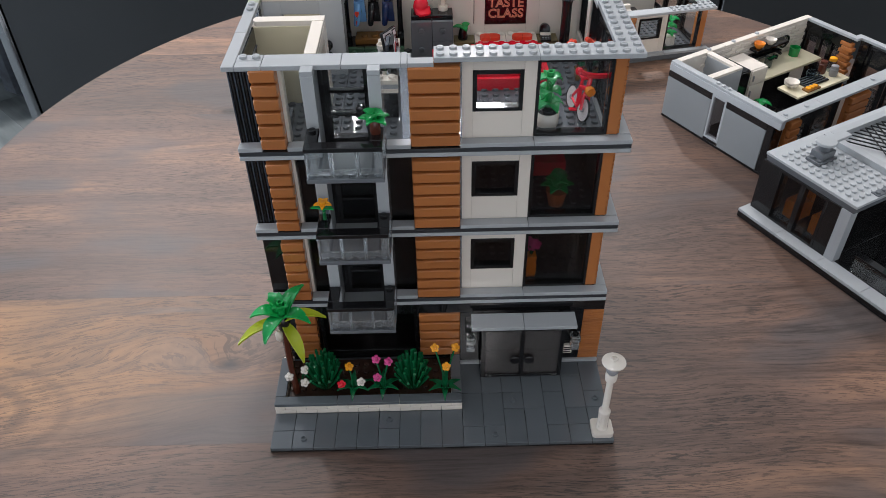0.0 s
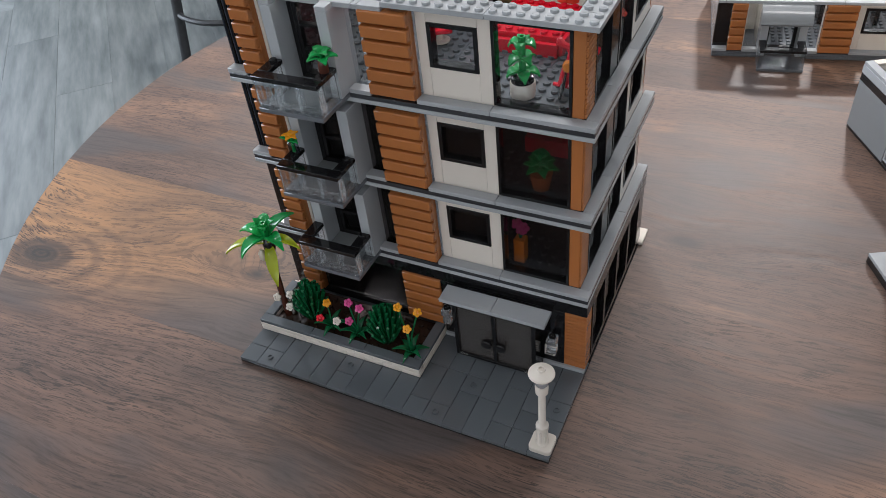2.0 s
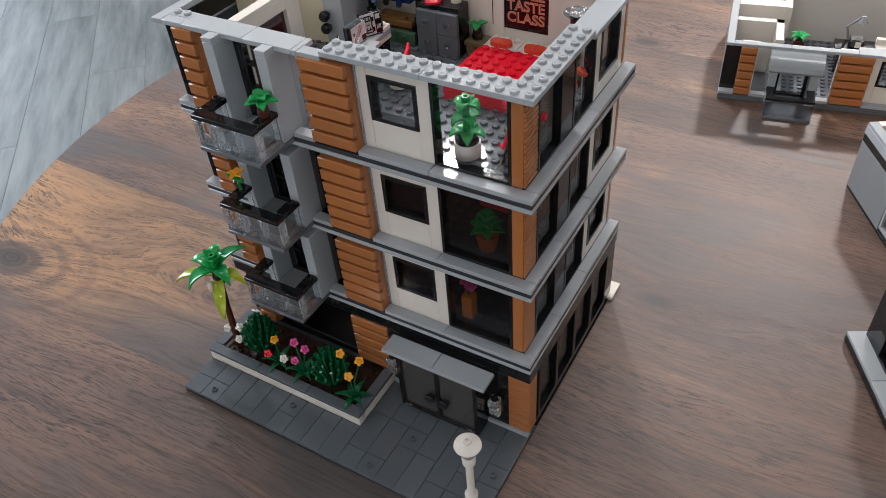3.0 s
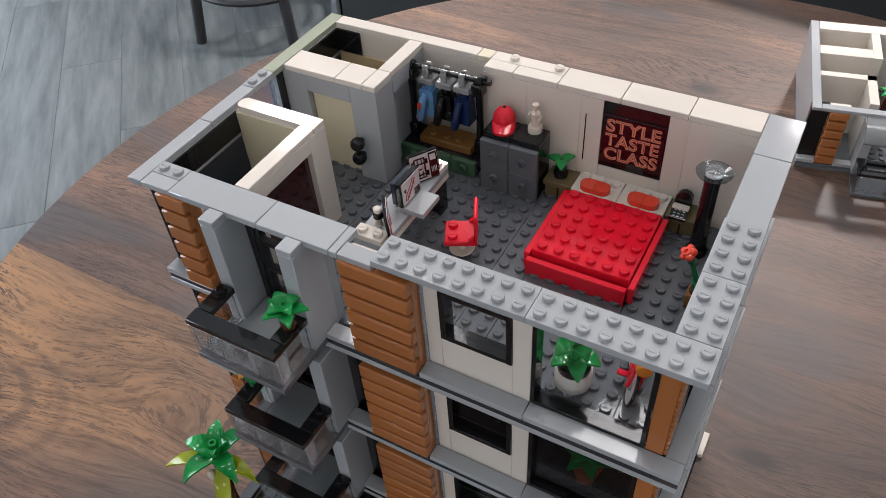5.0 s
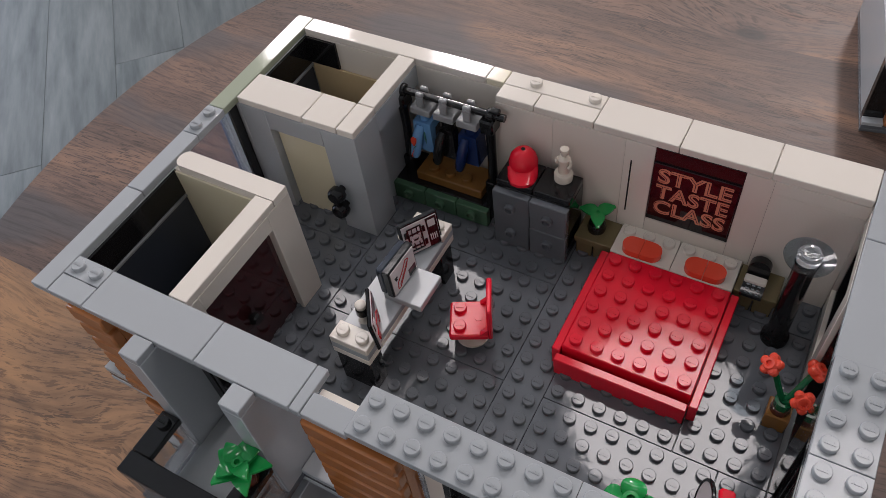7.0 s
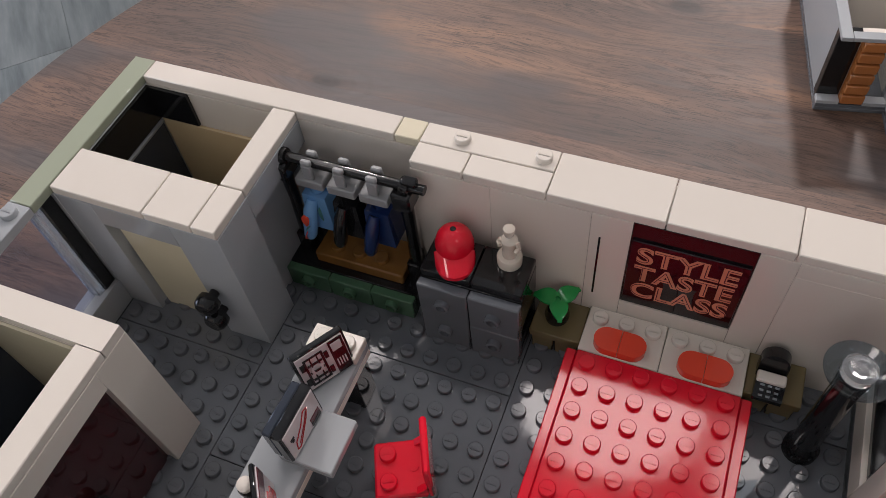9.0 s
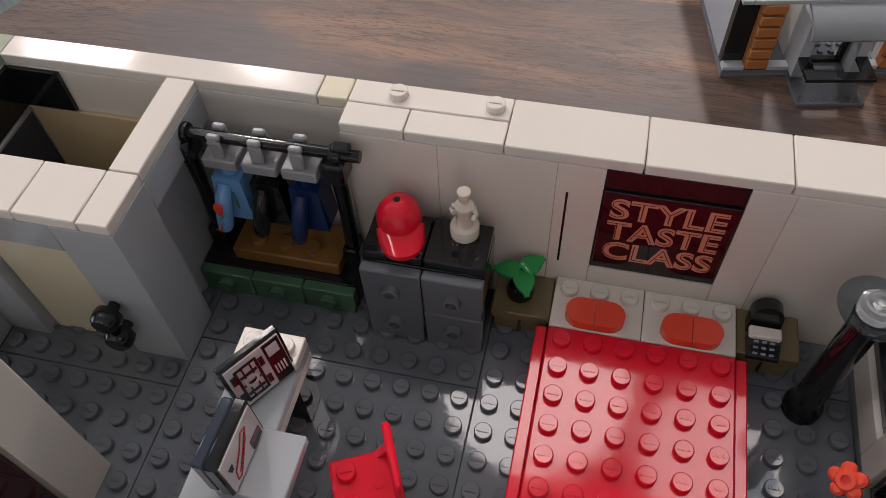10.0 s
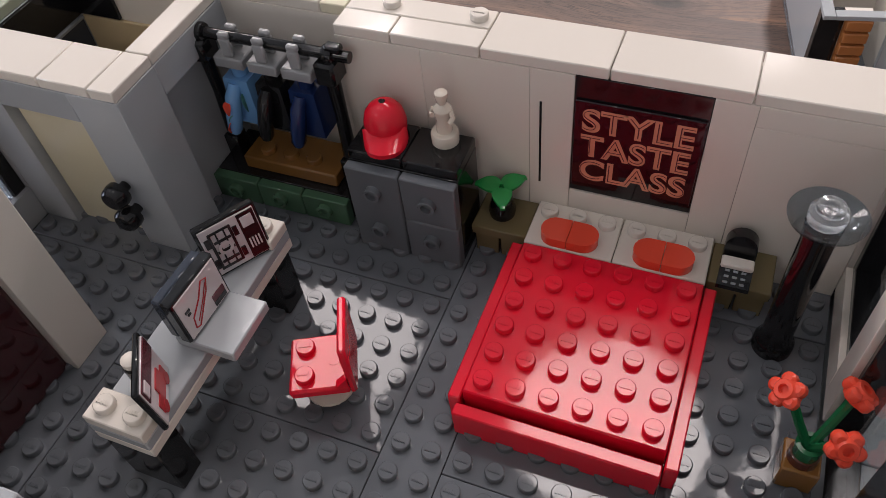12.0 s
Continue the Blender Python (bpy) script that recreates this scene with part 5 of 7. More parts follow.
for x in (3.6, 44.0):
    p = part("post", Shape().box(x - 2.4, x + 2.4, 9, 14.5, 9.4, 18, 0.5).tube([(x, 12, 17), (x, 12.4, 34), (x, 12, 50)], [2.2, 1.9, 2.2], 12), BLACK, rack)
    part("clamp", Shape().box(x - 3.0, x + 3.0, 8.2, 15.6, 46, 53.2, 0.8), BLACK, p)
bar = part("bar", Shape().lathe(-2.2, 12, [(1.6, 0), (1.6, 53)], 14, "x", 54.4), BLACK, rack)
for x in (1.0, 5.6, 45.6):
    part("bar_collar", Shape().lathe(x - 2.2, 12, [(2.5, 0), (2.7, 0.4), (2.7, 2.4), (2.5, 2.8)], 14, "x", 54.4), BLACK, bar)
for x in (0.2, 44.0):
    part("bar_clip", Shape().box(x, x + 4.6, 10.4, 13.6, 55.6, 57.6, 0.5), BLACK, bar)
for i, (m, lab) in enumerate(((SKY_BLUE, "sky blue toy jacket with a flame print on a hanger"), (BLACK, "black toy jacket on a hanger"), (NAVY, "navy blue toy jacket on a hanger"))):
    x = 7.4 * U + 14.0 + i * 10.6
    j = thing("jacket", x, 26.0 * U + 12, F4 + 27.4, 0, lab, "jacket", "jackets on the rack")
    h = part("hanger", Shape().box(-4.6, 4.6, -3.8, 3.8, 18.8, 22.2, 0.4), HANGER_GREY, j, "grey hanger clip")
    for sy in (-1, 1):
        part("prong", Shape().box(-1.7, 1.7, min(1.7 * sy, 3.0 * sy), max(1.7 * sy, 3.0 * sy), 22.2, 27.8, 0.5).box(-1.7, 1.7, min(1.0 * sy, 2.9 * sy), max(1.0 * sy, 2.9 * sy), 27.4, 29.6, 0.7), HANGER_GREY, h)
    b = part("body", Shape().add([(-4.8, -4.2, 0), (4.8, -4.2, 0), (4.8, 4.2, 0), (-4.8, 4.2, 0), (-3.9, -3.6, 15.0), (3.9, -3.6, 15.0), (3.9, 3.6, 15.0), (-3.9, 3.6, 15.0)], [(3, 2, 1, 0), (4, 5, 6, 7), (0, 1, 5, 4), (1, 2, 6, 5), (2, 3, 7, 6), (3, 0, 4, 7)]).lathe(0, 0, [(2.4, 14.4), (2.4, 18.8)], 14), m, j)
    arm = Shape().tube([(-0.8, -3.2, 13.2), (-1.2, -5.2, 10.0), (-2.0, -6.4, 4.0), (-2.8, -6.8, -0.6), (-3.0, -6.9, -2.0)], [1.8, 2.3, 2.4, 2.2, 1.6], 12)
    a = part("sleeve", arm, m, j)
    if i == 0:
        part("print", Shape().leaf((-1.5, -7.5, 9.4), (-1.9, -8.5, 5.4), 3.4, 0.3, 0.3, 6), CORAL, a)
        part("print", Shape().leaf((-2.2, -8.6, 3.0), (-2.9, -9.0, -0.8), 2.8, 0.3, 0.3, 6), CORAL, a)
        part("print", Shape().leaf((-1.0, -7.9, 5.6), (-2.4, -8.7, 3.4), 1.6, 0.3, 0.3, 6), PRINT_TEAL, a)
        part("print", Shape().leaf((1.2, -3.9, 10.4), (1.4, -3.9, 4.0), 3.0, 0.2, 0.3, 6), PRINT_TEAL, b)

desk = thing("desk", 88.0, 119.4, F4, 0, "white and grey toy desk with three printed screens", "desk")
for y0, y1 in ((0.5, 8), (54, 62)):
    part("leg", Shape().box(0.6, 15.4, y0, y1, 0, 19.0, 0.35), BLACK, desk)
part("underside", Shape().box(3, 10, 8, 54, 9.8, 11.4, 0.3), PANE, desk)
part("desk_plate", Shape().box(0.1, 15.9, 0, 63.9, 19.2, 22.3, 0.3), WHITE, desk)
part("desk_top", Shape().box(0.1, 15.9, 0, 63.9, 22.4, 25.6, 0.3), LIGHT_GREY, desk)
for y0 in (0.1, 56.1):
    part("end_plate", Shape().box(0.1, 15.9, y0, y0 + 7.8, 25.6, 28.8, 0.3).studs([0.5, 1.5], [(y0 + 3.9) / U], 28.8, 20), WHITE, desk, "white studded end plate")
part("keyboard_shelf", Shape().box(8.4, 24.2, 24.2, 40.0, 25.7, 28.8, 0.35), LIGHT_GREY, desk, "projecting grey keyboard shelf")
cup = thing("cup", 91.6, 170.5, F4 + 25.6, 0, "small white round toy cup on the desk", "cup")
part("bowl", Shape().lathe(0, 0, [(2.6, 0), (3.0, 1.2), (3.9, 2.0), (4.0, 5.0), (3.4, 5.0), (3.2, 3.0)], 20), WHITE, cup)


def screen(x, y, rz, tilt, thick, kind):
    sc = thing("screen", x, y, F4 + (28.8 if kind == "map" else 25.6), 0, {"car": "toy screen printed with a red drawing, standing on the desk", "map": "thick toy monitor printed with a red track drawing", "plan": "toy screen printed with a white plan drawing"}[kind], "screen", "screens on the desk")
    m = mpose(0, 0, 0, 0, 0, rz) @ mpose(0, 0, 0, -tilt, 0, 0) @ Matrix.Diagonal((1.02, 1, 0.88 if kind == "map" else 0.98, 1))

    def lay(s):
        return s.turned(m)
    part("case", lay(Shape().box(-8, 8, 0, min(thick, 3.0), 0, 16, 0.4)), BLACK, sc)
    if kind == "map":
        part("rear_case", lay(Shape().box(-7.8, 7.8, 3.2, thick, 0.6, 15.4, 0.5)), STEEL_BLUE, sc, "dark blue-grey rear half")
        for zz in (4.4, 11.0):
            part("rear_peg", lay(Shape().lathe(-2.4, thick, [(2.0, -0.2), (2.0, 2.4), (1.4, 2.4), (1.4, 1.0)], 14, "y", zz)), STEEL_BLUE, sc)
        part("rear_arm", lay(Shape().box(-1.6, 1.6, thick, thick + 4.0, -2.9, 6.0, 0.6)), STEEL_BLUE, sc)
    part("print", lay(Shape().box(-7.2, 7.2, -0.35, 0.05, 0.9, 15.1, 0.1)), PRINT_WHITE, sc)
    if kind == "plan":
        part("panel", lay(Shape().box(2.6, 7.0, -0.6, -0.3, 1.2, 14.8, 0.05)), PRINT_BLACK, sc)
        part("panel", lay(Shape().box(3.2, 6.2, -0.8, -0.55, 10.6, 13.8, 0.05)), PRINT_WHITE, sc)
        for k in range(4):
            part("bar", lay(Shape().box(3.3 + k * 0.8, 3.7 + k * 0.8, -0.8, -0.55, 4.0, 7.0, 0.05)), PRINT_WHITE, sc)
        part("drawing", lay(ring(-5.4, 0.6, 2.2, 13.6, -0.65, -0.3, 0.7, "x")), PRINT_BLACK, sc)
        for k in range(3):
            part("drawing", lay(Shape().box(-4.6, -0.2, -0.65, -0.3, 4.0 + k * 3.0, 4.7 + k * 3.0, 0.05)), PRINT_BLACK, sc)
        for x in (-3.6, -1.5):
            part("drawing", lay(Shape().box(x, x + 0.4, -0.68, -0.3, 3.0, 13.0, 0.05)), PRINT_BLACK, sc)
        for sx in (-6.6, 0.7):
            for sz in (3.0, 9.6):
                part("drawing", lay(Shape().box(sx, sx + 1.2, -0.65, -0.3, sz, sz + 2.8, 0.05)), PRINT_BLACK, sc)
        part("drawing", lay(Shape().lathe(-2.4, -0.3, [(1.9, 0), (1.9, 0.5), (1.1, 0.5), (1.1, 0.1)], 14, "y", 8.0)), PRINT_WHITE, sc)
    elif kind == "map":
        o = Shape()
        o.tube([(-5, -0.45, 3), (-4.4, -0.45, 6.4), (-1.0, -0.45, 9.6), (1.6, -0.45, 13.4), (3.2, -0.45, 12.6), (1.8, -0.45, 9.4), (-1.4, -0.45, 5.4), (-3.8, -0.45, 2.4), (-5, -0.45, 3)], 0.2, 6)
        o.tube([(-3.6, -0.45, 4.0), (0.2, -0.45, 8.4), (2.4, -0.45, 11.6)], 0.14, 6)
        part("drawing", lay(o), PRINT_RED, sc)
        part("panel", lay(Shape().box(2.2, 6.4, -0.6, -0.3, 3.4, 5.6, 0.05)), PRINT_WINE, sc)
        part("panel", lay(Shape().box(2.2, 6.4, -0.6, -0.3, 1.6, 3.2, 0.05)), PRINT_BLACK, sc)
        part("bar", lay(Shape().box(-5.8, -4.2, -0.6, -0.3, 9.6, 10.4, 0.05)), PRINT_BLACK, sc)
        part("bar", lay(Shape().box(-5.4, -4.4, -0.6, -0.3, 8.4, 9.1, 0.05)), PRINT_BLACK, sc)
    else:
        part("panel", lay(Shape().box(-7.0, 7.0, -0.6, -0.3, 10.4, 14.9, 0.05)), PRINT_WINE, sc)
        part("panel", lay(Shape().box(-6.4, -3.4, -0.8, -0.55, 11.4, 14.2, 0.05)), PRINT_WHITE, sc)
        o = Shape().box(-5.4, 5.0, -0.65, -0.3, 3.0, 6.2, 0.05).box(-2.4, 3.0, -0.65, -0.3, 6.0, 8.4, 0.05)
        for sx in (-4.6, 2.4):
            o.lathe(sx + 1.0, -0.3, [(1.5, 0), (1.5, 0.45), (0.6, 0.45)], 12, "y", 2.8)
        part("drawing", lay(o), PRINT_RED, sc)
    return sc


screen(102.2, 130.8, 125, 4, 1.4, "car")
screen(101.8, 151.4, 88, 2, 6.0, "map")
screen(99.2, 169.6, 57, 11, 2.2, "plan")
tap = thing("desk_microphone", 94.6, 132.6, F4 + 25.6, 0, "small white and black toy microphone on the desk", "microphone")
part("stem", Shape().lathe(0, 0, [(2.4, 0), (1.6, 1.5), (1.5, 5)], 14), WHITE, tap)
part("clip", Shape().lathe(0, 0, [(2.4, 4.4), (2.4, 7.4)], 14), BLACK, tap)
part("head", Shape().lathe(0, 0, [(1.6, 7.4), (2.1, 8.2), (2.1, 9.6), (1.2, 10.2)], 14), WHITE, tap)

chair = thing("chair", 124.8, 156.4, F4, 26, "red toy chair on a white swivel post", "chair")
part("post", Shape().lathe(0, 0, [(6.5, 1.7), (6.5, 2.6), (2.6, 3.2), (2.4, 10)], 20), WHITE, chair)
part("seat", Shape().box(-8, 7.0, -8, 8, 9.6, 12.8, 0.7).studs([-0.5], [-0.5, 0.5], 12.8, 20), RED, chair)
back = part("backrest", Shape().box(6.4, 8.4, -8, 8, 9.8, 28, 0.6), RED, chair)
for y0 in (-7.9, 5.9):
    part("fillet", Shape().add([(3.4, y0, 12.7), (6.5, y0, 12.7), (6.5, y0, 16.0), (3.4, y0 + 2, 12.7), (6.5, y0 + 2, 12.7), (6.5, y0 + 2, 16.0)], [(0, 1, 2), (5, 4, 3), (0, 2, 5, 3), (1, 0, 3, 4), (2, 1, 4, 5)]), RED, back)
part("pin_hole", Shape().lathe(3.0, 0, [(1.5, 12.6), (1.5, 12.95), (0.9, 12.95)], 14), RED, chair)

vase = thing("flower_box", 29.45 * U, 21.3 * U, F4, 0, "brown toy box with three coral flowers by the side window", "flower pot")
part("box", Shape().box(-4, 4, -4, 4, 0, 8.6, 0.4), GOLD_BROWN, vase)
part("collar", Shape().lathe(0, 0, [(3.4, 8.6), (3.2, 11), (2.4, 11.4)], 16), BROWN, vase)
part("stem_hub", Shape().lathe(0, 0, [(2.8, 11), (3.0, 15), (1.9, 15), (1.9, 12)], 16), BUSH, vase)
for dx, dy, dz, tx, ty in ((-7.0, 5.0, 25, 20, -35), (5.5, 8.0, 25, -15, 30), (4.5, -2.5, 23.0, 50, 15)):
    part("stem", Shape().tube([(0, 0, 13), (dx * 0.5, dy * 0.5, 13 + (dz - 13) * 0.45), (dx, dy, dz)], 1.1, 8), BUSH, vase)
    s = Shape()
    for k in range(5):
        a = 2 * math.pi * k / 5
        s.lathe(2.5 * math.cos(a), 2.5 * math.sin(a), [(1.3, 0), (1.7, 0.8), (1.6, 2.2), (0.9, 2.8)], 12)
    s.lathe(0, 0, [(2.8, -0.4), (2.9, 2.0), (2.0, 3.3), (1.1, 3.3), (1.1, 2.2)], 18)
    part("flower_head", s.turned(mpose(dx, dy, dz - 0.5, tx, ty, 0)), CORAL, vase)

# plant in a white tub and bicycle behind the big front window
tub = thing("potted_plant", 25.4 * U, 13.3 * U, F4, 0, "stacked bright green plant in a white tub behind the window", "plant")
part("tub", Shape().lathe(0, 0, [(7.6, 1.7), (7.8, 3), (7.8, 10.6), (7.4, 11.2), (6.6, 11.2)], 28), WHITE, tub)
part("soil", Shape().lathe(0, 0, [(7.0, 10.8), (7.0, 14.0), (6.0, 14.6)], 24), BLACK, tub)
part("stalk", Shape().lathe(0, 0, [(2.2, 14), (2.2, 38), (2.4, 38), (2.4, 40), (1.3, 40), (1.3, 38.6)], 16), GREEN, tub)
for li, (z, rad, n, off) in enumerate(((15, 10.5, 5, 0.2), (24, 9.0, 4, 0.9), (33, 8.2, 4, 0.1))):
    for k in range(n):
        a = 2 * math.pi * k / n + off
        part("leaf", Shape().leaf((1.5 * math.cos(a), 1.5 * math.sin(a), z + 2.5), (rad * math.cos(a), rad * math.sin(a), z + (1.5 if k % 2 else -0.5)), 7.6, 2.0, 1.2, 7), GREEN, tub)


def bicycle(x, y, z, rz):
    b = thing("bicycle", x, y, z, rz, "red toy bicycle with an orange lamp by the window", "bicycle")
    b.matrix_world = b.matrix_world @ pose(0, 0, 0, -13, 0, 0)
    s = Shape().tube([(-19, 0, 8.5), (-9, 0, 6.5), (-12.5, 0, 19)], 1.5, 8).tube([(-12.5, 0, 19), (-3.5, 0, 22)], 1.7, 8).tube([(-9, 0, 6.5), (-3.5, 0, 19)], 1.7, 8).tube([(-19, 0, 8.5), (-12.5, 0, 19), (-13.5, 0, 25)], 1.3, 8)
    part("frame", s, RED, b)
    part("fork", Shape().tube([(0, -2, 8.5), (-2.6, -2, 19)], 1.1, 8).tube([(0, 2, 8.5), (-2.6, 2, 19)], 1.1, 8).tube([(-2.8, 0, 18), (-4.6, 0, 32)], 1.6, 8), RED, b)
    part("saddle", Shape().box(-18, -10, -2.4, 2.4, 25, 27.4, 0.9), RED, b)
    bar = part("handlebar", Shape().tube([(-7.5, -8, 33.0), (-5.2, -5, 32.0), (-4.4, 0, 31.5), (-4.8, 6, 31.5), (-6.0, 14, 32.0)], 1.9, 8), RED, b)
    for gx, sy in ((-7.5, -8), (-6.0, 14)):
        part("grip", Shape().lathe(gx, sy, [(1.8, -1.6), (2.4, -1.2), (2.4, 1.4), (1.8, 1.8)], 14, "y", 32.5), RED, bar)
    part("pedal", Shape().box(-10.5, -7.5, -5.5, 5.5, 3.2, 4.8, 0.5), RED, b)
    for wx in (-19, 0):
        w = part("wheel", Shape().tube([(wx + 7.9 * math.cos(a), 0, 8.5 + 7.9 * math.sin(a)) for a in [i * math.pi / 16 for i in range(33)]], 0.75, 8), BLACK, b, "thin black tyre")
        part("rim", Shape().lathe(wx, 0.45, [(1.4, 0), (7.7, 0), (7.7, 0.9), (1.4, 0.9)], 26, "y", 8.5), PRINT_WHITE, w)
        part("hub", Shape().lathe(wx, 1.4, [(1.6, 0), (1.6, 2.8)], 12, "y", 8.5), SILVER, w)
    part("lamp", Shape().lathe(-1.5, 0, [(0.6, -1.0), (3.1, 0.0), (3.4, 2.2), (3.0, 4.0), (1.6, 4.2)], 18, "x", 22.5), ORANGE, b)


bicycle(225.5, 107.5, F4 + 1.7, -76)

# ---- on the balconies ----
bp = thing("potted_plant", 11.4 * U, 8.2 * U, F4 + 22.4, 0, "bright green plant in a brown pot on the balcony", "plant")
part("pot", Shape().lathe(0, 0, [(3.4, 0), (3.7, 2), (2.9, 8), (2.7, 8.6)], 16), BROWN, bp)
for z, n, rad, off, wd in ((8.6, 5, 10.0, 0.5, 6.6), (11.6, 4, 7.6, 1.1, 6.0)):
    for k in range(n):
        a = 2 * math.pi * k / n + off
        part("leaf", Shape().leaf((0.6 * math.cos(a), 0.6 * math.sin(a), z), (rad * math.cos(a), rad * math.sin(a), z + (2.2 if k % 2 else 0.6)), wd, 1.6, 1.0, 8, 0.12), GREEN, bp)
part("bud", Shape().lathe(0, 0, [(1.8, 8), (1.9, 13.4), (1.0, 13.4), (1.0, 12)], 12), GREEN, bp)
fv = thing("flower_vase", 6.6 * U, 8.1 * U, FLOORS[1] + 22.4, 0, "yellow-orange flower in a clear vase on the balcony", "vase")
part("vase", Shape().lathe(0, 0, [(3.4, 0), (3.6, 1), (3.6, 8.2), (2.6, 9.4), (2.6, 10)], 18), DISH, fv)
part("stem", Shape().tube([(0, 0, 1), (0, 0, 13)], 1.2, 8).leaf((0, 0, 9), (-8, -2, 12), 5, 1.2).leaf((0, 0, 9), (7, -3, 11), 5, 1.2), GREEN, fv)
part("flower_head", Shape().leaf((0, 0, 13), (-6, -2, 14), 4, 0.8).leaf((0, 0, 13), (6, -2, 14), 4, 0.8).leaf((0, 0, 13), (0, -6, 13.5), 4, 0.8).leaf((0, 0, 13), (3, 5, 14.5), 4, 0.8).leaf((0, 0, 13), (-3, 5, 14.5), 4, 0.8).lathe(0, 0, [(2, 13), (2.2, 15.4), (1, 15.8)], 12), YELLOW, fv)

# ---- seen dimly through the smoked windows ----
op = thing("potted_plant", 26.8 * U, 13.2 * U, FLOORS[1], 0, "green plant in an orange pot behind the smoked window", "plant")
part("pot", Shape().lathe(0, 0, [(5.6, 1.7), (7.6, 12), (7.8, 14), (6.8, 14)], 22), TERRACOTTA, op)
for z, n, rad, off in ((15, 6, 12, 0.0), (20, 5, 9, 0.5), (25, 4, 6, 0.2)):
    for k in range(n):
        a = 2 * math.pi * k / n + off
        part("leaf", Shape().leaf((0, 0, z), (rad * math.cos(a), rad * math.sin(a), z + 3), 8, 2.0, 1.1, 6), GREEN, op)
sf = thing("sofa", 25.0 * U, 17.5 * U, FLOORS[1], 0, "dark red toy sofa behind the smoked window", "sofa")
part("seat", Shape().box(-10, 26, 0, 18, 1.7, 14, 0.6), RED, sf)
part("backrest", Shape().box(-10, 26, 18, 24, 1.7, 28, 0.6), RED, sf)
ov = thing("flower_vase", 24.9 * U, 13.0 * U, FLOORS[0], 0, "orange toy vase with pink flowers behind the smoked window", "vase")
part("vase", Shape().box(-4, 4, -4, 4, 1.7, 22, 0.5), ORANGE, ov)
for dx, dy, dz in ((-2, 0, 34), (3, -1, 32), (0, 2, 28)):
    part("stem", Shape().tube([(0, 0, 20), (dx, dy, dz)], 0.8, 6), BUSH, ov)
    flower_head(ov, dx, dy, dz, PINK, 4.4, (40, 0))

# ---- other toy storeys standing on the table ----
def low_storey(name, x, y, rz, label, door_top):
    return thing(name, x, y, 0, rz, label, "toy storey", "toy storeys on the table")


def open_storey_shell(st, inner_floor=DARK_GREY):
    """The common shell of a storey lifted off: dark slab, light sills, left-hand wall of grey panels, roof trim."""
    part("floor_plate", Shape().box(0, W, 0, 20 * U, 0, P, 0.3).box(0.2, W - 0.2, 0.2, 20 * U - 0.2, P, 2 * P, 0.3), inner_floor, st)
    part("floor_studs", Shape().studs([8.5 + i for i in range(22)], [2.5 + i for i in range(16)], 2 * P, 8), inner_floor, st)
    for x0, w in ((0, 2), (4, 2), (12, 2), (18, 6), (24, 8)):
        piece("sill_tile", tile_mesh(w, 1, LIGHT_GREY, "sill_tile"), st, x0 * U, 0, 2 * P)


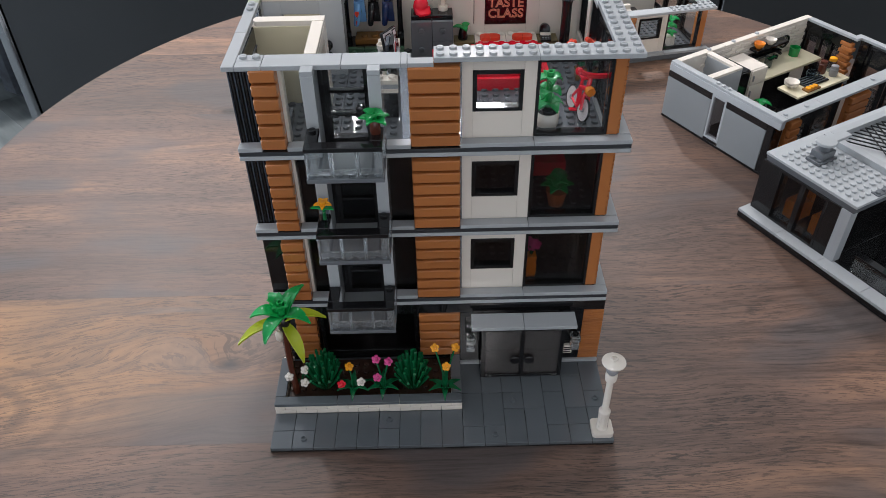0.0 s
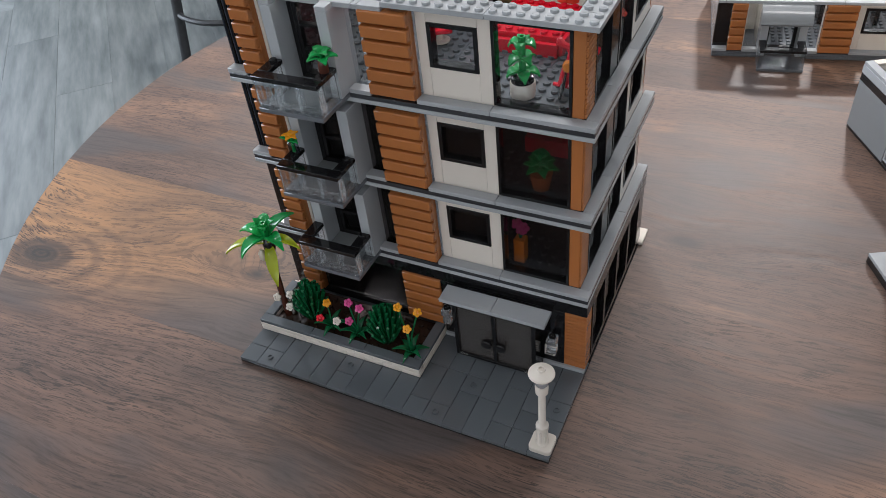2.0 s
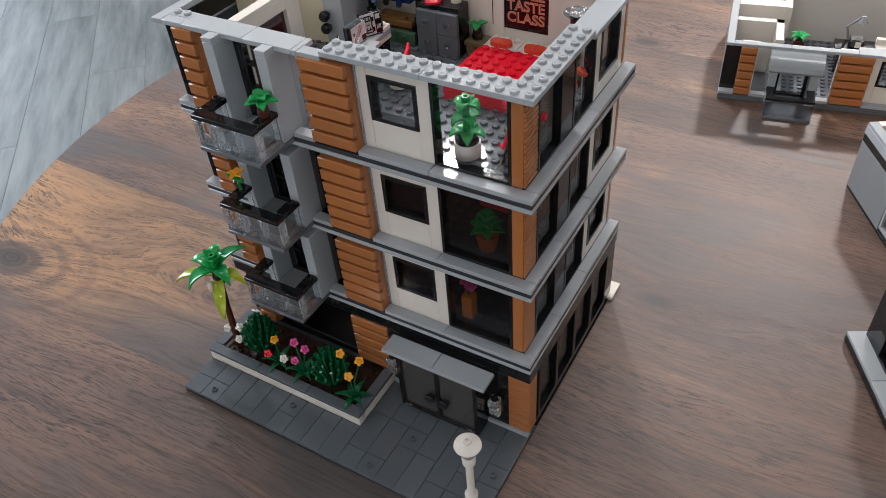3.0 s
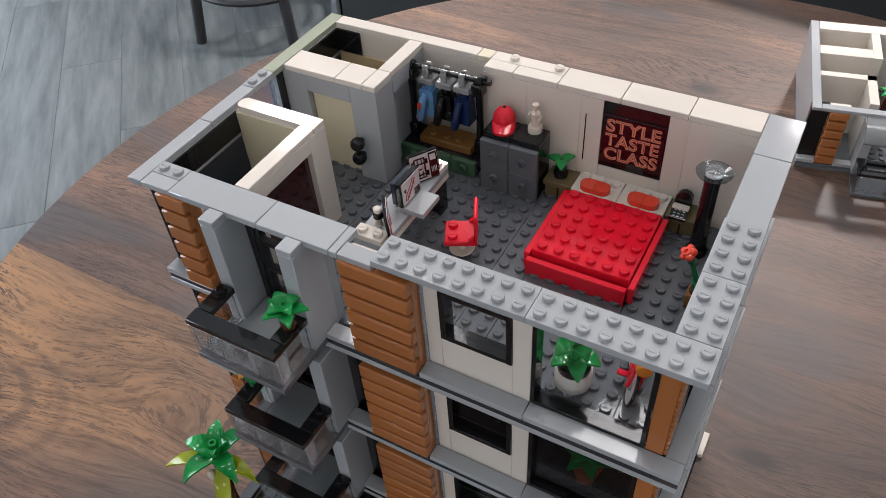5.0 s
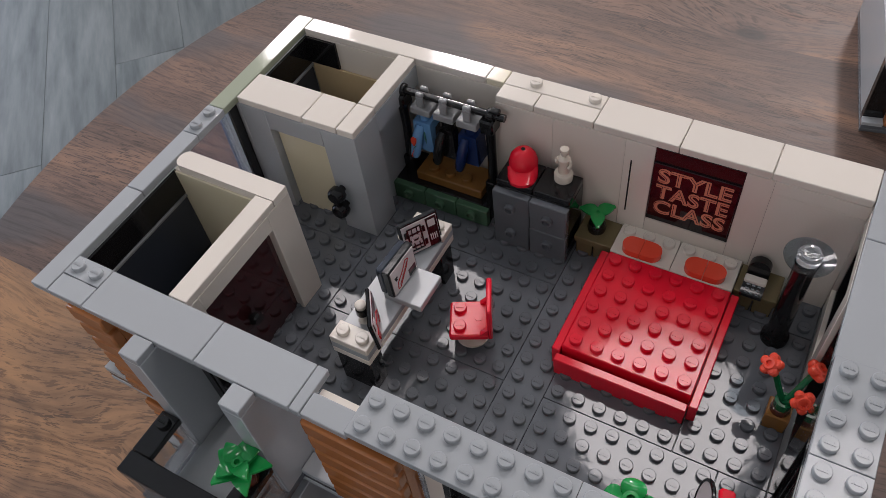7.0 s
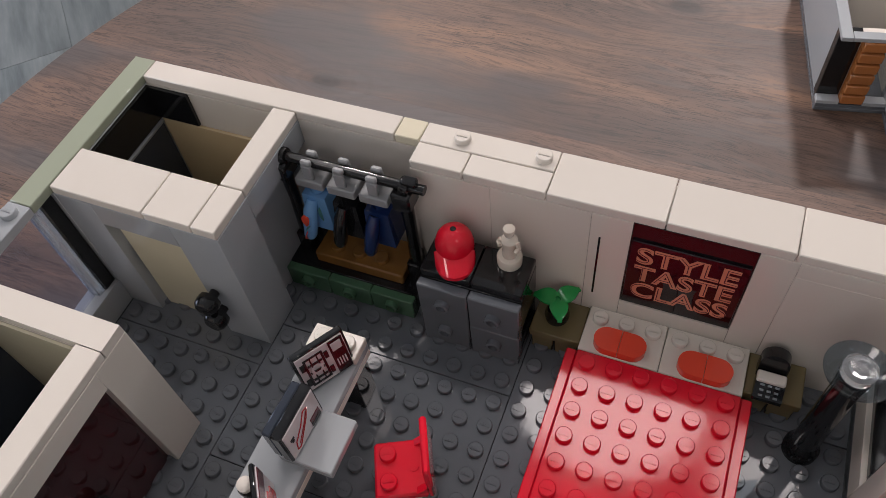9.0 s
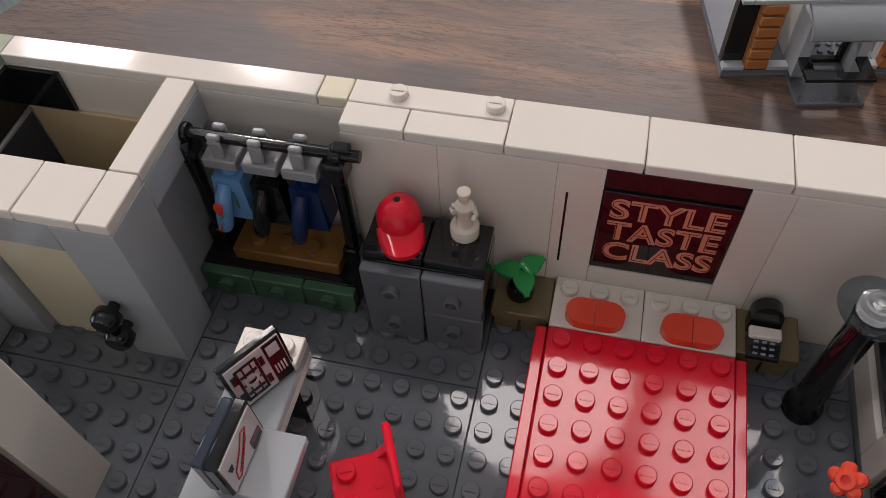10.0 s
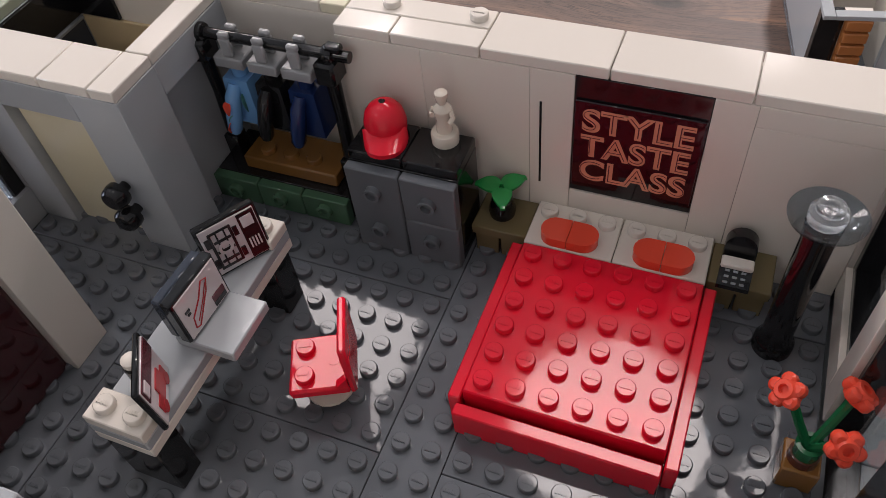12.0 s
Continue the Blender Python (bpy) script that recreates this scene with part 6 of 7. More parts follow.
def low_office():
    st = low_storey("office_storey", 250, 579, 11, "lifted-off toy office storey with caramel clapboards on the table", None)
    open_storey_shell(st)
    z0, z1 = 2 * P, 2 * P + H
    part("corner_block", Shape().box(0.4, 2 * U, U, 2 * U, z0, z1, 0.2), BLACK, st)
    me = plank_mesh(2, NOUGAT)
    me4 = plank_mesh(4, NOUGAT)
    for i in range(6):
        piece("plank", me, st, 2 * U, 0, z0 + i * BR)
        piece("plank", me4, st, 14 * U, 0, z0 + i * BR)
    for x0, x1 in ((2 * U, 4 * U + 1.5), (14 * U, 18 * U)):
        part("wall_panel", Shape().box(x0, x1, U, 2 * U, z0, z1, 0.2), WHITE, st)
    for x0, x1 in ((4 * U + 2, 6 * U), (12 * U, 14 * U)):
        part("glass_panel", Shape().box(x0, x1, U + 2, U + 3.4, z0, z1, 0.2), PANE, st).visible_shadow = False
    for x in (6, 11):
        part("pillar", Shape().box(x * U, x * U + U, -U, 2 * U, z0, z1 - 10, 0.3), LIGHT_GREY, st)
    hood = Shape()
    arc = [(-2.6 * U + 3.2 * U * (1 - math.cos(a)), z1 - 14 + 15 * math.sin(a)) for a in [i * math.pi / 16 for i in range(9)]]
    n = len(arc)
    vs = [(5.7 * U, yy, zz) for yy, zz in arc] + [(12.2 * U, yy, zz) for yy, zz in arc] + [(5.7 * U, yy + 1.5, zz - 2.2) for yy, zz in arc] + [(12.2 * U, yy + 1.5, zz - 2.2) for yy, zz in arc]
    fs = [(k, k + 1, n + k + 1, n + k) for k in range(n - 1)] + [(2 * n + k, 3 * n + k, 3 * n + k + 1, 2 * n + k + 1) for k in range(n - 1)]
    fs += [(k, 2 * n + k, 2 * n + k + 1, k + 1) for k in range(n - 1)] + [(n + k, n + k + 1, 3 * n + k + 1, 3 * n + k) for k in range(n - 1)] + [(0, n, 3 * n, 2 * n), (n - 1, 3 * n - 1, 4 * n - 1, 2 * n - 1)]
    part("curved_hood", hood.add(vs, fs), MID_GREY, st, "curved smooth grey hood over the balcony")
    d = part("door", ring(7 * U, 11 * U, z0, z1 - 12, U, U + 5, 3.4), BLACK, st)
    part("pane", Shape().box(7 * U + 3, 11 * U - 3, U + 2, U + 3, z0 + 3, z1 - 15, 0.2), PANE, d).visible_shadow = False
    b = part("balcony", Shape().box(6 * U, 12 * U, -4 * U, 0, 0, P, 0.3), DARK_GREY, st)
    part("clear_panel", Shape().box(6 * U + 0.2, 12 * U - 0.2, -4 * U + 0.2, -4 * U + 1.4, P, P + 19, 0.3).box(6 * U + 0.2, 6 * U + 1.4, -3.8 * U, -U, P, P + 19, 0.3).box(12 * U - 1.4, 12 * U - 0.2, -3.8 * U, -U, P, P + 19, 0.3).studs([6.5 + i for i in range(6)], [-3.5], P, 8), CLEAR, b).visible_shadow = False
    part("rail", Shape().box(6 * U, 12 * U, -4 * U, -3 * U, P + 19.2, P + 22.4, 0.3).box(6 * U, 7 * U, -3 * U, -U, P + 19.2, P + 22.4, 0.3).box(11 * U, 12 * U, -3 * U, -U, P + 19.2, P + 22.4, 0.3), BLACK, b)
    for x0, x1, za, zb in ((18, 19, z0, z1), (23, 24, z0, z1), (19, 23, z0, z0 + 22), (19, 23, z0 + 51, z1)):
        part("wall_panel", Shape().box(x0 * U, x1 * U, U, 2 * U, za, zb, 0.2), WHITE, st)
    window(st, 19 * U, 23 * U, z0 + 22.2, z0 + 50.8, U - 0.2, PANE)
    window(st, 24 * U, 30 * U - 0.2, z0 + 3.3, z1, U, PANE, t=1.9)
    part("corner_block", Shape().box(30 * U, 31 * U, U, 3 * U, z0, z1, 0.3), NOUGAT, st)
    part("grey_panel", Shape().box(0.4, 6, 2 * U, 20 * U, z0, z1, 0.3), LIGHT_GREY, st, "smooth grey left side wall")
    part("back_wall", Shape().box(6, 30 * U, 18 * U, 20 * U, z0, z1, 0.2), WHITE, st)
    for y0, y1 in ((3, 8), (8, 10), (10, 15), (15, 20)):
        window(st, y0 * U, y1 * U, z0 + 3, z1, 31 * U, PANE, "y", 2.2, -1)
    zr = z1
    for x0, y0, w, dd, m in ((0, 0, 1, 20, LIGHT_GREY), (1, 0, 7, 1, LIGHT_GREY), (8, 0, 8, 1, LIGHT_GREY), (30, 12, 2, 8, LIGHT_GREY), (1, 18, 29, 2, WHITE)):
        piece("roof_tile", tile_mesh(w, dd, m, "roof_tile"), st, x0 * U, y0 * U, zr)
    piece("roof_tile", tile_mesh(8, 2, LIGHT_GREY, "roof_tile"), st, 16 * U, 0, zr)
    piece("roof_plate", plate_mesh(8, 2, LIGHT_GREY, P, "roof_plate"), st, 24 * U, 0, zr)
    piece("roof_plate", plate_mesh(2, 10, LIGHT_GREY, P, "roof_plate"), st, 30 * U, 2 * U, zr)
    inner = Shape().box(U, 7 * U, 7 * U, 8 * U, z0, zr + P, 0.2).box(6 * U, 7 * U, 2 * U, 8 * U, z0, zr + P, 0.2).box(U, 7 * U, 12 * U, 14 * U, z0, zr + P, 0.2).box(7 * U, 8 * U, 12 * U, 18 * U, z0, zr + P, 0.2)
    part("inner_wall", inner, WHITE, st)
    # what stands inside
    def put(nm, lx, ly, lz, lab, cat):
        t = thing(nm, 0, 0, 0, 0, lab, cat)
        t.matrix_world = st.matrix_world @ pose(lx * MM, ly * MM, lz * MM)
        return t
    q = put("potted_plant", 9.5 * U, 9 * U, z0, "green plant in a brown square pot inside the office", "plant")
    part("pot", Shape().box(-6, 6, -6, 6, 0, 36, 0.6), BROWN, q)
    for k in range(5):
        a = k * 1.26
        part("leaf", Shape().leaf((0, 0, 36), (12 * math.cos(a), 12 * math.sin(a), 40), 8, 3), GREEN, q)
    q = put("office_desk", 18 * U, 10 * U, z0, "black office desk with a typewriter and white paper", "desk")
    part("top", Shape().box(-30, 40, -10, 14, 26, 30, 0.5), BLACK, q)
    for lx in (-26, 34):
        part("leg", Shape().box(lx, lx + 5, -8, 12, 0, 26, 0.4), BLACK, q)
    q = put("typewriter", 17 * U, 10 * U, z0 + 30, "small black toy typewriter with a white sheet", "typewriter")
    part("body", Shape().box(-8, 6, -7, 8, 0, 8, 0.8), BLACK, q)
    part("sheet", Shape().box(-3, 3, -7.4, -6.9, 1, 7.5, 0.1), WHITE, q)
    q = put("keyboard", 20.4 * U, 9.6 * U, z0 + 30, "white toy keyboard on the office desk", "keyboard")
    part("body", Shape().box(-9, 9, -5, 5, 0, 3, 0.4).box(-9, 9, 4, 10, 0, 9, 0.5), WHITE, q)
    q = put("desk_lamp", 16 * U, 12 * U, z0 + 30, "grey jointed toy desk lamp", "desk lamp")
    part("arm", Shape().tube([(0, 0, 0), (-4, 0, 14), (8, 0, 26)], 1.5, 8), SILVER, q)
    part("shade", Shape().lathe(10, 0, [(2, 27), (6, 20), (5, 20)], 16), SILVER, q)
    q = put("stacked_plant", 26.5 * U, 4 * U, z0, "green plant in a white tub behind the office window", "plant")
    part("tub", Shape().lathe(0, 0, [(8, 0), (8, 11)], 20), WHITE, q)
    for zz in (14, 24, 34):
        for k in range(4):
            a = k * 1.57 + zz
            part("leaf", Shape().leaf((0, 0, zz), (10 * math.cos(a), 10 * math.sin(a), zz + 1), 9, 2), GREEN, q)


def low_kitchen():
    st = low_storey("kitchen_storey", 481.8, 333.4, 30.1, "lifted-off toy kitchen storey with smooth grey side wall", None)
    open_storey_shell(st, BLACK)
    z0, z1 = 2 * P, 2 * P + H + 4.8
    # left-hand side wall: grey panels with a black band and a narrow window
    for y0, y1 in ((2.0, 9.0), (11.6, 20)):
        part("side_panel", Shape().box(-0.4, 4, y0 * U + 0.1, y1 * U - 0.1, z0 - P, z1 - 16, 0.4), MID_GREY, st, "smooth grey side panel")
        part("black_band", Shape().box(-0.2, 4, y0 * U + 0.1, y1 * U - 0.1, z1 - 15.9, z1 - 8.3, 0.3), BLACK, st)
    part("side_lintel", Shape().box(-0.4, 6, 0.4, 20 * U, z1 - 8.2, z1, 0.3), LIGHT_GREY, st)
    nw = part("window", ring(9 * U, 11.6 * U, z0, z1 - 8.3, 0, 6, 2.6, "y"), LIGHT_GREY, st)
    part("pane", Shape().box(2, 3.2, 9 * U + 2, 11.6 * U - 2, z0 + 2, z1 - 10, 0.2), SMOKED, nw).visible_shadow = False
    part("corner_block", Shape().box(0.2, 2 * U, U, 2 * U, z0, z1, 0.2), BLACK, st)
    me, me4 = plank_mesh(2, NOUGAT), plank_mesh(4, NOUGAT)
    for i in range(6):
        piece("plank", me, st, 2 * U, 0, z0 + i * BR)
        piece("plank", me4, st, 14 * U, 0, z0 + i * BR)
    for x0, x1 in ((2, 5), (13, 18)):
        part("wall_panel", Shape().box(x0 * U, x1 * U, U, 2 * U, z0, z1, 0.2), WHITE, st)
    for x0, x1 in ((5, 8), (8, 13), (18, 23), (24, 30)):
        window(st, x0 * U, x1 * U - 0.2, z0, z1, U, PANE, t=2.4)
    part("back_wall", Shape().box(6, 29 * U, 19 * U, 20 * U, z0, z1, 0.2), WHITE, st)
    # right-hand side wall: dark panes beside a caramel brick pier
    for y0, y1 in ((12.2, 14.2), (14.2, 16.2), (16.2, 18.6)):
        window(st, y0 * U, y1 * U, z0 + 12, z1 - 12, 29 * U, SMOKED, "y", 2.4, -1)
    part("side_wall", Shape().box(28 * U, 29 * U, 12 * U, 19 * U, z0, z0 + 11.9, 0.2).box(28 * U, 29 * U, 11.0 * U, 19 * U, z1 - 11.9, z1, 0.2).box(28 * U, 29 * U, 18.7 * U, 19 * U, z0 + 12, z1 - 12, 0.1), BLACK, st, "black side wall")
    bm = shared("wall_brick:2", lambda: Shape().box(0.2, 15.8, 0, 7.8, 0.2, 4.6, 0.5), NOUGAT)
    for i in range(12):
        piece("wall_brick", bm, st, 28.6 * U + (0.8 if i % 2 else 0), 10.1 * U + (3.0 if i % 2 else 0), z0 + i * 4.8, 0, 0, 90)
    part("black_panel", Shape().box(29 * U, 30 * U, 2 * U, 3 * U, z0, z1, 0.2), BLACK, st)
    part("black_panel", Shape().box(29 * U, 30 * U, 8.6 * U, 10 * U, z0, z1, 0.2), BLACK, st)
    window(st, 3 * U, 8.5 * U, z0 + 6, z1 - 3, 30 * U, SMOKED, "y", 3, -1)
    wm = shared("white_brick:2", lambda: Shape().box(0.2, 15.8, 0, 1.2, 0.2, 4.6, 0.4), WHITE)
    for i in range(13):
        for k in range(11):
            piece("white_wall_brick", wm, st, (6.2 + k * 2 - (0 if i % 2 else 1)) * U, 19 * U - 1.2, z0 + i * 4.75)
    for x0, y0, w, dd, m in ((0, 0, 1, 10, LIGHT_GREY), (0, 10, 1, 10, LIGHT_GREY), (1, 0, 7, 2, LIGHT_GREY), (8, 0, 8, 2, LIGHT_GREY), (16, 0, 8, 2, LIGHT_GREY), (24, 0, 6, 2, LIGHT_GREY), (28, 10, 1, 9, LIGHT_GREY), (29, 2, 1, 9, LIGHT_GREY),
                              (1, 19, 9, 1, WHITE), (10, 19, 10, 1, WHITE), (20, 19, 9, 1, WHITE), (1, 13, 6, 1, WHITE), (6, 14, 1, 5, WHITE)):
        piece("roof_tile", tile_mesh(w, dd, m, "roof_tile"), st, x0 * U, y0 * U, z1)
    knob = shared("roof_stud:", lambda: Shape().stud(0, 0, 0, 12), LIGHT_GREY)
    for sx, sy in ((0.5, 9.5), (0.5, 10.5), (0.5, 11.5), (1.5, 1.0), (5.5, 1.0), (19, 1.0), (24, 1.0), (7, 19.5), (12, 19.5), (17, 19.5)):
        piece("roof_stud", knob, st, sx * U, sy * U, z1 + P)
    part("inner_wall", Shape().box(U, 7 * U, 13 * U, 14 * U, z0, z1, 0.2), LIGHT_GREY, st)
    part("inner_wall", Shape().box(6 * U, 7 * U, 14 * U, 19 * U, z0, z1, 0.2), LIGHT_GREY, st)

    def put(nm, lx, ly, lz, lab, cat):
        t = thing(nm, 0, 0, 0, 0, lab, cat)
        t.matrix_world = st.matrix_world @ pose(lx * MM, ly * MM, lz * MM)
        return t
    q = put("pantry_cabinet", 57, 112, z0, "tall black toy pantry cabinet in the kitchen", "cabinet")
    part("body", Shape().box(0, 24, 0, 38, 0, 52, 0.4), BLACK, q)
    part("door", Shape().box(0.5, 23.5, -2, 0, 1, 51, 0.4), BLACK, q)
    q = put("fridge", 84, 112, z0, "tall white toy fridge with two doors", "fridge")
    part("body", Shape().box(0, 26, 0, 38, 0, 50, 0.5), WHITE, q)
    for za, zb in ((0.6, 30), (30.6, 49.4)):
        dd = part("door", Shape().box(0.4, 25.6, -2.4, 0, za, zb, 0.5), WHITE, q)
        part("handle", Shape().box(2, 3.4, -4.2, -2.4, za + 6, zb - 6, 0.3), SILVER, dd)
    q = put("worktop", 112, 114, z0, "cream toy worktop over black and white kitchen units", "worktop")
    part("slab", Shape().box(0, 106, 0, 36, 26, 29.2, 0.4), CREAM, q)
    for k in range(4):
        u = part("unit", Shape().box(1 + k * 26, 26.2 + k * 26, 3, 35, 0, 26, 0.3), WHITE if k == 2 else BLACK, q)
        part("front", Shape().box(2 + k * 26, 25.4 + k * 26, 1.6, 3, 1, 25, 0.3), WHITE if k == 2 else BLACK, u)
    for k, (lx, zz) in enumerate(((112, 41), (122, 50))):
        q = put("wall_shelf", lx, 138, z0 + zz, "black toy wall shelf with crockery", "shelf")
        part("board", Shape().box(0, 56, 0, 12.6, 0, 3, 0.3), BLACK, q)
        for bx in (8, 44):
            part("bracket", Shape().box(bx, bx + 3, 6, 12.6, -4, 0, 0.3), BLACK, q)
    for lx, m, lab in ((130, ORANGE, "orange toy bowl on the wall shelf"), (150, WHITE, "white toy bowl on the wall shelf")):
        q = put("bowl", lx, 144, z0 + 53, lab, "bowl")
        part("rim", Shape().lathe(0, 0, [(3, 0), (6.4, 4), (6.8, 7), (5.8, 6.6), (3, 2)], 18), m, q)
    q = put("wall_clock", 184, 149.6, z0 + 46, "black ring toy wall clock with spokes", "clock")
    part("ring", Shape().tube([(7.4 * math.cos(a), -1, 7.4 * math.sin(a)) for a in [i * math.pi / 12 for i in range(25)]], 1.2, 8), BLACK, q)
    part("hub", Shape().lathe(0, 0, [(1.6, 0), (1.6, 2.6)], 12, "y", 0), BLACK, q)
    for k in range(3):
        a = k * math.pi / 3
        part("spoke", Shape().tube([(6.8 * math.cos(a), -1, 6.8 * math.sin(a)), (-6.8 * math.cos(a), -1, -6.8 * math.sin(a))], 0.5, 6), BLACK, q)
    q = put("green_pot", 194, 138, z0 + 29.2, "clear green toy pot on the worktop", "pot")
    part("body", Shape().lathe(0, 0, [(6, 0), (6.6, 11), (5.6, 11), (5.2, 2)], 18), GREEN, q)
    q = put("tap", 164, 144, z0 + 29.2, "black toy kitchen tap on the worktop", "tap")
    part("spout", Shape().tube([(0, 0, 0), (0, 0, 9), (0, -4, 12), (0, -9, 11)], 1.6, 10), BLACK, q)
    for dx in (-5, 5):
        part("handle", Shape().lathe(dx, 0, [(2.2, 0), (2.4, 4), (1.2, 5)], 12), BLACK, q)
    q = put("glass_jug", 142, 134, z0 + 29.2, "clear toy jug with green leaves on the worktop", "jug")
    part("body", Shape().lathe(0, 0, [(4, 0), (5, 2), (4.4, 10), (5, 12), (4.2, 12)], 18), DISH, q)
    part("leaf", Shape().leaf((0, 0, 9), (-8, -3, 15), 4, 1).leaf((0, 0, 9), (7, -4, 14), 4, 1), BUSH, q)
    q = put("kitchen_island", 118, 66, z0, "cream-topped black toy kitchen island with hob", "island")
    part("top", Shape().box(0, 92, 0, 30, 23, 26, 0.4), CREAM, q)
    part("body", Shape().box(4, 88, 4, 26, 0, 23, 0.4), BLACK, q)
    hob = part("hob", Shape().box(26, 64, 8, 28, 26, 28, 0.4), BLACK, q)
    for k in range(5):
        part("grate_bar", Shape().box(27, 63, 9.6 + k * 4, 10.6 + k * 4, 28, 29.2, 0.2), DARK_GREY, hob)
    ztop = z0 + 26
    t = put("bowl", 131, 88, ztop, "white toy bowl on the kitchen island", "bowl")
    part("rim", Shape().lathe(0, 0, [(4, 0), (8.4, 4), (8.8, 8), (7.6, 7.4), (4, 2)], 20), WHITE, t)
    t = put("cutting_board", 147, 71.5, ztop, "yellow toy board with sliced food on the island", "board")
    part("body", Shape().box(-11, 11, -5, 5, 0, 2.4, 0.4), GOLD_BROWN, t)
    for k in range(3):
        part("slice", Shape().lathe(-6 + k * 6, 0, [(3.0, 2.4), (3.0, 4.0), (2.0, 4.4)], 14), YELLOW, t)
    t = put("glass_pan", 168, 88, ztop + 3.3, "clear toy pan on the hob", "pan")
    part("body", Shape().lathe(0, 0, [(6, 0), (7.4, 1), (7.8, 6), (6.8, 6), (6.4, 1.6)], 20), DISH, t)
    for lx, ly, m, h, lab in ((196, 80, SILVER, 13, "silver toy jar on the kitchen island"), (204, 90, YELLOW, 17, "yellow and clear toy jar on the kitchen island"), (190, 92, BROWN, 16, "brown toy jar on the kitchen island")):
        t = put("jar", lx, ly, ztop, lab, "jar")
        part("body", Shape().lathe(0, 0, [(4.4, 0), (5, 2), (5, h - 4), (3, h - 2)], 18), DISH if m is YELLOW else m, t)
        part("lid", Shape().lathe(0, 0, [(4.2, h - 4), (4.6, h - 2), (4.4, h), (2.4, h + 1)], 18), m, t)
    t = put("kitchen_plant", 92, 92, z0, "bright green toy plant on the kitchen floor", "plant")
    part("pot", Shape().lathe(0, 0, [(5, 0), (6, 12), (5, 12)], 16), BLACK, t)
    for k in range(4):
        a = k * 1.57 + 0.4
        part("leaf", Shape().leaf((0, 0, 13), (11 * math.cos(a), 11 * math.sin(a), 14), 7.6, 2.5), GREEN, t)


def restaurant():
    st = low_storey("restaurant_storey", 522, 103.7, 28, "dark glazed toy restaurant storey with a studded grey roof", None)
    D = 24 * U
    part("base", Shape().box(0, 30 * U, 0, D, 0, 6.4, 0.5), BLACK, st)
    for y0, d in ((0, 6), (6, 6), (12, 6), (18, 6)):
        piece("base_tile", tile_mesh(2, d, LIGHT_GREY, "base_tile"), st, 0, y0 * U, 6.4)
    part("front_deck", Shape().box(2 * U, 30 * U, 0, 12 * U, 6.4, 9.6, 0.3), BLACK, st)
    z0, z1 = 9.6, 66
    wx = 1.6 * U
    part("corner_post", Shape().box(wx, wx + 2 * U, 21 * U, 23.6 * U, z0 - 3.2, z1, 0.3), BLACK, st)
    part("corner_post", Shape().box(wx, wx + U, 12.3 * U, 14 * U, z0 - 3.2, z1, 0.3), BLACK, st)
    part("grey_post", Shape().box(wx, wx + 1.2 * U, 11 * U, 12.3 * U, z0 - 3.2, z1, 0.3), LIGHT_GREY, st)
    for y0, y1 in ((14, 17.5), (17.5, 21)):
        window(st, y0 * U, y1 * U, z0, z1, wx, SMOKED, "y", 2.6, 1)
    window(st, 3 * U, 13 * U, z0, z1, 11.4 * U, SMOKED, t=3)
    window(st, 13 * U, 26 * U, z0, z1, 11.4 * U, SMOKED, t=3)
    part("back_wall", Shape().box(3.6 * U, 29 * U, 22.6 * U, 23.6 * U, z0 - 3.2, z1, 0.2), BLACK, st)
    part("roof_slab", Shape().box(1.7 * U, 30 * U, 10.8 * U, 23.3 * U, z1, z1 + 3.2, 0.3).box(1.6 * U, 30 * U, 10.8 * U - 1, 23.4 * U, z1 + 3.2, z1 + 6.4, 0.3), DARK_GREY, st)
    part("roof_top", Shape().box(1.5 * U, 30 * U, 10.8 * U - 1.5, 23.4 * U + 0.5, z1 + 6.4, z1 + 9.4, 0.4), LIGHT_GREY, st)
    part("roof_studs", Shape().studs([2.5 + i for i in range(8)], [11.7 + i for i in range(11)], z1 + 9.4, 12), LIGHT_GREY, st)
    part("dark_edge_studs", Shape().box(5 * U, 30 * U, 10.7 * U, 11.7 * U, z1 + 9.4, z1 + 10.4, 0.3).studs([5.5 + i for i in range(22)], [11.2], z1 + 10.4, 10), DARK_GREY, st)
    v = part("roof_vent", Shape().box(4 * U, 7 * U, 18 * U, 20 * U, z1 + 9.4, z1 + 12.6, 0.3).box(4.6 * U, 6.8 * U, 18.3 * U, 20 * U, z1 + 12.6, z1 + 20, 0.5).studs([4.5], [18.5, 19.5], z1 + 12.6, 12), DARK_GREY, st)
    part("vent_stem", Shape().lathe(5.8 * U, 19.2 * U, [(6, z1 + 19), (5, z1 + 26)], 16), DARK_GREY, v)
    part("paddle", Shape().lathe(5.8 * U, 19.2 * U, [(9, z1 + 26), (9.6, z1 + 26.5), (9.6, z1 + 28.6), (9.0, z1 + 29.2)], 24).box(6.6 * U, 9.4 * U, 18.6 * U, 19.8 * U, z1 + 26, z1 + 29, 0.4), LIGHT_GREY, v)
    rim = Shape().box(9.2 * U, 10.2 * U, 12 * U, 22 * U, z1 + 9.4, z1 + 16, 0.3).box(10.2 * U, 24 * U, 21 * U, 22 * U, z1 + 9.4, z1 + 16, 0.3)
    part("skylight_rim", rim, LIGHT_GREY, st)
    lat = Shape()
    for k in range(14):
        lat.tube([((10.4 + k) * U, 12 * U, z1 + 12), ((10.4 + k + 5) * U, 20.8 * U, z1 + 12)], 0.7, 5)
        lat.tube([((10.4 + k) * U, 20.8 * U, z1 + 12), ((10.4 + k + 5) * U, 12 * U, z1 + 12)], 0.7, 5)
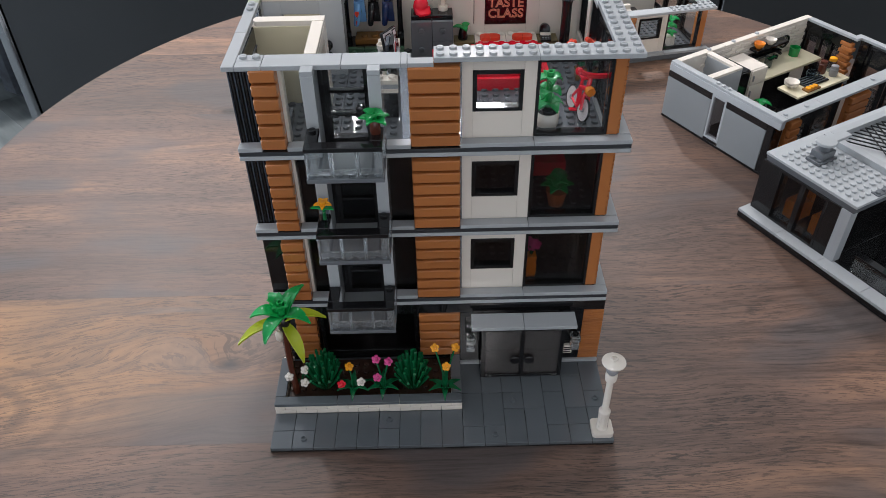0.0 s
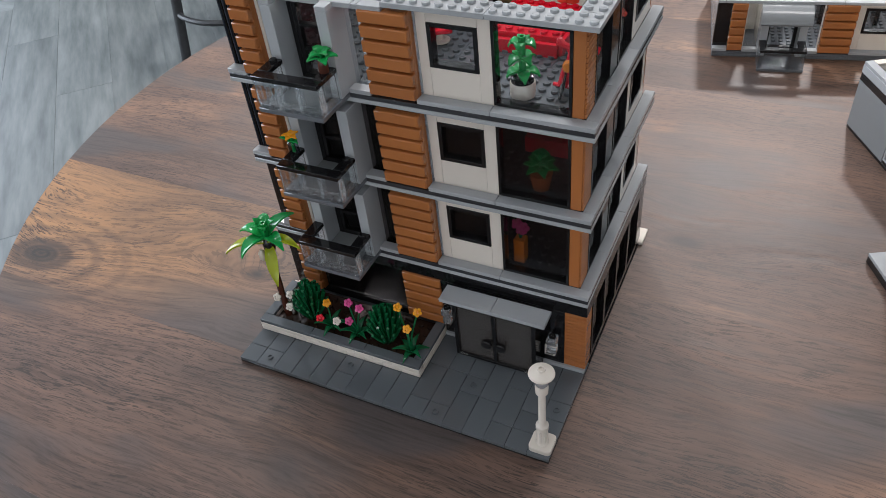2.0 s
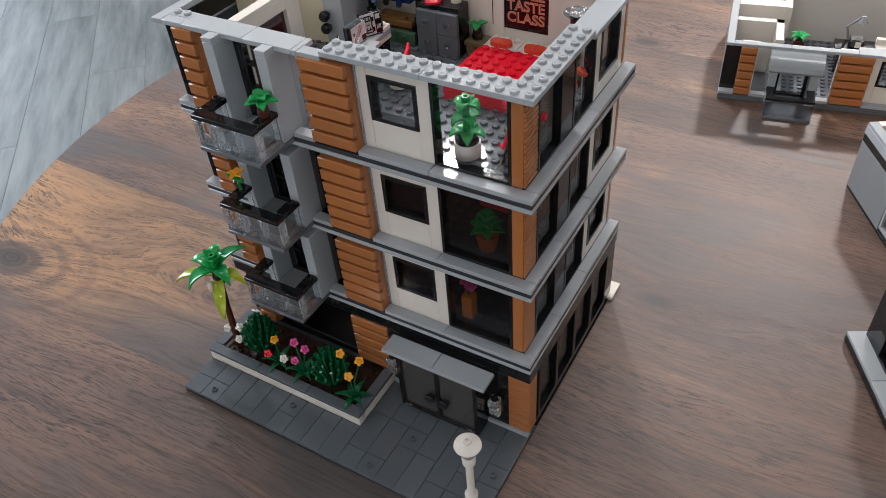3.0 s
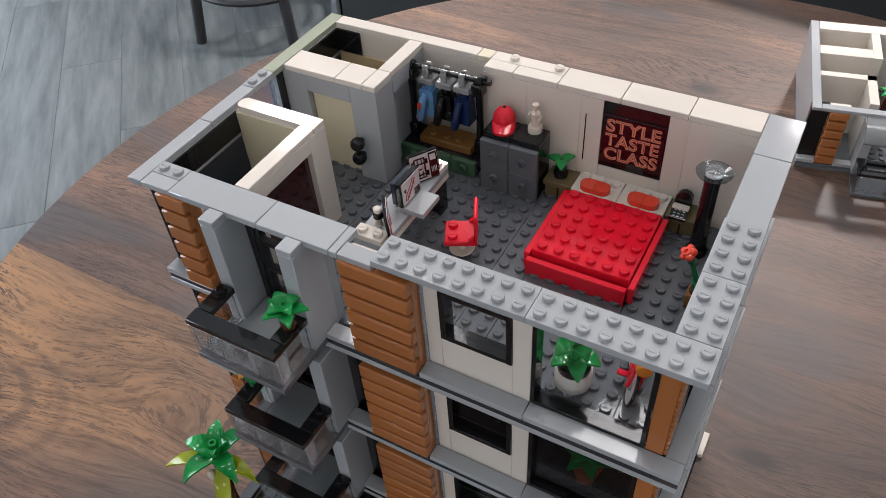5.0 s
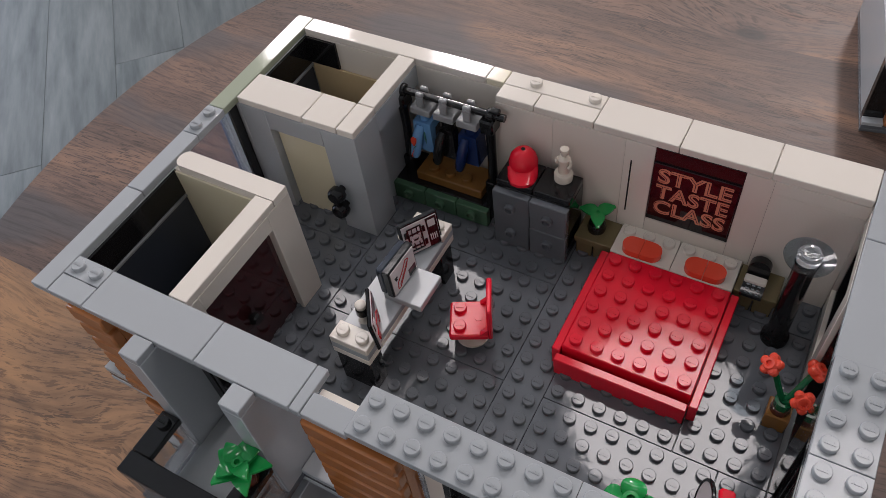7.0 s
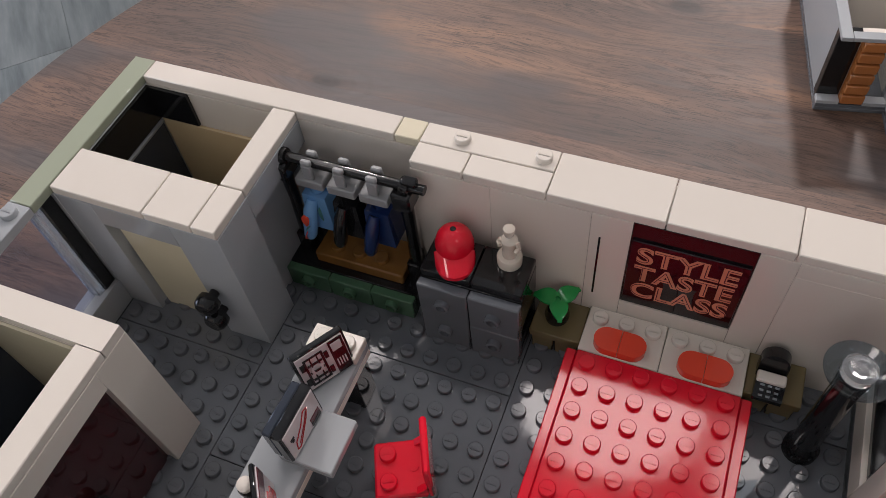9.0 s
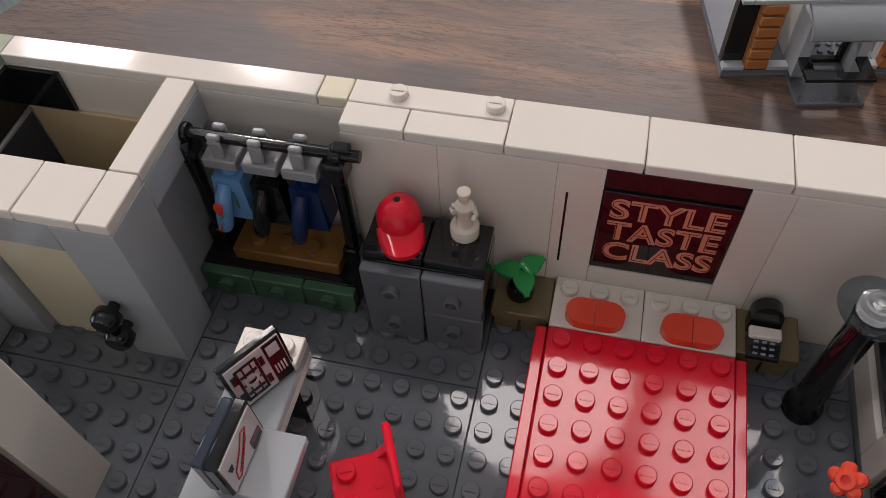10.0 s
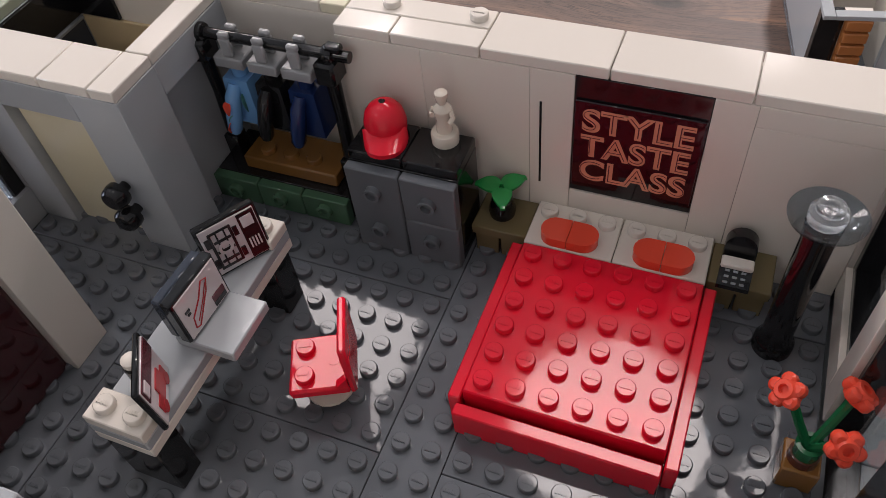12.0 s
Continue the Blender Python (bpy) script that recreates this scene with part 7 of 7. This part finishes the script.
    part("lattice", lat, BLACK, st)
    # terrace with clear parapet
    par = part("parapet", Shape().box(2 * U + 0.2, 20 * U, 0.3, 1.5, 9.6, 26, 0.3).box(2 * U + 0.2, 2 * U + 1.6, 1.5, 9 * U, 9.6, 26, 0.3).studs([2.5 + i for i in range(16)], [0.6], 9.6, 8), CLEAR, st)
    par.visible_shadow = False
    part("parapet_rail", Shape().box(2 * U, 3 * U, 0, 9 * U, 26, 29, 0.3).box(3 * U, 20 * U, 0, U, 26, 29, 0.3), BLACK, par)

    def put(nm, lx, ly, lz, lab, cat):
        t = thing(nm, 0, 0, 0, 0, lab, cat)
        t.matrix_world = st.matrix_world @ pose(lx * MM, ly * MM, lz * MM)
        return t
    q = put("terrace_chair", 5.0 * U, 5.2 * U, 9.6, "pale aqua toy chair on the restaurant terrace", "chair")
    part("seat", Shape().box(-8, 8, -8, 8, 18, 21, 0.6), AQUA, q)
    part("backrest", Shape().box(-8, -5.4, -8, 8, 21, 36, 0.6).turned(mpose(0, 0, 0, 0, -8, 0)), AQUA, q)
    part("post", Shape().lathe(0, 0, [(6, 0), (2, 2), (2, 18)], 12), WHITE, q)
    q = put("terrace_table", 8.2 * U, 4.6 * U, 9.6, "pale aqua toy table on the restaurant terrace", "table")
    part("top", Shape().box(-11, 11, -9, 9, 22, 25, 0.5), AQUA, q)
    part("post", Shape().lathe(0, 0, [(6, 0), (2.4, 2), (2.4, 22)], 12), AQUA, q)
    for k in range(3):
        q = put("yellow_slope", 6 * U + k * 22, 1.9 * U, 9.6, "pale yellow sloped toy brick behind the parapet", "brick")
        part("body", Shape().prism([(-7, -4), (7, -4), (7, 5), (-7, 5)], 0, 8), CREAM, q)
    for ly in (15.5, 19.4):
        q = put("dining_booth", 4.6 * U, ly * U, 9.6, "orange toy dining booth behind smoked glass", "booth")
        part("seat", Shape().box(-8, 14, -8, 8, 0, 20, 0.6), ORANGE, q)
        part("backrest", Shape().box(8, 14, -8, 8, 20, 40, 0.6), ORANGE, q)


low_office()
low_kitchen()
restaurant()
